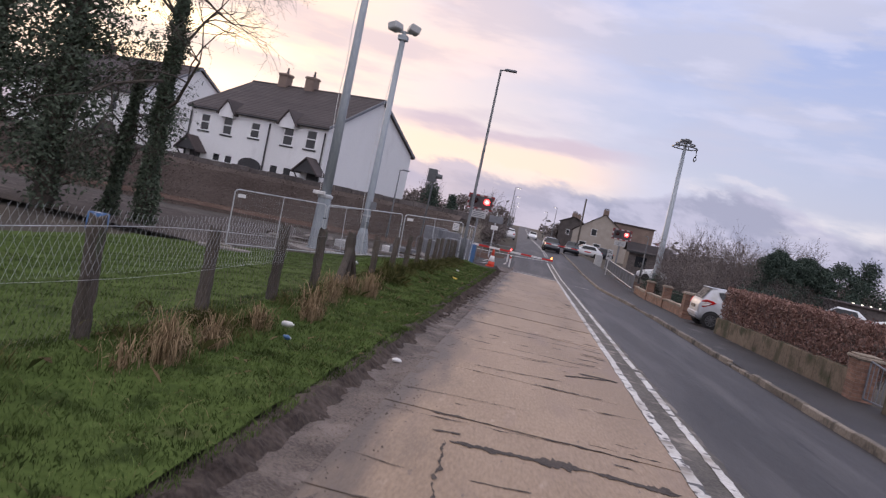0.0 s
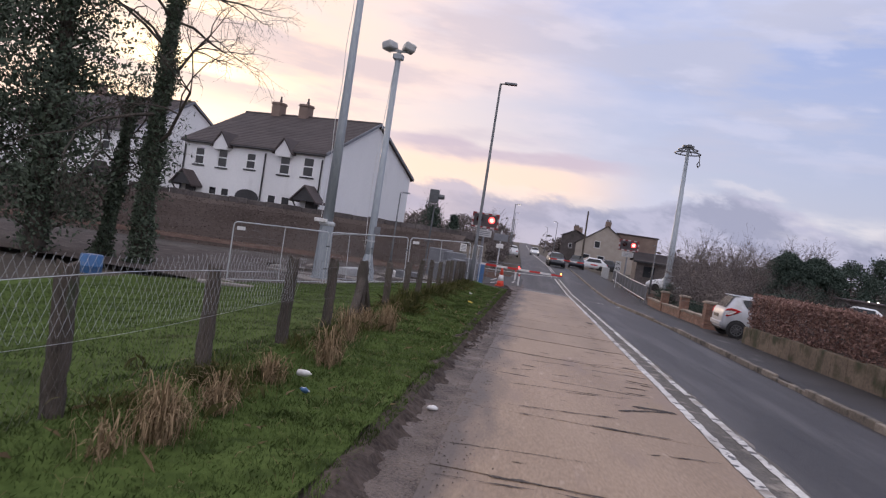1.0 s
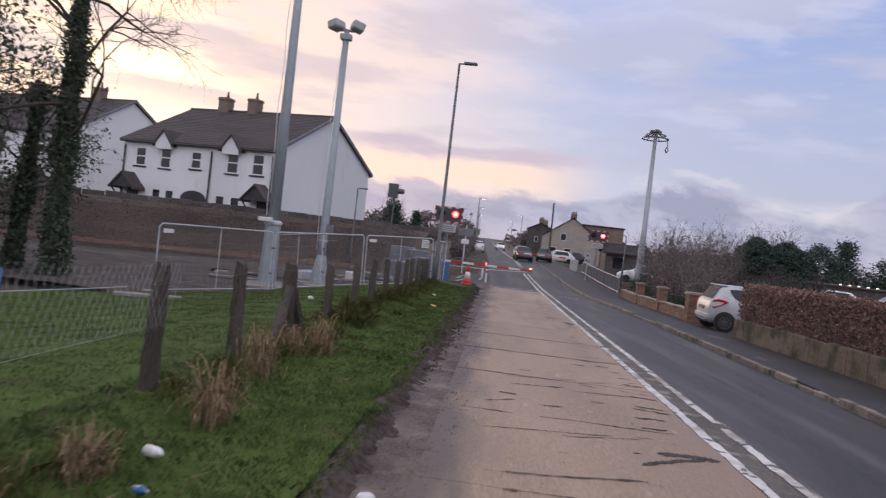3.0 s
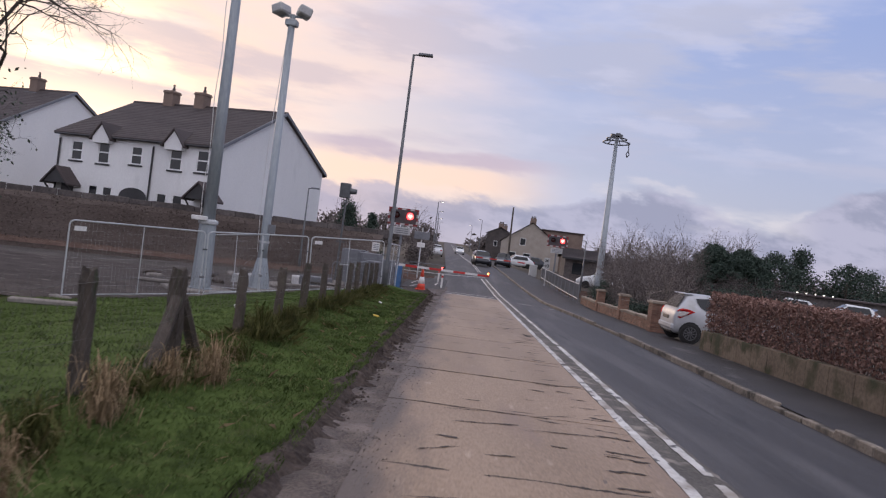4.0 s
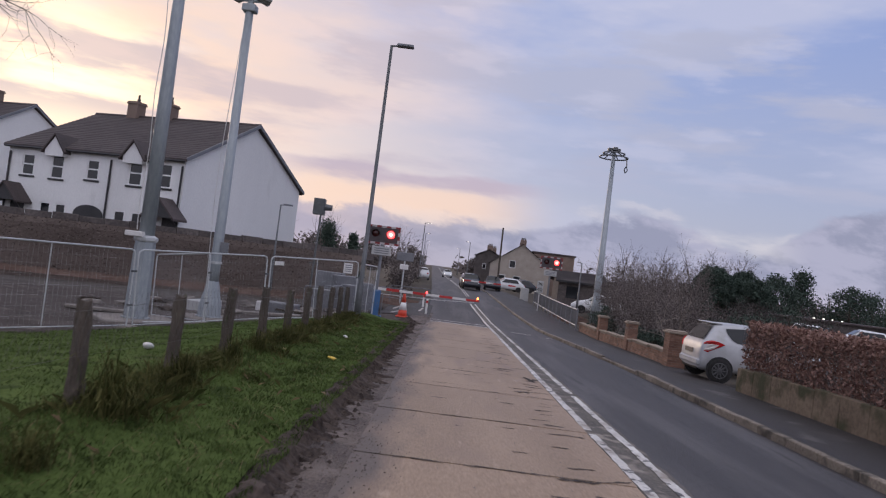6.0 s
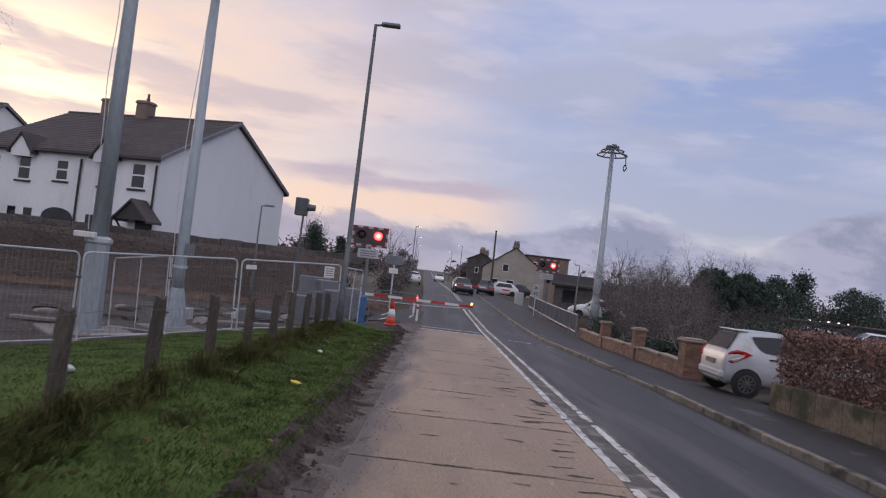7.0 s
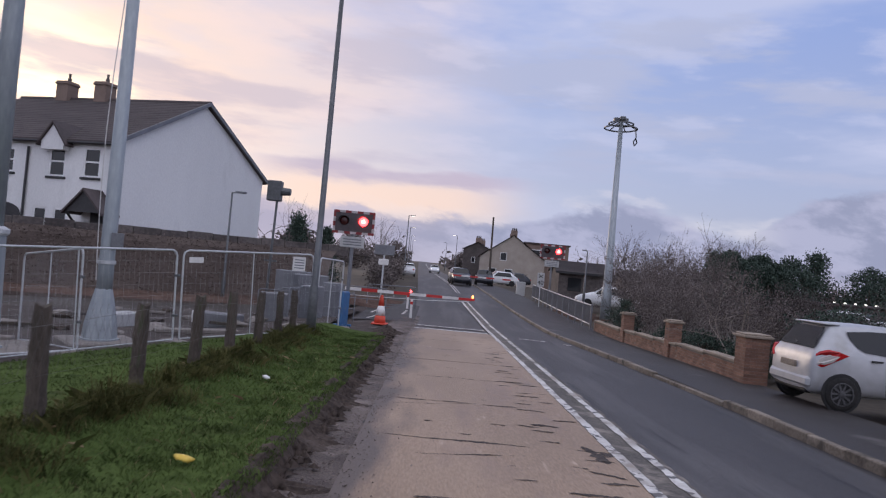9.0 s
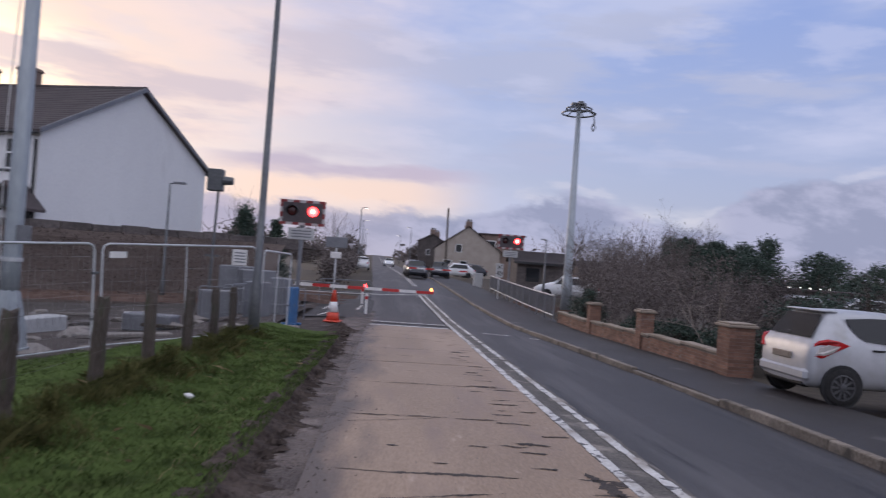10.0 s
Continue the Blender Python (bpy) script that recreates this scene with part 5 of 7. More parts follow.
def wigwag(x, y, w, lit_side, label, plate=True):
    """A signal board with a red-and-white border, two lamps and a hood each, on a post."""
    g = ground_z(x, y)
    top = road_z(y) + 3.93
    t = thing("crossing_signal", (x, y, g), label, "signal")
    h = w * 0.56
    z0 = top - g - h
    bm = B()
    rod(bm, (0, 0.08, -0.2), (0, 0.08, z0 + h * 0.6), 0.07, n=10)
    part("post", bm, SIGN_BACK, t)
    bm = B()
    box(bm, -w / 2, w / 2, -0.03, 0.03, z0, z0 + h, 0.02)
    part("board", bm, BOARD, t)
    b = 0.075 * w / 1.3
    n = 7
    i = 0
    cells = []
    for k in range(n):
        cells.append((-w / 2 + w * k / n, -w / 2 + w * (k + 1) / n, z0 + h - b, z0 + h))
        cells.append((-w / 2 + w * k / n, -w / 2 + w * (k + 1) / n, z0, z0 + b))
    m = 4
    for k in range(m):
        for x0 in (-w / 2, w / 2 - b):
            cells.append((x0, x0 + b, z0 + b + (h - 2 * b) * k / m, z0 + b + (h - 2 * b) * (k + 1) / m))
    for i, (a, c, d, e) in enumerate(cells):
        k = (i // 2) % 2
        bm = B()
        box(bm, a, c, -0.036, -0.0305, d, e)
        part("border_block", bm, (BORDER_WHITE if k else BORDER_RED), t)
    for s in (-1, 1):
        cx, cz = s * w * 0.23, z0 + h * 0.56
        lamp = new("lamp")
        lamp.parent = t
        lamp.location = (cx, -0.04, cz)
        bm = B()
        lathe(bm, [(0.17, 0.0), (0.17, 0.03), (0.11, 0.05), (0.001, 0.055)], 16, turn=Matrix.Rotation(radians(90), 3, "X"))
        part("lens", bm, LAMP_RED if s == lit_side else LAMP_DARK, lamp, "", True)
        if s == lit_side:
            bm = B()
            lathe(bm, [(0.07, 0.054), (0.05, 0.062), (0.001, 0.066)], 14, turn=Matrix.Rotation(radians(90), 3, "X"))
            part("bulb", bm, LAMP_CORE, lamp, "glowing lamp centre", True)
        bm = B()
        k = 14
        rings = [[bm.verts.new((0.195 * math.cos(a), -d, 0.195 * math.sin(a))) for a in [radians(-20) + radians(220) * q / k for q in range(k + 1)]] for d in (0.0, 0.22)]
        for q in range(k):
            bm.faces.new((rings[0][q], rings[0][q + 1], rings[1][q + 1], rings[1][q]))
        part("hood", bm, PLASTIC, lamp)
    if plate:
        bm = B()
        box(bm, -w * 0.29, w * 0.29, -0.02, 0.0, z0 - 0.50, z0 - 0.10, 0.01)
        part("plate", bm, GREY_BOX, t, "grey notice plate")
        for k in range(3):
            bm = B()
            box(bm, -w * 0.22, w * 0.22, -0.026, -0.021, z0 - 0.22 - 0.1 * k, z0 - 0.18 - 0.1 * k)
            part("lettering", bm, SIGN_BACK, t)
    return t


wigwag(-3.5, 42.0, 1.55, 1, "level crossing signal with one red lamp lit")
wigwag(7.0, 60.5, 1.6, 1, "level crossing signal with red lamp lit beside railings")

# speed sign on its own short post beside the far signal
t = thing("speed_sign", (6.35, 60.2, ground_z(6.35, 60.2)), "white plate lettered 40 below a small cross", "sign")
bm = B()
rod(bm, (0, 0.05, -0.1), (0, 0.05, 2.9), 0.04, n=8)
part("post", bm, GALV, t)
bm = B()
box(bm, -0.29, 0.29, -0.02, 0.02, 1.75, 2.85, 0.02)
part("plate", bm, GREY_BOX, t)
bm = B()
for s_ in (-1, 1):
    rod(bm, (-0.17 * s_, -0.03, 2.45), (0.17 * s_, -0.03, 2.72), 0.03, n=4)
part("cross", bm, PLASTIC, t)
num = bpy.data.curves.new("numerals", "FONT")
num.body, num.size, num.align_x, num.extrude = "40", 0.50, "CENTER", 0.004
ob = new("numerals", num)
ob.parent = t
ob.matrix_basis = pose(0, -0.03, 1.90, 90, 0, 0)
num.materials.append(PLASTIC)
t.scale = (0.78, 0.78, 0.78)

# half barrier
BY = 45.2
bz = road_z(BY)
bar = thing("crossing_barrier", (-4.2, BY, bz - 0.07), "lowered red and white level crossing barrier", "barrier")
bm = B()
box(bm, -0.35, 0.35, -0.35, 0.35, -0.2, 0.95, 0.03)
part("machine", bm, DARK_POLE, bar, "dark grey barrier machine")
for k in range(8):
    a, b = 0.2 + 0.68 * k, 0.2 + 0.68 * (k + 1)
    bm = B()
    box(bm, a, b, -0.03, 0.03, 0.94, 1.07 - 0.004 * k)
    part("boom_section", bm, RED if k % 2 else WHITE, bar)
for x, s in ((2.95, 0.042), (5.55, 0.045)):
    bm = B()
    lathe(bm, [(s, 1.06), (s * 1.1, 1.10), (s * 0.6, 1.17)], 8, (x, 0, 0))
    part("boom_lamp", bm, LAMP_RED if x < 3 else LAMP_AMBER, bar, "", True)
bm = B()
path(bm, [(0.4, -0.02, 0.75), (1.7, -0.02, 0.76), (3.6, -0.02, 0.8), (5.4, -0.02, 0.9)], 0.012, 5)
part("skirt_rail", bm, WHITE, bar)
for k in range(9):
    bm = B()
    rod(bm, (0.6 + 0.55 * k, 0, 0.95), (0.6 + 0.55 * k, -0.02, 0.76), 0.006, n=4)
    part("skirt_link", bm, GALV, bar)
# the far barrier
BY2 = 74.0
bar2 = thing("crossing_barrier", (6.8, BY2, road_z(BY2)), "lowered barrier across the far lane", "barrier")
bm = B()
box(bm, -0.35, 0.35, -0.35, 0.35, -0.2, 0.95, 0.03)
part("machine", bm, GREY_BOX, bar2, "grey barrier machine")
for k in range(8):
    bm = B()
    box(bm, -0.2 - 0.68 * (k + 1), -0.2 - 0.68 * k, -0.03, 0.03, 0.94, 1.06)
    part("boom_section", bm, RED if k % 2 else WHITE, bar2)

# cone, blue barrier, hoops and signs beside the lane
cone = thing("traffic_cone", (-2.0, 39.2, ground_z(-2.0, 39.2)), "dirty orange traffic cone with a white sleeve", "traffic cone")
bm = B()
box(bm, -0.27, 0.27, -0.27, 0.27, 0, 0.05, 0.02)
part("base", bm, ORANGE, cone)
bm = B()
lathe(bm, [(0.20, 0.05), (0.165, 0.30)], 16)
part("lower_body", bm, ORANGE, cone, "", True)
bm = B()
lathe(bm, [(0.105, 0.62), (0.05, 0.96), (0.04, 0.98)], 16)
part("tip", bm, ORANGE, cone, "", True)
bm = B()
lathe(bm, [(0.168, 0.30), (0.108, 0.62)], 16)
part("sleeve", bm, WHITE, cone, "", True)
ba = thing("blue_barrier", (-2.95, 36.9, ground_z(-2.95, 36.9)), "upright blue plastic barrier beside the fence end", "barrier", rz=70)
bm = B()
box(bm, -0.20, 0.20, -0.08, 0.08, 0.05, 1.05, 0.03)
part("panel", bm, BLUE, ba)
for s in (-0.14, 0.14):
    bm = B()
    box(bm, s - 0.05, s + 0.05, -0.22, 0.22, 0, 0.07, 0.015)
    part("foot", bm, BLUE, ba)


def hoop(x, y, w, h, rz=0.0):
    t = thing("guard_rail", (x, y, ground_z(x, y)), "short galvanised guard rail beside the crossing", "railing", "crossing guard rails", rz=rz)
    bm = B()
    path(bm, [(0, 0, -0.1), (0, 0, h - 0.08), (0.08, 0, h), (w - 0.08, 0, h), (w, 0, h - 0.08), (w, 0, -0.1)], 0.022, 8)
    part("frame", bm, SIGN_BACK, t)
    bm = B()
    rod(bm, (0, 0, h * 0.5), (w, 0, h * 0.5), 0.018, n=6)
    part("middle_rail", bm, SIGN_BACK, t)
    return t


hoop(-4.6, 47.5, 2.2, 1.05)
hoop(-3.4, 49.0, 2.4, 1.05, 20)
hoop(-5.6, 40.2, 2.6, 1.1, 12)
hoop(-6.8, 42.0, 2.4, 1.1, -8)
hoop(-4.9, 38.2, 1.6, 1.1, 80)
# footpath lines beside the lane
bm = B()
for x0, y0, x1, y1 in ((-2.75, 42.6, -2.45, 45.0), (-2.9, 46.0, -2.7, 48.6), (-1.55, 45.9, -1.45, 48.4)):
    v = [bm.verts.new((x, y, road_z(y) + 0.012 - 0.08 * smooth(1.6, 3.8, -x))) for x, y in ((x0 - 0.06, y0), (x0 + 0.06, y0), (x1 + 0.06, y1), (x1 - 0.06, y1))]
    bm.faces.new(v)
tagged(part("footpath_line", bm, LINE), "white painted footpath lines at the crossing", "road marking", kind="structure")
tagged(sheet("crossing_verge", lines(-3.9, -1.5, 0.2), lines(32.5, 53.0, 0.4), lambda x, y: road_z(y) - 0.03 - 0.10 * smooth(1.6, 3.8, -x) + 0.025 * noise.noise((x * 2, y * 2, 3)), SITE), "bare trodden ground beside the crossing", "ground", kind="structure")
tagged(sheet("crossing_path", lines(-3.3, -0.95, 0.2), lines(42.0, 52.0, 0.5), lambda x, y: road_z(y) - 0.005 - 0.08 * smooth(1.6, 3.8, -x), PAVING), "dark asphalt footpath at the crossing", "pavement", kind="structure")
# white notice fixed to the last panel
t = thing("notice_board", (-3.62, 32.72, ground_z(-3.62, 32.72) + 1.58), "white notice fixed to a temporary fence panel", "sign", rz=48)
bm = B()
box(bm, -0.19, 0.19, -0.035, -0.022, 0, 0.34, 0.004)
part("sheet", bm, WHITE, t)
for k in range(4):
    bm = B()
    box(bm, -0.14, 0.14, -0.039, -0.0355, 0.06 + 0.065 * k, 0.085 + 0.065 * k)
    part("lettering", bm, SIGN_BACK, t)
for x, y, h in ((-0.75, 44.4, 0.75), (-1.1, 49.5, 0.75)):
    t = thing("marker_post", (x - 0.4, y, ground_z(x, y)), "slim white marker post beside the lane", "post")
    bm = B()
    box(bm, -0.05, 0.05, -0.03, 0.03, -0.1, h, 0.01)
    part("blade", bm, WHITE, t)
    bm = B()
    box(bm, -0.051, 0.051, -0.036, -0.031, h - 0.2, h - 0.08)
    part("reflector", bm, RED, t)
# rubble, offcuts and sheeting lying on the works ground
jr = random.Random(77)
for i in range(46):
    x, y = jr.uniform(-13, -3.6), jr.uniform(33.5, 45)
    s = jr.uniform(0.10, 0.34)
    bm = B()
    bmesh.ops.create_icosphere(bm, subdivisions=1, radius=1.0)
    for v in bm.verts:
        q = 0.8 + 0.5 * noise.noise(v.co * 1.7 + Vector((i * 2.1, 0, 0)))
        v.co = Vector((v.co.x * s * q * 1.6, v.co.y * s * q, v.co.z * s * q * 0.5))
    ob = part("rubble_lump", bm, (SOIL_DARK, STONE_DARK, SLAB)[i % 3 if i % 5 else 2])
    ob.matrix_basis = pose(x, y, ground_z(x, y) + 0.06 + s * 0.15, 0, 0, jr.uniform(0, 360))
    tagged(ob, "lump of rubble lying on the works ground", "rubble", "rubble on the works ground")
for i in range(7):
    x, y = jr.uniform(-11, -4.2), jr.uniform(34, 44)
    bm = B()
    box(bm, -0.6, 0.6, -0.06, 0.06, 0, 0.08, 0.01)
    ob = part("timber_offcut", bm, SLAB if i % 2 else WOOD)
    ob.matrix_basis = pose(x, y, ground_z(x, y) + 0.09, 0, 0, jr.uniform(-50, 50))
    tagged(ob, "loose timber offcut on the works ground", "timber", "offcuts on the works ground")
# sign seen behind the signal
t = thing("road_sign", (-2.9, 50.5, road_z(50.5)), "grey sign board on a post near the crossing", "sign")
bm = B()
rod(bm, (0, 0.05, -0.1), (0, 0.05, 3.2), 0.045, n=8)
part("post", bm, GALV, t)
bm = B()
box(bm, -0.5, 0.5, -0.02, 0.02, 2.45, 2.95, 0.02)
part("board", bm, SIGN_BACK, t)
bm = B()
box(bm, -0.25, 0.25, -0.02, 0.02, 1.95, 2.25, 0.02)
part("small_plate", bm, WHITE, t)
# railway signal head on a post
t = thing("railway_signal", (-6.85, 43.6, ground_z(-6.85, 43.6)), "grey signal head on a thin post", "signal")
bm = B()
rod(bm, (-0.05, 0, -0.2), (0.05, 0, 4.9), 0.06, 0.045, 8)
part("post", bm, DARK_POLE, t)
bm = B()
box(bm, -0.34, 0.2, -0.22, 0.22, 4.55, 5.35, 0.03)
part("housing", bm, DARK_POLE, t)
bm = B()
lathe(bm, [(0.17, 0), (0.14, 0.35)], 10, (0.2, 0, 4.95), Matrix.Rotation(radians(90), 3, "Y"))
part("hood", bm, DARK_POLE, t)
bm = B()
box(bm, -0.25, 0.25, -0.03, 0.03, 2.15, 2.22)
part("bracket", bm, DARK_POLE, t)
# site cabinets and white stuff behind the panels
for x, y, w, h, m in ((-9.5, 36.5, 1.6, 0.4, GREY_BOX), (-6.4, 36.0, 1.3, 0.4, SIGN_BACK), (-5.4, 38.5, 0.9, 0.9, SIGN_BACK), (-7.6, 38.6, 0.8, 0.35, WHITE), (-4.4, 39.6, 0.6, 1.1, SIGN_BACK), (-5.0, 42.6, 1.2, 1.5, SIGN_BACK), (-3.9, 41.0, 0.5, 1.2, SIGN_BACK), (-6.3, 45.8, 1.4, 1.7, SIGN_BACK)):
    bm = B()
    box(bm, -w / 2, w / 2, -0.3, 0.3, -0.05, h, 0.03)
    ob = part("site_box", bm, m)
    ob.matrix_basis = pose(x, y, ground_z(x, y) + 0.05, 0, 0, x * 30)
    tagged(ob, "grey equipment box on the works ground", "box", "site boxes")
for x, y, L, rz in ((-9.2, 20.9, 1.6, 20), (-10.6, 31.0, 2.4, 10), (-6.0, 33.0, 2.0, 35)):
    bm = B()
    box(bm, -L / 2, L / 2, -0.15, 0.15, 0, 0.1, 0.02)
    ob = part("concrete_beam", bm, SLAB)
    ob.matrix_basis = pose(x, y, ground_z(x, y) + 0.08, 0, 0, rz)
    tagged(ob, "pale concrete beam lying on the works ground", "beam", "loose beams")
# ---- east side: wall, hedge, car, gardens ----
def brick_wall(name, x, y0, y1, h, thick, label, coping=True, brick=BRICK):
    """A garden wall along the pavement: a mortar core, bricks on the road side, and a coping."""
    w = tagged(new(name), label, "wall", kind="structure")
    steps = max(1, int((y1 - y0) / 2.0))
    bm = B()
    for k in range(steps):
        a, b = y0 + (y1 - y0) * k / steps, y0 + (y1 - y0) * (k + 1) / steps
        g = (east_z(7, (a + b) / 2)) + 0.06
        box(bm, x + 0.008, x + thick, a, b, g - 0.3, g + h - 0.002)
    part("core", bm, MORTAR, w)
    me = None
    rows = int(h / 0.075)
    for k in range(steps):
        a, b = y0 + (y1 - y0) * k / steps, y0 + (y1 - y0) * (k + 1) / steps
        g = (east_z(7, (a + b) / 2)) + 0.06
        for r in range(rows):
            y = a + (0.1125 if r % 2 else 0.0)
            while y < b - 0.05:
                if me is None:
                    bm = B()
                    box(bm, 0, 0.1, 0.005, 0.22, 0.005, 0.07)
                    me = mesh_of(bm, "brick", brick)
                ob = new("brick", me)
                ob.parent = w
                ob.location = (x + random.uniform(-0.002, 0.002), y, g + r * 0.075)
                y += 0.225
    if coping:
        for k in range(steps):
            a, b = y0 + (y1 - y0) * k / steps, y0 + (y1 - y0) * (k + 1) / steps
            g = (east_z(7, (a + b) / 2)) + 0.06
            n = max(1, int((b - a) / 0.6))
            for i in range(n):
                bm = B()
                box(bm, x - 0.05, x + thick + 0.05, a + (b - a) * i / n + 0.004, a + (b - a) * (i + 1) / n - 0.004, g + h, g + h + 0.07, 0.012)
                part("coping", bm, COPING, w)
    return w


def pillar(x, y, s, h, name="gate_pillar"):
    g = east_z(7, y) + 0.06
    t = thing(name, (x, y, g), "brown brick pillar with a stone cap", "pillar", "garden wall pillars")
    bm = B()
    box(bm, -s / 2 + 0.008, s / 2 - 0.008, -s / 2 + 0.008, s / 2 - 0.008, -0.2, h)
    part("core", bm, MORTAR, t)
    rows = int(h / 0.075)
    n = max(1, round(s / 0.225))
    for r in range(rows):
        off = 0.5 if r % 2 else 0.0
        for side in range(4):
            for i in range(n + (1 if off else 0)):
                a = max(0.0, (i - off) * s / n)
                b = min(s, (i + 1 - off) * s / n)
                if b - a < 0.02:
                    continue
                bm = B()
                box(bm, -s / 2 + a + 0.004, -s / 2 + b - 0.004, -s / 2, -s / 2 + 0.08, r * 0.075 + 0.004, r * 0.075 + 0.071, 0, Matrix.Rotation(radians(90 * side), 4, "Z"))
                part("brick", bm, BRICK, t)
    bm = B()
    box(bm, -s / 2 - 0.06, s / 2 + 0.06, -s / 2 - 0.06, s / 2 + 0.06, h, h + 0.06, 0.012)
    box(bm, -s / 2 - 0.01, s / 2 + 0.01, -s / 2 - 0.01, s / 2 + 0.01, h + 0.06, h + 0.10, 0.012)
    part("cap", bm, COPING, t)
    return t


pillar(7.18, 31.9, 0.56, 1.05)
pillar(7.2, 37.4, 0.40, 1.06)
pillar(7.2, 42.6, 0.40, 1.06)
brick_wall("wall_garden", 7.06, 32.25, 47.5, 0.42, 0.22, "low brown brick garden wall with stone coping")
# old low wall under the copper hedge
hw = tagged(new("wall_hedge"), "low mossy rendered wall under the hedge", "wall", kind="structure")
MOSSY = paint("mossy_render", (0.105, 0.078, 0.055), (0.20, 0.152, 0.108), 0.95, 1.0, 14, 0.5, spots=[((0.05, 0.05, 0.026), 1.6, 0.50, 0.66)])
for k in range(12):
    a = 15.75 + 0.91 * k
    bm = B()
    g = east_z(7, a) + 0.06
    box(bm, 7.05, 7.3, a, a + 0.906, g - 0.2, g + 0.56 + 0.015 * math.sin(k * 2.1), 0.015)
    part("block", bm, MOSSY, hw)
pillar(7.15, 15.45, 0.42, 0.85)
# the near garden's wall before the gate
for k in range(16):
    a = -1.0 + 0.95 * k
    bm = B()
    g = east_z(7, a) + 0.06
    box(bm, 7.05, 7.3, a, a + 0.946, g - 0.2, g + 0.55, 0.015)
    part("block", bm, MOSSY, hw)
gate = thing("garden_gate", (7.15, 15.2, east_z(7, 15) + 0.06), "grey wrought metal garden gate", "gate", rz=-80)
bm = B()
path(bm, [(0, 0, 0.08), (0, 0, 0.85), (0.9, 0, 0.7), (0.9, 0, 0.08), (0, 0, 0.08)], 0.02, 6)
part("gate_frame", bm, SIGN_BACK, gate)
for k in range(1, 7):
    bm = B()
    rod(bm, (0.13 * k, 0, 0.08), (0.13 * k, 0, 0.84 - 0.02 * k), 0.01, n=5)
    part("bar", bm, SIGN_BACK, gate)


def hedge(name, x0, x1, y0, y1, top, n, size, material, label, seed, lift=0.3):
    """A clipped hedge: twigs inside and a shell of leaves with gaps."""
    r = np.random.default_rng(seed)
    h = thing(name, ((x0 + x1) / 2, y0, east_z(7, y0)), label, "hedge")
    inv = h.matrix_basis.inverted()
    pts = []
    q = r.uniform(0, 1, (n, 4))
    for a, b, c, d in q:
        y = y0 + (y1 - y0) * a
        lo, hi = east_z(7, y) + lift, top(y)
        wob = 0.09 * noise.noise((y * 1.1, b * 3, seed))
        shell = c ** 0.45
        if d < 0.5:
            x, z = x0 + 0.5 * (1 - shell) + wob, lo + (hi - lo) * b
        elif d < 0.78:
            x, z = x0 + (x1 - x0) * b, hi - 0.35 * (1 - shell) + wob
        elif d < 0.9:
            x, z = x1 - 0.4 * (1 - shell) - wob, lo + (hi - lo) * b
        else:
            y = y0 + 0.4 * (1 - shell) if d < 0.95 else y1 - 0.4 * (1 - shell) + wob
            x, z = x0 + (x1 - x0) * b, lo + (hi - lo) * a
        pts.append(inv @ Vector((x + r.normal() * 0.025, y, z + r.normal() * 0.03)))
    leaves("foliage", pts, size, material, h, r)
    segs = []
    for _ in range(int((y1 - y0) * 55)):
        y = r.uniform(y0, y1)
        x = r.uniform(x0 + 0.1, x1 - 0.1)
        g = east_z(7, y) + lift - 0.2
        p = Vector((x, y, g))
        for k in range(3):
            e = p + Vector((r.normal() * 0.12, r.normal() * 0.12, (top(y) - g) / 3 * r.uniform(0.85, 1.04)))
            segs.append((inv @ p, inv @ e, 0.009 - 0.002 * k, 0.007 - 0.002 * k))
            p = e
    v, f = limbs(segs, 3)
    raw("branchwork", v, f, TWIG, h)
    return h


hedge("copper_hedge", 7.15, 8.0, 15.9, 26.7, lambda y: 1.16 - 0.012 * (y - 16) + 0.05 * noise.noise((y * 0.8, 0, 0)), 26000, 0.042, HEDGE_LEAF, "clipped beech hedge with copper-brown winter leaves", 41, 0.5)


# ---- cars ----
def car_mesh(L, W, sections, n=10):
    """Body shell: rows of (x, z_bottom, z_belt, z_top, half_belt, half_top) from rear to front, smoothed across."""
    bm = B()
    rings = []
    for x, zb, zm, zt, hb, ht in sections:
        prof = [(0.0, zb), (hb * 0.80, zb), (hb * 0.97, zb + 0.10), (hb, (zb + zm) / 2), (hb * 0.985, zm), (ht + (hb - ht) * 0.45, zm + (zt - zm) * 0.5), (ht, zt - 0.07 * min(1, (zt - zm) * 3)), (ht * 0.75, zt - 0.012), (0.0, zt)]
        ring = [bm.verts.new((x, y, z)) for y, z in prof]
        ring += [bm.verts.new((x, -y, z)) for y, z in prof[-2:0:-1]]
        rings.append(ring)
    k = len(rings[0])
    for a, b in zip(rings, rings[1:]):
        for i in range(k):
            bm.faces.new((a[i], a[(i + 1) % k], b[(i + 1) % k], b[i]))
    bm.faces.new(rings[0])
    bm.faces.new(rings[-1][::-1])
    bmesh.ops.recalc_face_normals(bm, faces=bm.faces)
    return bm


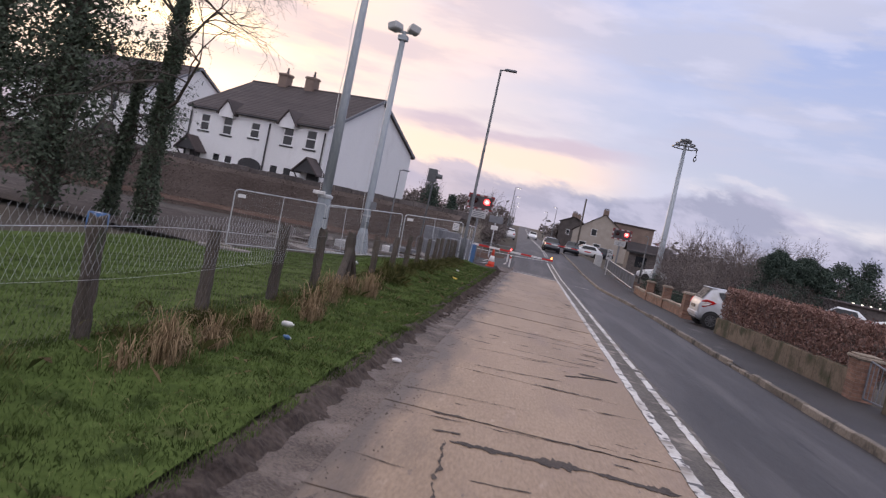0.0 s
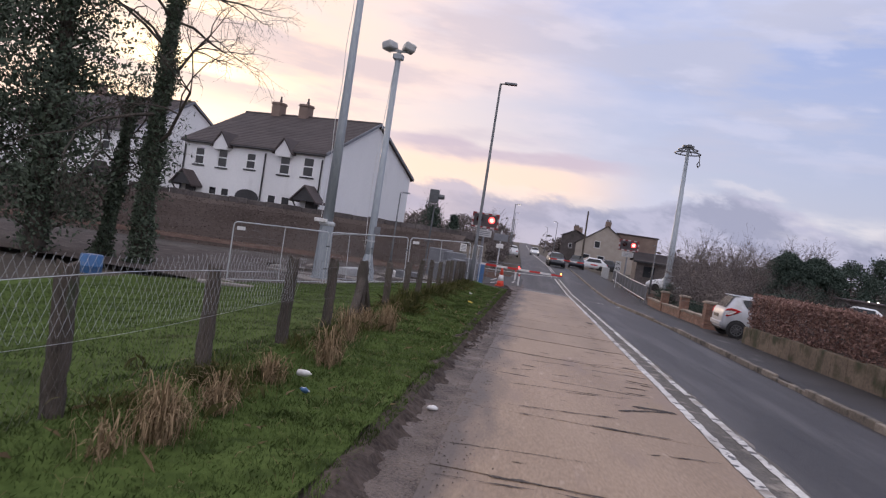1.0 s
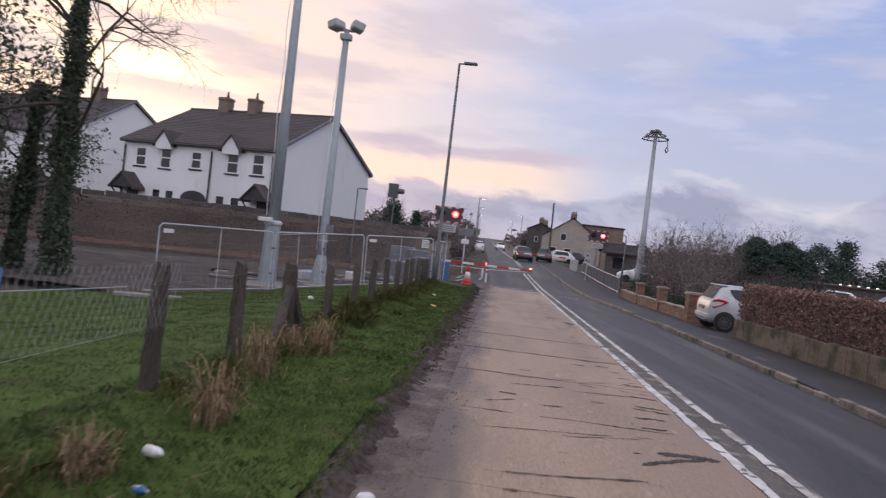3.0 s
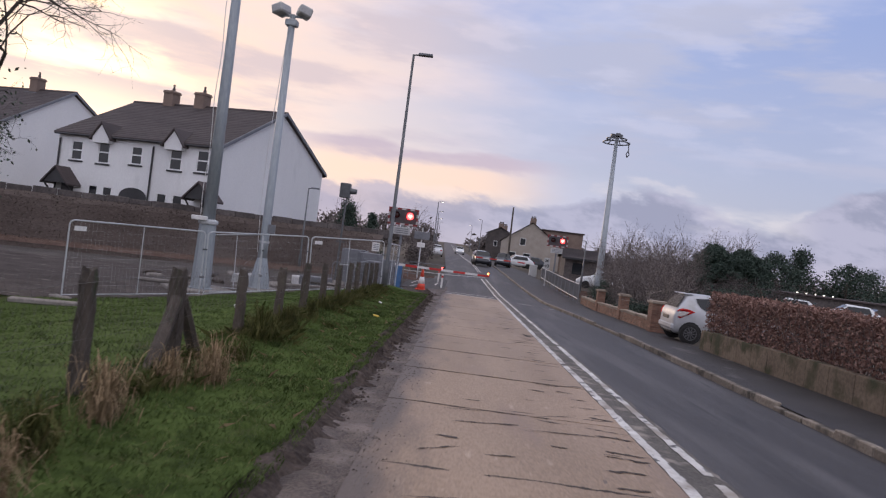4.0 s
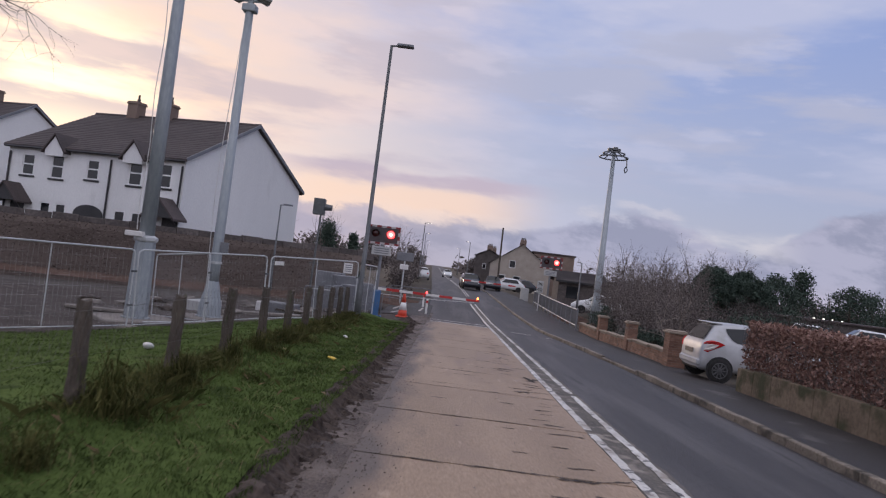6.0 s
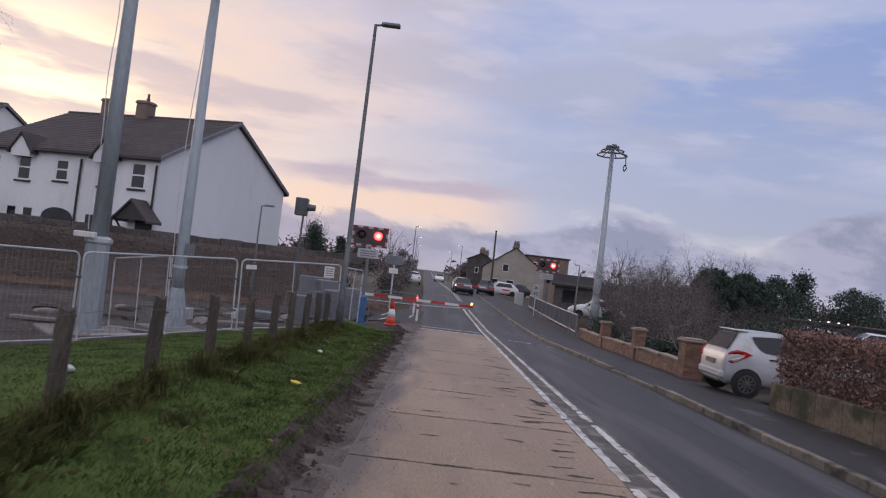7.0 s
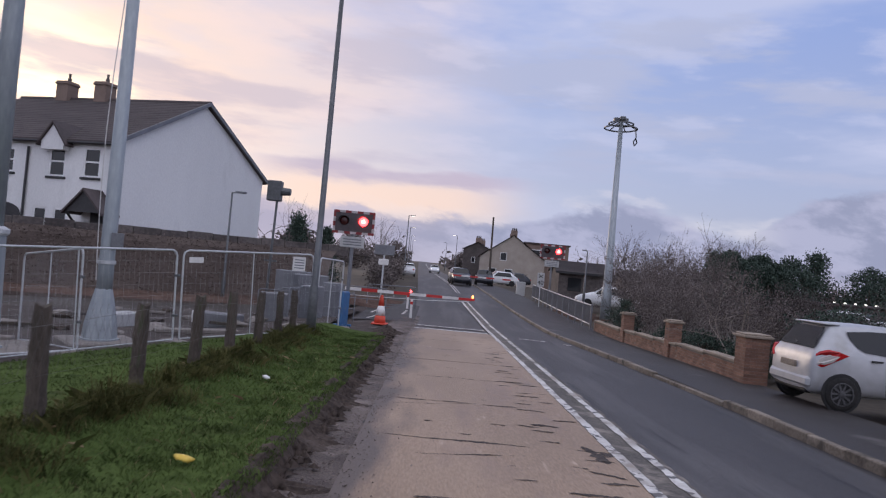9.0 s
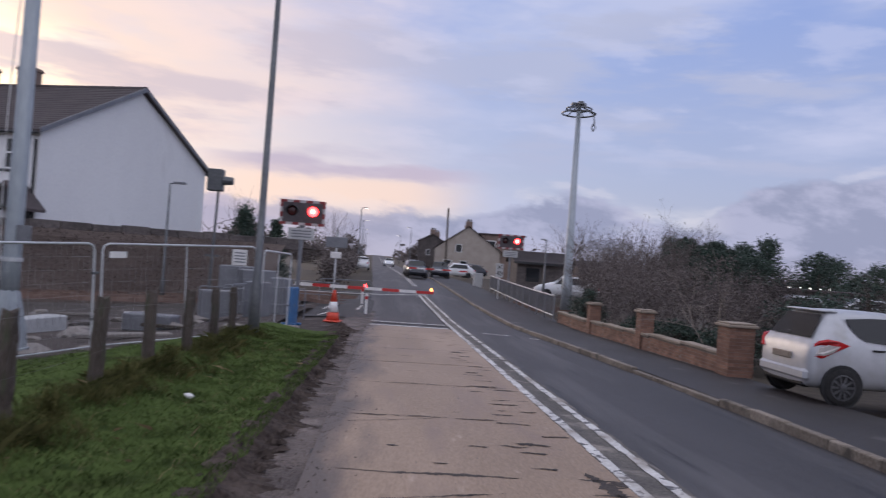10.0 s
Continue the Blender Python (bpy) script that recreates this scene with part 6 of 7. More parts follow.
def wheel(parent, x, y, r, s, spokes=10):
    w = new("wheel")
    w.parent = parent
    w.location = (x, y, r)
    turn = Matrix.Rotation(radians(-90 * s), 3, "X")
    bm = B()
    lathe(bm, [(r * 0.66, -0.09), (r * 0.94, -0.095), (r, -0.06), (r, 0.06), (r * 0.94, 0.095), (r * 0.68, 0.09)], 28, turn=turn, caps=False)
    part("tyre", bm, RUBBER, w, "", True)
    bm = B()
    lathe(bm, [(r * 0.69, 0.05), (r * 0.69, 0.094), (r * 0.63, 0.096), (r * 0.61, 0.06)], 28, turn=turn, caps=False)
    for k in range(spokes):
        a = 2 * math.pi * k / spokes
        m = turn.to_4x4() @ Matrix.Rotation(a, 4, "Z")
        box(bm, 0.04, r * 0.66, -0.016, 0.016, 0.055, 0.085, 0.0, m)
    lathe(bm, [(0.065, 0.05), (0.06, 0.095), (0.02, 0.1)], 12, turn=turn)
    part("rim", bm, ALLOY, w)
    bm = B()
    lathe(bm, [(r * 0.62, 0.0), (r * 0.62, 0.03)], 20, turn=turn)
    part("brake_disc", bm, PLASTIC, w)
    return w


def hatchback(at, rz, paint_mat, label, brake=False):
    """A small five-door hatchback, rear at x=0, nose towards +x."""
    c = thing("hatchback_car", at, label, "car", rz=rz)
    L, hw = 3.85, 0.85
    S = [(0.0, 0.36, 0.58, 0.64, 0.58, 0.48), (0.025, 0.28, 0.78, 0.88, 0.71, 0.60), (0.07, 0.24, 0.90, 0.985, 0.775, 0.655), (0.16, 0.225, 0.955, 1.10, 0.81, 0.64), (0.30, 0.22, 0.965, 1.34, 0.83, 0.585), (0.40, 0.22, 0.965, 1.475, 0.838, 0.565), (0.46, 0.22, 0.965, 1.50, 0.84, 0.565), (0.75, 0.22, 0.96, 1.52, 0.848, 0.585), (1.2, 0.22, 0.945, 1.53, 0.85, 0.60), (1.9, 0.22, 0.925, 1.51, 0.85, 0.60), (2.4, 0.22, 0.91, 1.40, 0.85, 0.585), (2.8, 0.22, 0.90, 1.12, 0.845, 0.61), (3.05, 0.22, 0.88, 0.96, 0.835, 0.66), (3.5, 0.23, 0.80, 0.86, 0.80, 0.64), (3.75, 0.26, 0.68, 0.74, 0.70, 0.56), (3.85, 0.34, 0.55, 0.60, 0.56, 0.46)]
    body = part("body", car_mesh(L, hw, S), paint_mat, c, "", True)
    sub = body.modifiers.new("smooth", "SUBSURF")
    sub.levels = sub.render_levels = 2
    # flat dark discs paint the shade inside the wheel arches, wheels standing through them
    for x in (0.53, 3.0):
        for s in (-1, 1):
            bm = B()
            lathe(bm, [(0.348, -0.03), (0.348, 0.0)], 24, (x, s * 0.853, 0.31), Matrix.Rotation(radians(-90 * s), 3, "X"))
            part("arch_lining", bm, PLASTIC, c)
            wheel(c, x, s * 0.785, 0.30, s)
    # side glass, following the slope of the body
    for s in (-1, 1):
        for pts in ([(0.66, 1.385), (0.70, 1.26), (0.80, 1.12), (0.93, 1.05), (1.60, 0.995), (1.60, 1.425), (1.1, 1.42)], [(1.66, 0.99), (2.62, 0.965), (2.30, 1.34), (2.0, 1.40), (1.66, 1.425)]):
            bm = B()
            v = []
            for x, z in pts:
                u = (z - 0.95) / 0.5
                v.append(bm.verts.new((x, s * (0.845 - 0.215 * u), z)))
            f = bm.faces.new(v)
            g = bmesh.ops.extrude_face_region(bm, geom=[f])
            for e in g["geom"]:
                if isinstance(e, bmesh.types.BMVert):
                    e.co.y -= s * 0.03
            bmesh.ops.recalc_face_normals(bm, faces=bm.faces)
            part("side_window", bm, CAR_GLASS, c)
        bm = B()
        box(bm, 1.02, 1.22, s * 0.852 - 0.02, s * 0.852 + 0.02, 0.90, 0.93, 0.006)
        part("door_handle", bm, PLASTIC, c)
        bm = B()
        rod(bm, (1.30, s * 0.853, 0.30), (1.30, s * 0.853, 0.95), 0.005, n=4)
        part("door_gap", bm, PLASTIC, c)
        # tail lamp wrapping round the corner
        def wrapped(points, out):
            bm = B()
            f = bm.faces.new([bm.verts.new((x - out * 0.5, s * (y + out), z)) for x, y, z in points])
            bmesh.ops.triangulate(bm, faces=[f])
            bmesh.ops.solidify(bm, geom=bm.faces[:], thickness=0.045)
            return bm

        part("tail_lamp", wrapped([(0.045, 0.56, 0.785), (0.10, 0.72, 0.765), (0.20, 0.80, 0.785), (0.36, 0.838, 0.86), (0.62, 0.850, 0.975), (0.46, 0.843, 1.02), (0.28, 0.815, 1.025), (0.16, 0.765, 0.985), (0.08, 0.66, 0.88)], 0.040), TAIL_RED, c, "red tail lamp")
        part("lamp_lens", wrapped([(0.12, 0.735, 0.80), (0.20, 0.80, 0.82), (0.34, 0.836, 0.885), (0.46, 0.845, 0.955), (0.29, 0.818, 0.955), (0.17, 0.770, 0.905)], 0.060), LENS_CLEAR, c, "clear indicator lens")
        bm = B()
        box(bm, 2.45, 2.65, s * 0.98 - 0.09, s * 0.98 + 0.09, 0.93, 1.07, 0.03)
        part("mirror", bm, paint_mat, c)
    # rear glass, spoiler, bumper, plate
    bm = B()
    v = [bm.verts.new(p) for p in ((0.105, -0.61, 1.05), (0.105, 0.61, 1.05), (0.345, 0.49, 1.43), (0.345, -0.49, 1.43))]
    bm.faces.new(v)
    bmesh.ops.solidify(bm, geom=bm.faces[:], thickness=0.02)
    part("rear_window", bm, CAR_GLASS, c)
    bm = B()
    box(bm, 0.31, 0.62, -0.50, 0.50, 1.475, 1.505, 0.012)
    part("spoiler", bm, paint_mat, c)
    bm = B()
    box(bm, -0.03, 0.16, -0.72, 0.72, 0.34, 0.56, 0.06)
    part("bumper", bm, paint_mat, c)
    bm = B()
    box(bm, 0.02, 0.20, -0.60, 0.60, 0.24, 0.36, 0.04)
    part("bumper_skirt", bm, PLASTIC, c)
    bm = B()
    box(bm, -0.035, 0.02, -0.26, 0.26, 0.66, 0.77, 0.01)
    part("number_plate", bm, COPING, c, "dirty plate, too soiled to read")
    bm = B()
    rod(bm, (0.13, 0.0, 1.10), (0.20, 0.30, 1.14), 0.012, n=5)
    part("wiper", bm, PLASTIC, c)
    c.scale = (1.05, 1.05, 1.05)
    return c


hatchback((6.76, 29.35, east_z(7, 29) + 0.055), 0, CAR_SILVER, "dirty silver hatchback parked across the pavement")


def far_car(x, y, rz, mat, label, lights):
    """A car some way down the road; its nose points along its own +y."""
    c = thing("car", (x, y, road_z(y) - 0.02), label, "car", "cars waiting behind the crossing", rz=rz)
    hw = 0.88
    S = [(-2.1, 0.35, 0.7, 0.8, 0.75, 0.6), (-1.9, 0.25, 0.9, 1.0, 0.85, 0.7), (-1.2, 0.22, 0.95, 1.5, hw, 0.62), (0.2, 0.22, 0.95, 1.56, hw, 0.64), (0.9, 0.22, 0.92, 1.1, hw, 0.7), (1.8, 0.24, 0.75, 0.85, 0.82, 0.7), (2.1, 0.35, 0.55, 0.65, 0.7, 0.6)]
    bm = car_mesh(4.2, hw, S)
    bmesh.ops.rotate(bm, verts=bm.verts, cent=(0, 0, 0), matrix=Matrix.Rotation(radians(90), 3, "Z"))
    body = part("body", bm, mat, c, "", True)
    for s, y0, y1, z0, z1 in ((1, 0.35, 0.85, 1.12, 1.50), (-1, -1.28, -1.75, 1.45, 1.08)):
        bm = B()
        v = [bm.verts.new(p) for p in ((-0.6, y0 + 0.02, z1), (0.6, y0 + 0.02, z1), (0.68, y1 + 0.03, z0), (-0.68, y1 + 0.03, z0))]
        bm.faces.new(v)
        part("windscreen" if s > 0 else "rear_window", bm, CAR_GLASS, c)
    for s in (-1, 1):
        bm = B()
        v = [bm.verts.new(p) for p in ((s * 0.88, -1.3, 1.0), (s * 0.88, 0.8, 1.0), (s * 0.70, 0.3, 1.42), (s * 0.70, -1.1, 1.42))]
        bm.faces.new(v)
        part("side_window", bm, CAR_GLASS, c)
        bm = B()
        lathe(bm, [(0.09, 0), (0.07, 0.05)], 10, (s * 0.62, 1.95, 0.66), Matrix.Rotation(radians(-90), 3, "X"))
        part("headlight", bm, LAMP_WHITE if lights == "front" else LENS_CLEAR, c)
        bm = B()
        box(bm, s * 0.66 - 0.1, s * 0.66 + 0.1, -2.1, -2.03, 0.78, 0.92)
        part("tail_lamp", bm, TAIL_RED, c)
        for y0 in (-1.3, 1.3):
            w = new("wheel")
            w.parent = c
            w.location = (s * 0.8, y0, 0.32)
            bm = B()
            lathe(bm, [(0.2, -0.1), (0.32, -0.1), (0.32, 0.1), (0.2, 0.1)], 16, turn=Matrix.Rotation(radians(90), 3, "Y"))
            part("tyre", bm, RUBBER, w)
            bm = B()
            lathe(bm, [(0.19, -0.09), (0.19, 0.105)], 12, turn=Matrix.Rotation(radians(90), 3, "Y"))
            part("rim", bm, ALLOY, w)
    return c


far_car(2.0, 80.5, 183, CAR_DARK, "dark car waiting behind the crossing", "off")
far_car(2.0, 88.0, 183, CAR_WHITE, "pale car waiting behind a dark one", "off")
far_car(4.6, 87.0, 178, CAR_DARK, "dark car parked beside the road", "off")
far_car(-3.6, 99.0, 2, CAR_WHITE, "white car parked beside the far road", "off")
far_car(6.6, 93.0, 100, CAR_WHITE, "pale car parked in front of the houses", "off")
far_car(8.6, 98.0, 95, CAR_DARK, "dark car parked in front of the houses", "off")
far_car(-0.6, 150.0, 183, CAR_WHITE, "distant car with its headlights on", "front")

# ---- railings and mast beyond the garden wall ----
RAIL_PANEL = paint("grey_rail_panel", (0.105, 0.102, 0.102), (0.19, 0.185, 0.185), 0.6, 1, 15, 0.1)
rail = thing("pavement_railing", (6.9, 47.6, road_z(47.6) + 0.06), "grey barred metal railing along the pavement", "railing")
n = 11
for k in range(n + 1):
    y = 1.8 * k
    z = road_z(47.6 + y) - road_z(47.6)
    bm = B()
    box(bm, -0.04, 0.04, y - 0.04, y + 0.04, z - 0.15, z + 1.05, 0.01)
    part("post", bm, SIGN_BACK, rail)
    if k < n:
        z2 = road_z(47.6 + y + 1.8) - road_z(47.6)
        for h in (0.98, 0.12):
            bm = B()
            rod(bm, (0, y, z + h), (0, y + 1.8, z2 + h), 0.03, n=6)
            part("rail", bm, GALV, rail)
        bm = B()
        for i in range(1, 20):
            q = 0.09 * i
            zq = z + (z2 - z) * q / 1.8
            rod(bm, (0, y + q, zq + 0.12), (0, y + q, zq + 0.98), 0.009, n=4)
        part("infill", bm, RAIL_PANEL, rail, "close-set dull grey bars")

mx, my = 9.8, 57.0
tower = thing("lighting_mast", (mx, my, ground_z(mx, my)), "tall pale steel mast with a ring at its head", "mast")
H = 11.75
bm = B()
lathe(bm, [(0.30, -0.2), (0.30, 1.6), (0.26, 1.7), (0.24, 2.2), (0.12, H)], 12)
part("shaft", bm, POLE, tower, "", True)
for z, r in ((H - 0.55, 0.95), (H - 0.28, 0.72)):
    bm = B()
    path(bm, [(r * math.cos(a), r * math.sin(a), z) for a in [2 * math.pi * i / 18 for i in range(19)]], 0.05, 5)
    part("ring", bm, DARK_POLE, tower)
for i in range(6):
    a = 2 * math.pi * i / 6
    bm = B()
    rod(bm, (0.1 * math.cos(a), 0.1 * math.sin(a), H - 0.1), (0.95 * math.cos(a), 0.95 * math.sin(a), H - 0.55), 0.035, n=5)
    part("spoke", bm, DARK_POLE, tower)
for i in range(3):
    a = 2 * math.pi * i / 3 + 0.5
    bm = B()
    box(bm, 0.3 * math.cos(a) - 0.16, 0.3 * math.cos(a) + 0.16, 0.3 * math.sin(a) - 0.16, 0.3 * math.sin(a) + 0.16, H - 0.12, H + 0.1, 0.03)
    part("head_block", bm, DARK_POLE, tower)
bm = B()
path(bm, [(0.9, 0, H - 0.6), (0.95, 0, H - 1.0), (0.8, 0, H - 1.25), (0.88, 0, H - 1.5), (1.02, 0, H - 1.3), (0.92, 0, H - 1.05)], 0.035, 5)
part("hanging_cable", bm, PLASTIC, tower)
street_lamp(9.1, 60.0, 3.9, -0.35, 0, 0.06, "small lamp post with a short arm")
t = thing("telegraph_pole", (5.2, 88.0, road_z(88)), "tall dark wooden telegraph pole", "pole")
bm = B()
rod(bm, (0, 0, -0.2), (-0.1, 0, 7.0), 0.12, 0.09, 8)
part("shaft", bm, WOOD, t)
# ---- distant houses east of the road ----
def plain_house(name, at, rz, length, half, eave, ridge, wall_mat, label, wins):
    """A two-storey house, gable towards -y, running back along +y."""
    h = thing(name, at, label, "house", rz=rz)
    bm = B()
    prism(bm, [(-half, -1.5), (half, -1.5), (half, eave), (0, ridge), (-half, eave)], "y", 0.0, length)
    part("wall", bm, wall_mat, h)
    for s in (-1, 1):
        bm = B()
        sl = (ridge - eave) / half
        v = [bm.verts.new(p) for p in ((0, -0.3, ridge + 0.12), (s * (half + 0.3), -0.3, eave - 0.3 * sl + 0.12), (s * (half + 0.3), length + 0.3, eave - 0.3 * sl + 0.12), (0, length + 0.3, ridge + 0.12))]
        bm.faces.new(v)
        bmesh.ops.solidify(bm, geom=bm.faces[:], thickness=0.18)
        part("roof_slope", bm, SLATE, h)
    for y in (0.6, length - 0.6):
        bm = B()
        box(bm, -0.45, 0.45, y - 0.35, y + 0.35, ridge - 0.5, ridge + 0.75, 0.03)
        c = part("chimney", bm, HOUSE_BRICK, h)
        for k in (-0.25, 0.0, 0.25):
            bm = B()
            lathe(bm, [(0.11, 0.75), (0.09, 1.05)], 8, (k, y, ridge))
            part("pot", bm, STONE_DARK, c)
    for x, z, w, hh in wins:
        win = new("window")
        win.parent = h
        win.location = (x, 0, z)
        bm = B()
        for a in ((-w / 2, -w / 2 + 0.07, 0, hh), (w / 2 - 0.07, w / 2, 0, hh), (-w / 2, w / 2, 0, 0.07), (-w / 2, w / 2, hh - 0.07, hh)):
            box(bm, a[0], a[1], -0.05, -0.002, a[2], a[3])
        part("frame", bm, WHITE_TRIM, win)
        bm = B()
        box(bm, -w / 2 + 0.07, w / 2 - 0.07, -0.03, -0.003, 0.07, hh - 0.07)
        part("pane", bm, PANE, win)
    return h


gabled = plain_house("gabled_house", (9.9, 112.0, -0.35), -5, 11.0, 4.4, 3.4, 6.5, HOUSE_CREAM, "cream gabled house with a brown flat-roofed dormer", [(-1.2, 3.0, 0.9, 1.1), (-2.6, 0.6, 1.1, 1.3), (-0.4, 0.6, 1.1, 1.3)])
dormer = new("dormer")
dormer.parent = gabled
dormer.location = (1.6, 0.8, 3.2)
bm = B()
box(bm, 0, 6.0, 0, 7.0, -3.5, 2.45)
part("wall", bm, HOUSE_BRICK, dormer, "brown boarded dormer wall")
bm = B()
box(bm, -0.2, 6.2, -0.2, 7.2, 2.45, 2.65, 0.03)
part("flat_roof", bm, SLATE, dormer)
bm = B()
box(bm, 0.9, 2.1, -0.05, -0.004, 0.4, 1.6)
part("window_pane", bm, PANE, dormer)
bm = B()
for a in ((0.8, 0.9, 0.3, 1.7), (2.1, 2.2, 0.3, 1.7), (0.9, 2.1, 0.3, 0.4), (0.9, 2.1, 1.6, 1.7)):
    box(bm, a[0], a[1], -0.07, -0.003, a[2], a[3])
part("window_frame", bm, WHITE_TRIM, dormer)
plain_house("dark_house", (5.9, 126.0, -0.3), -8, 9.0, 2.2, 4.5, 5.6, STONE_DARK, "dark stone house farther along the road", [(-0.6, 2.4, 0.6, 0.9), (0.8, 2.4, 0.6, 0.9)])


def low_building(at, rz, length, depth, height, rise, wall_mat, label):
    """A low building with a shallow pitched roof, its eaves towards the road."""
    h = thing("low_building", at, label, "shed", rz=rz)
    bm = B()
    prism(bm, [(0, -0.4), (depth, -0.4), (depth, height), (depth / 2, height + rise), (0, height)], "x", 0.0, length)
    part("wall", bm, wall_mat, h)
    for s in (0, 1):
        bm = B()
        e, o = (depth + 0.35, -0.2) if s else (-0.35, -0.2)
        v = [bm.verts.new(p) for p in ((-0.3, depth / 2, height + rise + 0.1), (-0.3, e, height + o + 0.1), (length + 0.3, e, height + o + 0.1), (length + 0.3, depth / 2, height + rise + 0.1))]
        bm.faces.new(v)
        bmesh.ops.solidify(bm, geom=bm.faces[:], thickness=0.12)
        part("roof_slope", bm, SLATE, h)
    bm = B()
    box(bm, -0.3, length + 0.3, -0.45, -0.36, height - 0.22, height - 0.06)
    part("gutter_board", bm, DARK_TRIM, h)
    for k in range(int(length / 2.2)):
        bm = B()
        box(bm, 0.7 + 2.2 * k, 1.7 + 2.2 * k, -0.04, -0.004, 0.9, 1.9)
        part("window_pane", bm, PANE, h)
    return h


low_building((9.0, 69.0, ground_z(9, 69)), -4, 3.8, 6.0, 2.4, 0.7, STONE_DARK, "low dark building with a shallow slate roof")
low_building((17.5, 82.0, ground_z(17.5, 82)), -6, 5.0, 6.0, 1.7, 1.0, HOUSE_BRICK, "brown bungalow behind bare garden shrubs")

# ---- bushes and trees ----
def bare_bush(name, x, y, height, radius, n, label, seed, leaf=None, leaf_n=0, size=0.05, bark=TWIG):
    r = np.random.default_rng(seed)
    t = thing(name, (x, y, ground_z(x, y)), label, "shrub")
    segs = []
    for _ in range(n):
        a, e = r.uniform(0, 2 * math.pi), r.uniform(0.15, 0.8)
        way = (math.cos(a) * e, math.sin(a) * e, 1.0)
        grow(r, (r.normal() * radius * 0.25, r.normal() * radius * 0.25, -0.05), way, height * r.uniform(0.4, 0.62), 0.022 * height / 2.5, 2, segs, 0.0, 0.5, 3, 0.3, 0.6)
    v, f = limbs(segs, 3)
    raw("branchwork", v, f, bark, t)
    if leaf:
        ends = [s[1] for s in segs]
        pick = r.integers(0, len(ends), leaf_n)
        leaves("foliage", [Vector(ends[i]) + Vector(r.normal(size=3)) * 0.10 for i in pick], size, leaf, t, r)
    return t


def dense_tree(name, x, y, height, radius, n, size, leaf, label, seed, low=0.1, pointed=False):
    """A trunk, limbs, and a crown of many small sprays in uneven clumps."""
    r = np.random.default_rng(seed)
    t = thing(name, (x, y, ground_z(x, y)), label, "tree")
    segs = [((0, 0, -0.1), (0.05, 0, height * 0.5), 0.14, 0.10), ((0.05, 0, height * 0.5), (0, 0.05, height * 0.9), 0.10, 0.03)]
    pts = []
    clumps = 70 if n < 20000 else 210
    for k in range(clumps):
        u = r.uniform(low, 1.0)
        rad = radius * ((1.05 - u) if pointed else math.sqrt(max(0.02, 1 - (2 * abs(u - 0.45)) ** 2.2))) * r.uniform(0.45, 1.0)
        a = r.uniform(0, 2 * math.pi)
        c = Vector((rad * math.cos(a), rad * math.sin(a), u * height))
        segs.append(((0, 0, max(0.2, c.z - 0.5)), tuple(c), 0.03, 0.008))
        s = radius * (r.uniform(0.20, 0.40) if n < 20000 else r.uniform(0.11, 0.24))
        for _ in range(n // clumps):
            d = Vector(r.normal(size=3))
            d = d.normalized() * s * r.uniform(0.4, 1.15)
            pts.append(c + Vector((d.x, d.y, d.z * 0.8)))
    v, f = limbs(segs, 5)
    raw("trunk", v, f, BARK, t)
    leaves("crown", pts, size, leaf, t, r)
    return t


# shrubs behind the low garden wall
SH = [(9.6, 36.0, 2.3, 1.3), (9.4, 39.0, 2.9, 1.6), (8.8, 42.0, 2.9, 1.5), (9.6, 44.5, 3.2, 1.6), (10.8, 47.0, 3.9, 1.8), (9.6, 50.0, 3.3, 1.6), (12.0, 55.0, 4.6, 2.0), (15.0, 56.0, 5.4, 2.2), (14.0, 58.0, 5.0, 2.2), (16.5, 62.0, 5.2, 2.4), (10.6, 52.0, 4.2, 1.8)]
for i, (x, y, h, r) in enumerate(SH):
    bare_bush("garden_shrub", x, y, h, r, 13, "brown bare garden shrub behind the wall", 50 + i, SHRUB, 3200, 0.035)
bare_bush("pale_shrub", 8.35, 35.2, 2.9, 0.2, 4, "pale bare many-stemmed shrub behind the garden wall", 77, SHRUB, 1800, 0.03, bark=PALE_TWIG)
for i, (x, y, h, r) in enumerate([(8.0, 46.0, 1.5, 0.8), (8.4, 34.6, 0.9, 0.9), (8.2, 37.5, 0.8, 0.9), (8.2, 40.2, 0.85, 0.8), (10.0, 33.6, 1.9, 1.3), (12.0, 34.5, 2.3, 1.5)]):
    dense_tree("evergreen_shrub", x, y, h, r, 3600, 0.045, CONIFER, "dark evergreen garden shrub", 80 + i, 0.05)
for i, (x, y, h, r) in enumerate([(11.2, 38.6, 2.3, 1.5), (12.6, 41.5, 2.5, 1.6), (11.0, 35.6, 2.0, 1.4), (13.6, 37.5, 2.4, 1.6), (14.8, 43.5, 2.7, 1.8), (16.5, 49.0, 3.0, 1.8)]):
    bare_bush("dark_shrub", x, y, h, r, 16, "dense dark leafless garden shrub", 180 + i, DARK_SHRUB, 5200, 0.04, bark=BARK)
dense_tree("cypress_tree", 24.4, 75.0, 4.9, 2.8, 42000, 0.10, CONIFER, "broad dark evergreen tree beyond the gardens", 91, 0.03)
dense_tree("cypress_tree", 27.6, 76.5, 4.8, 3.0, 42000, 0.10, CONIFER, "broad dark evergreen tree beyond the gardens", 92, 0.03)
for i, (x, y, h) in enumerate([(19.0, 92, 6.8), (21.5, 93, 7.2), (24.0, 92, 7.6), (26.5, 95, 7.4), (29.4, 93, 8.0), (32.5, 94, 7.8), (35.0, 98, 7.0)]):
    bare_bush("winter_tree", x, y, h, 1.3, 9, "tall bare winter tree beyond the gardens", 160 + i, SHRUB, 1500, 0.06)
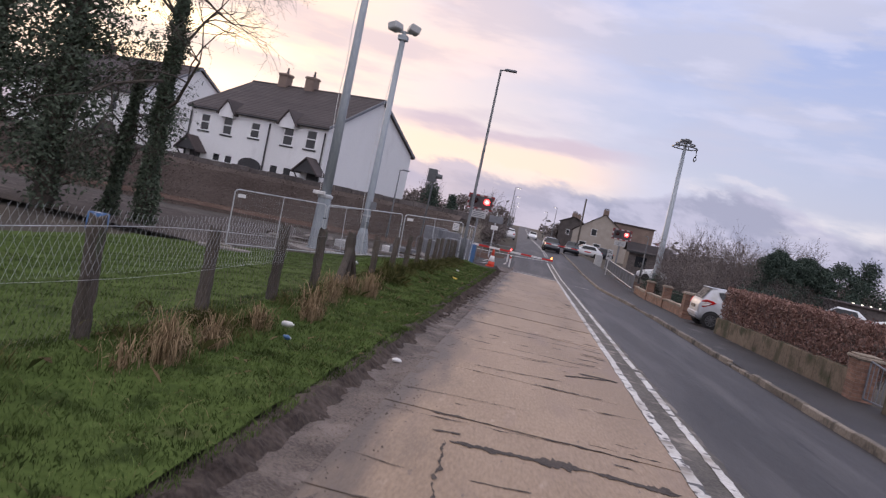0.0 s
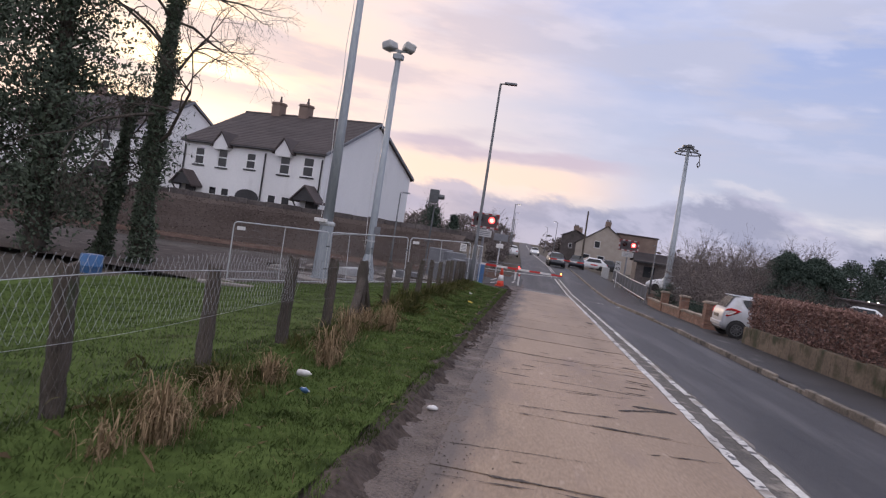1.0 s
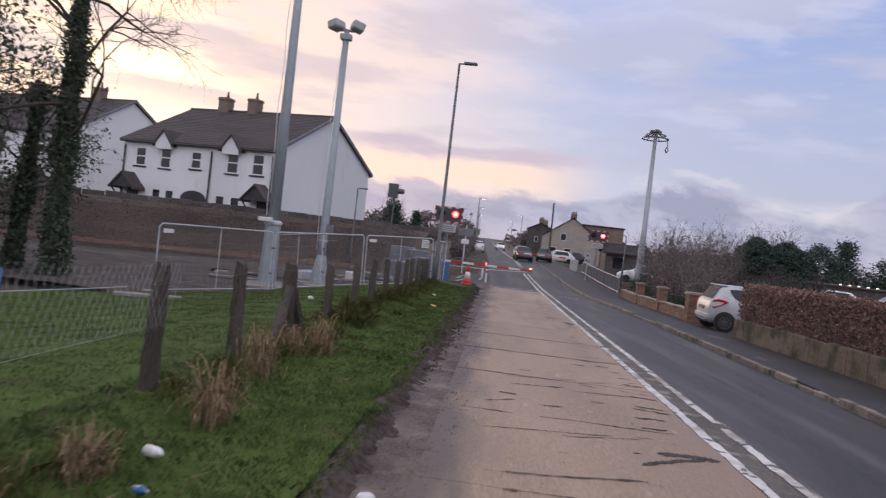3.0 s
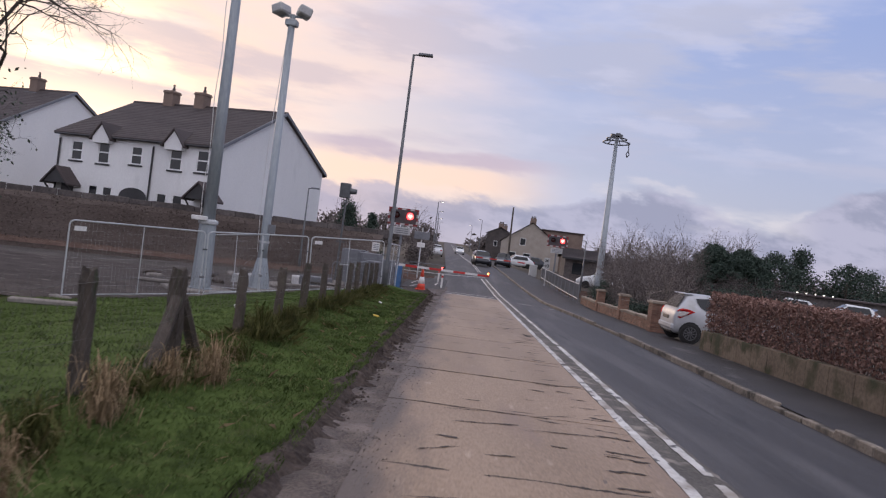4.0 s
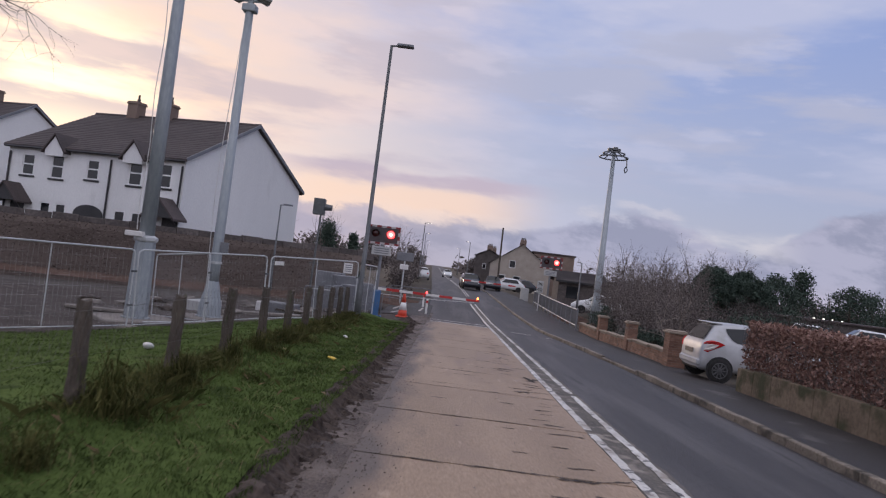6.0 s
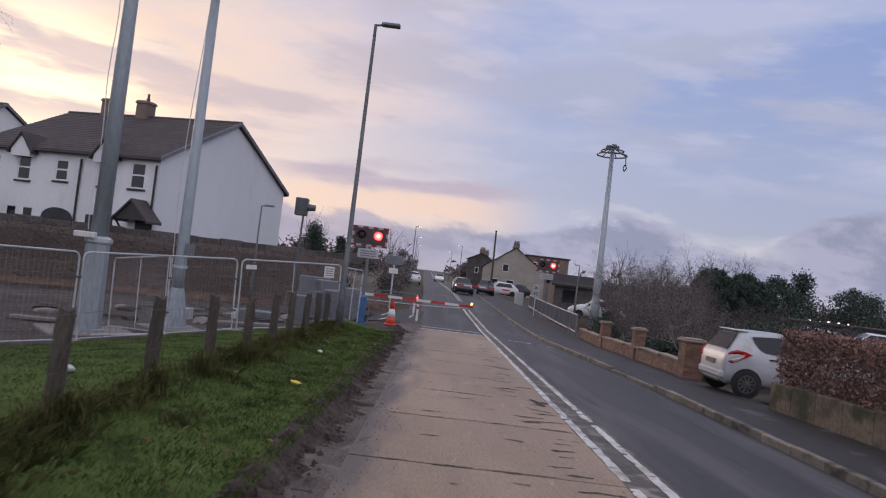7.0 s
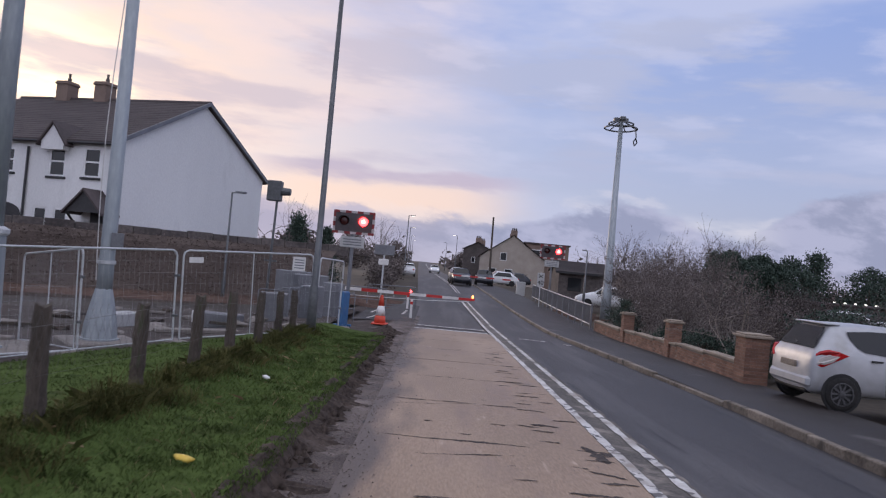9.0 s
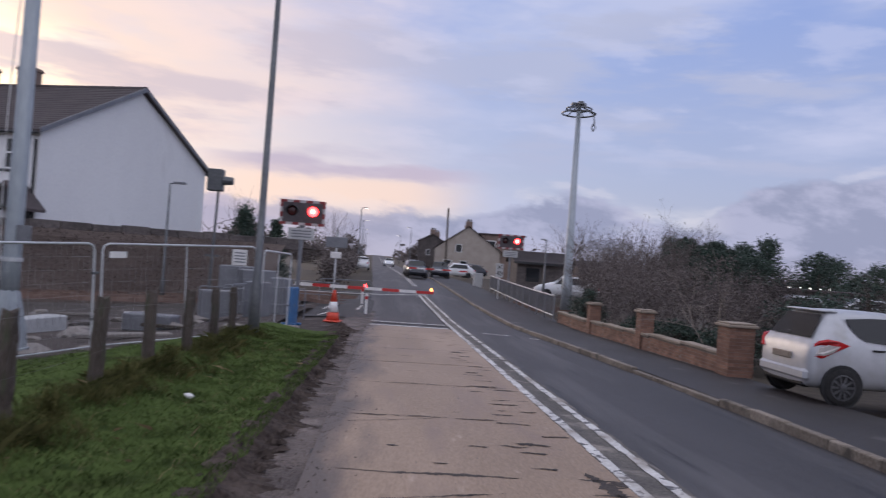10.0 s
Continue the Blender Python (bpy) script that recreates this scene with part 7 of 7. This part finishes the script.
for i, (x, y, h, r) in enumerate([(34, 84, 5.0, 3.0), (38.5, 88, 6.0, 3.4), (43, 86, 5.0, 3.0), (49, 92, 4.6, 3.2), (29, 90, 5.5, 2.5), (56, 95, 4.4, 3.4)]):
    dense_tree("distant_conifer", x, y, h, r, 6000, 0.13, CONIFER, "distant dark evergreen tree", 100 + i, 0.05, i % 3 == 1)
for i, (x, y, h, r) in enumerate([(-9.5, 62, 4.6, 1.5), (-8.2, 66, 4.0, 1.4), (-10.8, 68, 5.0, 1.5)]):
    dense_tree("small_conifer", x, y, h, r, 3500, 0.09, CONIFER, "small dark conifer behind the bank", 110 + i, 0.1, True)
for i, (x, y, h) in enumerate([(-11.5, 64, 6.5), (-5.5, 84, 5.5), (-6.5, 90, 6.5), (-7.2, 104, 6.0), (6.5, 130, 4.0), (-8, 120, 6)]):
    bare_bush("bare_tree", x, y, h, 1.0, 4, "small bare winter tree by the road", 120 + i)
for i, (x, y, h, r) in enumerate([(5.5, 165, 4.5, 3), (9, 150, 4.0, 3), (-9, 160, 5, 3.4), (14, 170, 5, 4), (-14, 130, 5, 4), (-16, 95, 4, 3)]):
    dense_tree("far_tree", x, y, h, r, 2500, 0.22, SHRUB, "distant brown winter tree", 130 + i, 0.05)

# hedge line and wood on the horizon
rng = np.random.default_rng(61)
pts = []
for _ in range(26000):
    a = rng.uniform(-75, 75)
    d = rng.uniform(230, 330)
    x, y = d * math.sin(radians(a)), d * math.cos(radians(a))
    if abs(x - road_x(y)) < 6:
        continue
    pts.append((x, y, road_z(y) - 0.3 + abs(rng.normal()) * (2.0 + 1.4 * noise.noise((x * 0.03, y * 0.03, 0)))))
tagged(leaves("far_woods", pts, 0.9, SHRUB, None, rng), "distant brown hedges and woods", "woods", kind="stuff")

# ---- ivy-clad trees beside the railway ----
def ivy_tree(x, y, height, lean, r0, seed, label, ivy_n, crown_n, crown_low, limbs_n=7):
    r = np.random.default_rng(seed)
    t = thing("ivy_tree", (x, y, ground_z(x, y)), label, "tree")
    segs, trunk = [], []
    p, rad = Vector((0, 0, -0.2)), r0
    N = 12
    for k in range(N):
        q = p + Vector((lean[0] * height / N + r.normal() * 0.06, lean[1] * height / N + r.normal() * 0.06, height / N))
        segs.append((p.copy(), q.copy(), rad, rad * 0.93))
        trunk.append((p.copy(), q.copy(), rad))
        if k >= 3:
            for _ in range(limbs_n // 4 + (1 if k > 5 else 0)):
                a = r.uniform(0, 2 * math.pi)
                grow(r, q, (math.cos(a), math.sin(a), r.uniform(0.1, 0.7)), height * r.uniform(0.15, 0.28), rad * 0.33, 3, segs, 0.03, 0.65, 3, 0.45, 0.66)
        p, rad = q, rad * 0.93
    v, f = limbs(segs, 5)
    raw("trunk", v, f, BARK, t)
    pts = []
    for _ in range(ivy_n):
        a, b, rr = trunk[int(r.integers(0, N))]
        u = r.uniform()
        c = a + (b - a) * u
        ang = r.uniform(0, 2 * math.pi)
        d = rr + abs(r.normal()) * (0.10 + 0.06 * math.sin(c.z * 2.1 + seed))
        pts.append(c + Vector((d * math.cos(ang), d * math.sin(ang), r.normal() * 0.1)))
    ends = [s[1] for s in segs if s[1].z > crown_low]
    if crown_n:
        near_ends = ends
        for i in r.integers(0, len(near_ends), crown_n):
            pts.append(near_ends[i] + Vector(r.normal(size=3)) * 0.16)
    leaves("ivy", pts, 0.07, IVY, t, r)
    return t


ivy_tree(-13.85, 24.0, 13.0, (0.0, 0.0), 0.27, 201, "tall ivy-clad tree with bare spreading limbs", 13000, 0, 3.0)
ivy_tree(-15.5, 24.4, 6.0, (0.03, 0.0), 0.20, 203, "slim tree stem wrapped in dark ivy", 7000, 1500, 2.0, 4)


def leafy_ivy(x, y, height, radius, n, seed, label, size=0.085, low=0.10):
    """A trunk hidden by big uneven clumps of ivy leaves, open between them."""
    r = np.random.default_rng(seed)
    t = thing("ivy_tree", (x, y, ground_z(x, y)), label, "tree")
    segs = [((0, 0, -0.2), (0.1, 0, height * 0.45), 0.36, 0.28), ((0.1, 0, height * 0.45), (0, 0.1, height), 0.28, 0.08)]
    pts = []
    K = 150
    for k in range(K):
        u = r.uniform(low, 1.0)
        a, d = r.uniform(0, 2 * math.pi), radius * r.uniform(0.1, 1.0) * (0.5 + 0.5 * math.sin(math.pi * min(1, u * 1.3)))
        c = Vector((d * math.cos(a), d * math.sin(a), u * height))
        segs.append(((0.05, 0, max(0.4, c.z - 0.7)), tuple(c), 0.05, 0.012))
        s = r.uniform(0.25, 0.62)
        m = int(n / K)
        off = r.normal(size=(m, 3)) * s * (1, 1, 0.8)
        pts += [c + Vector(o) for o in off]
    for _ in range(n // 4):
        z = r.uniform(0, height)
        a, d = r.uniform(0, 2 * math.pi), 0.3 + abs(r.normal()) * 0.22
        pts.append(Vector((d * math.cos(a), d * math.sin(a), z)))
    v, f = limbs(segs, 6)
    raw("trunk", v, f, BARK, t)
    leaves("ivy", pts, size, IVY, t, r)
    return t


leafy_ivy(-16.6, 22.4, 12.5, 2.3, 18000, 211, "tall tree thick with dark hanging ivy")
leafy_ivy(-19.9, 22.8, 11.5, 2.6, 9000, 212, "tall tree with loose open ivy foliage", 0.12, 0.22)

# a brown hedge on the west side behind the crossing
rng = np.random.default_rng(71)
pts = []
for _ in range(24000):
    y = rng.uniform(57, 112)
    pts.append((road_x(y) - 5.3 + rng.normal() * 0.35, y, road_z(y) + rng.uniform(0, 1) ** 0.6 * (1.7 + 0.5 * noise.noise((0, y * 0.2, 1)))))
tagged(leaves("roadside_hedge", pts, 0.09, SHRUB, None, rng), "brown leafless hedge beside the far road", "hedge", kind="stuff")

far_car(11.4, 63.5, 80, CAR_WHITE, "white car parked behind the mast", "off")
# parked cars and a lit shed far over on the east side
far_car(24.0, 58.0, 70, CAR_WHITE, "white car parked beyond the gardens", "off")
far_car(29.5, 60.0, 75, CAR_WHITE, "pale car parked beyond the gardens", "off")
shed = thing("lit_shed", (27.0, 66.0, ground_z(27, 66)), "long dark shed with small white lamps", "shed", rz=-8)
bm = B()
box(bm, 0, 16, 0, 5, -0.3, 1.7, 0.03)
part("wall", bm, STONE_DARK, shed)
bm = B()
box(bm, -0.3, 16.3, -0.3, 5.3, 1.7, 1.85, 0.02)
part("roof", bm, SLATE, shed)
for k in range(5):
    bm = B()
    box(bm, 1.0 + 0.7 * k, 1.15 + 0.7 * k, -0.36, -0.3, 1.9, 1.96)
    part("lamp", bm, LAMP_WHITE, shed)

# blue drum at the field's edge
bm = B()
lathe(bm, [(0.30, 0), (0.32, 0.03), (0.32, 0.2), (0.335, 0.22), (0.32, 0.24), (0.32, 0.52), (0.30, 0.55)], 16)
ob = part("blue_drum", bm, BLUE, None, "", True)
ob.matrix_basis = pose(-13.3, 20.6, ground_z(-13.3, 20.6) - 0.16, 0, 0, 0)
tagged(ob, "blue plastic drum standing at the field's edge", "drum")
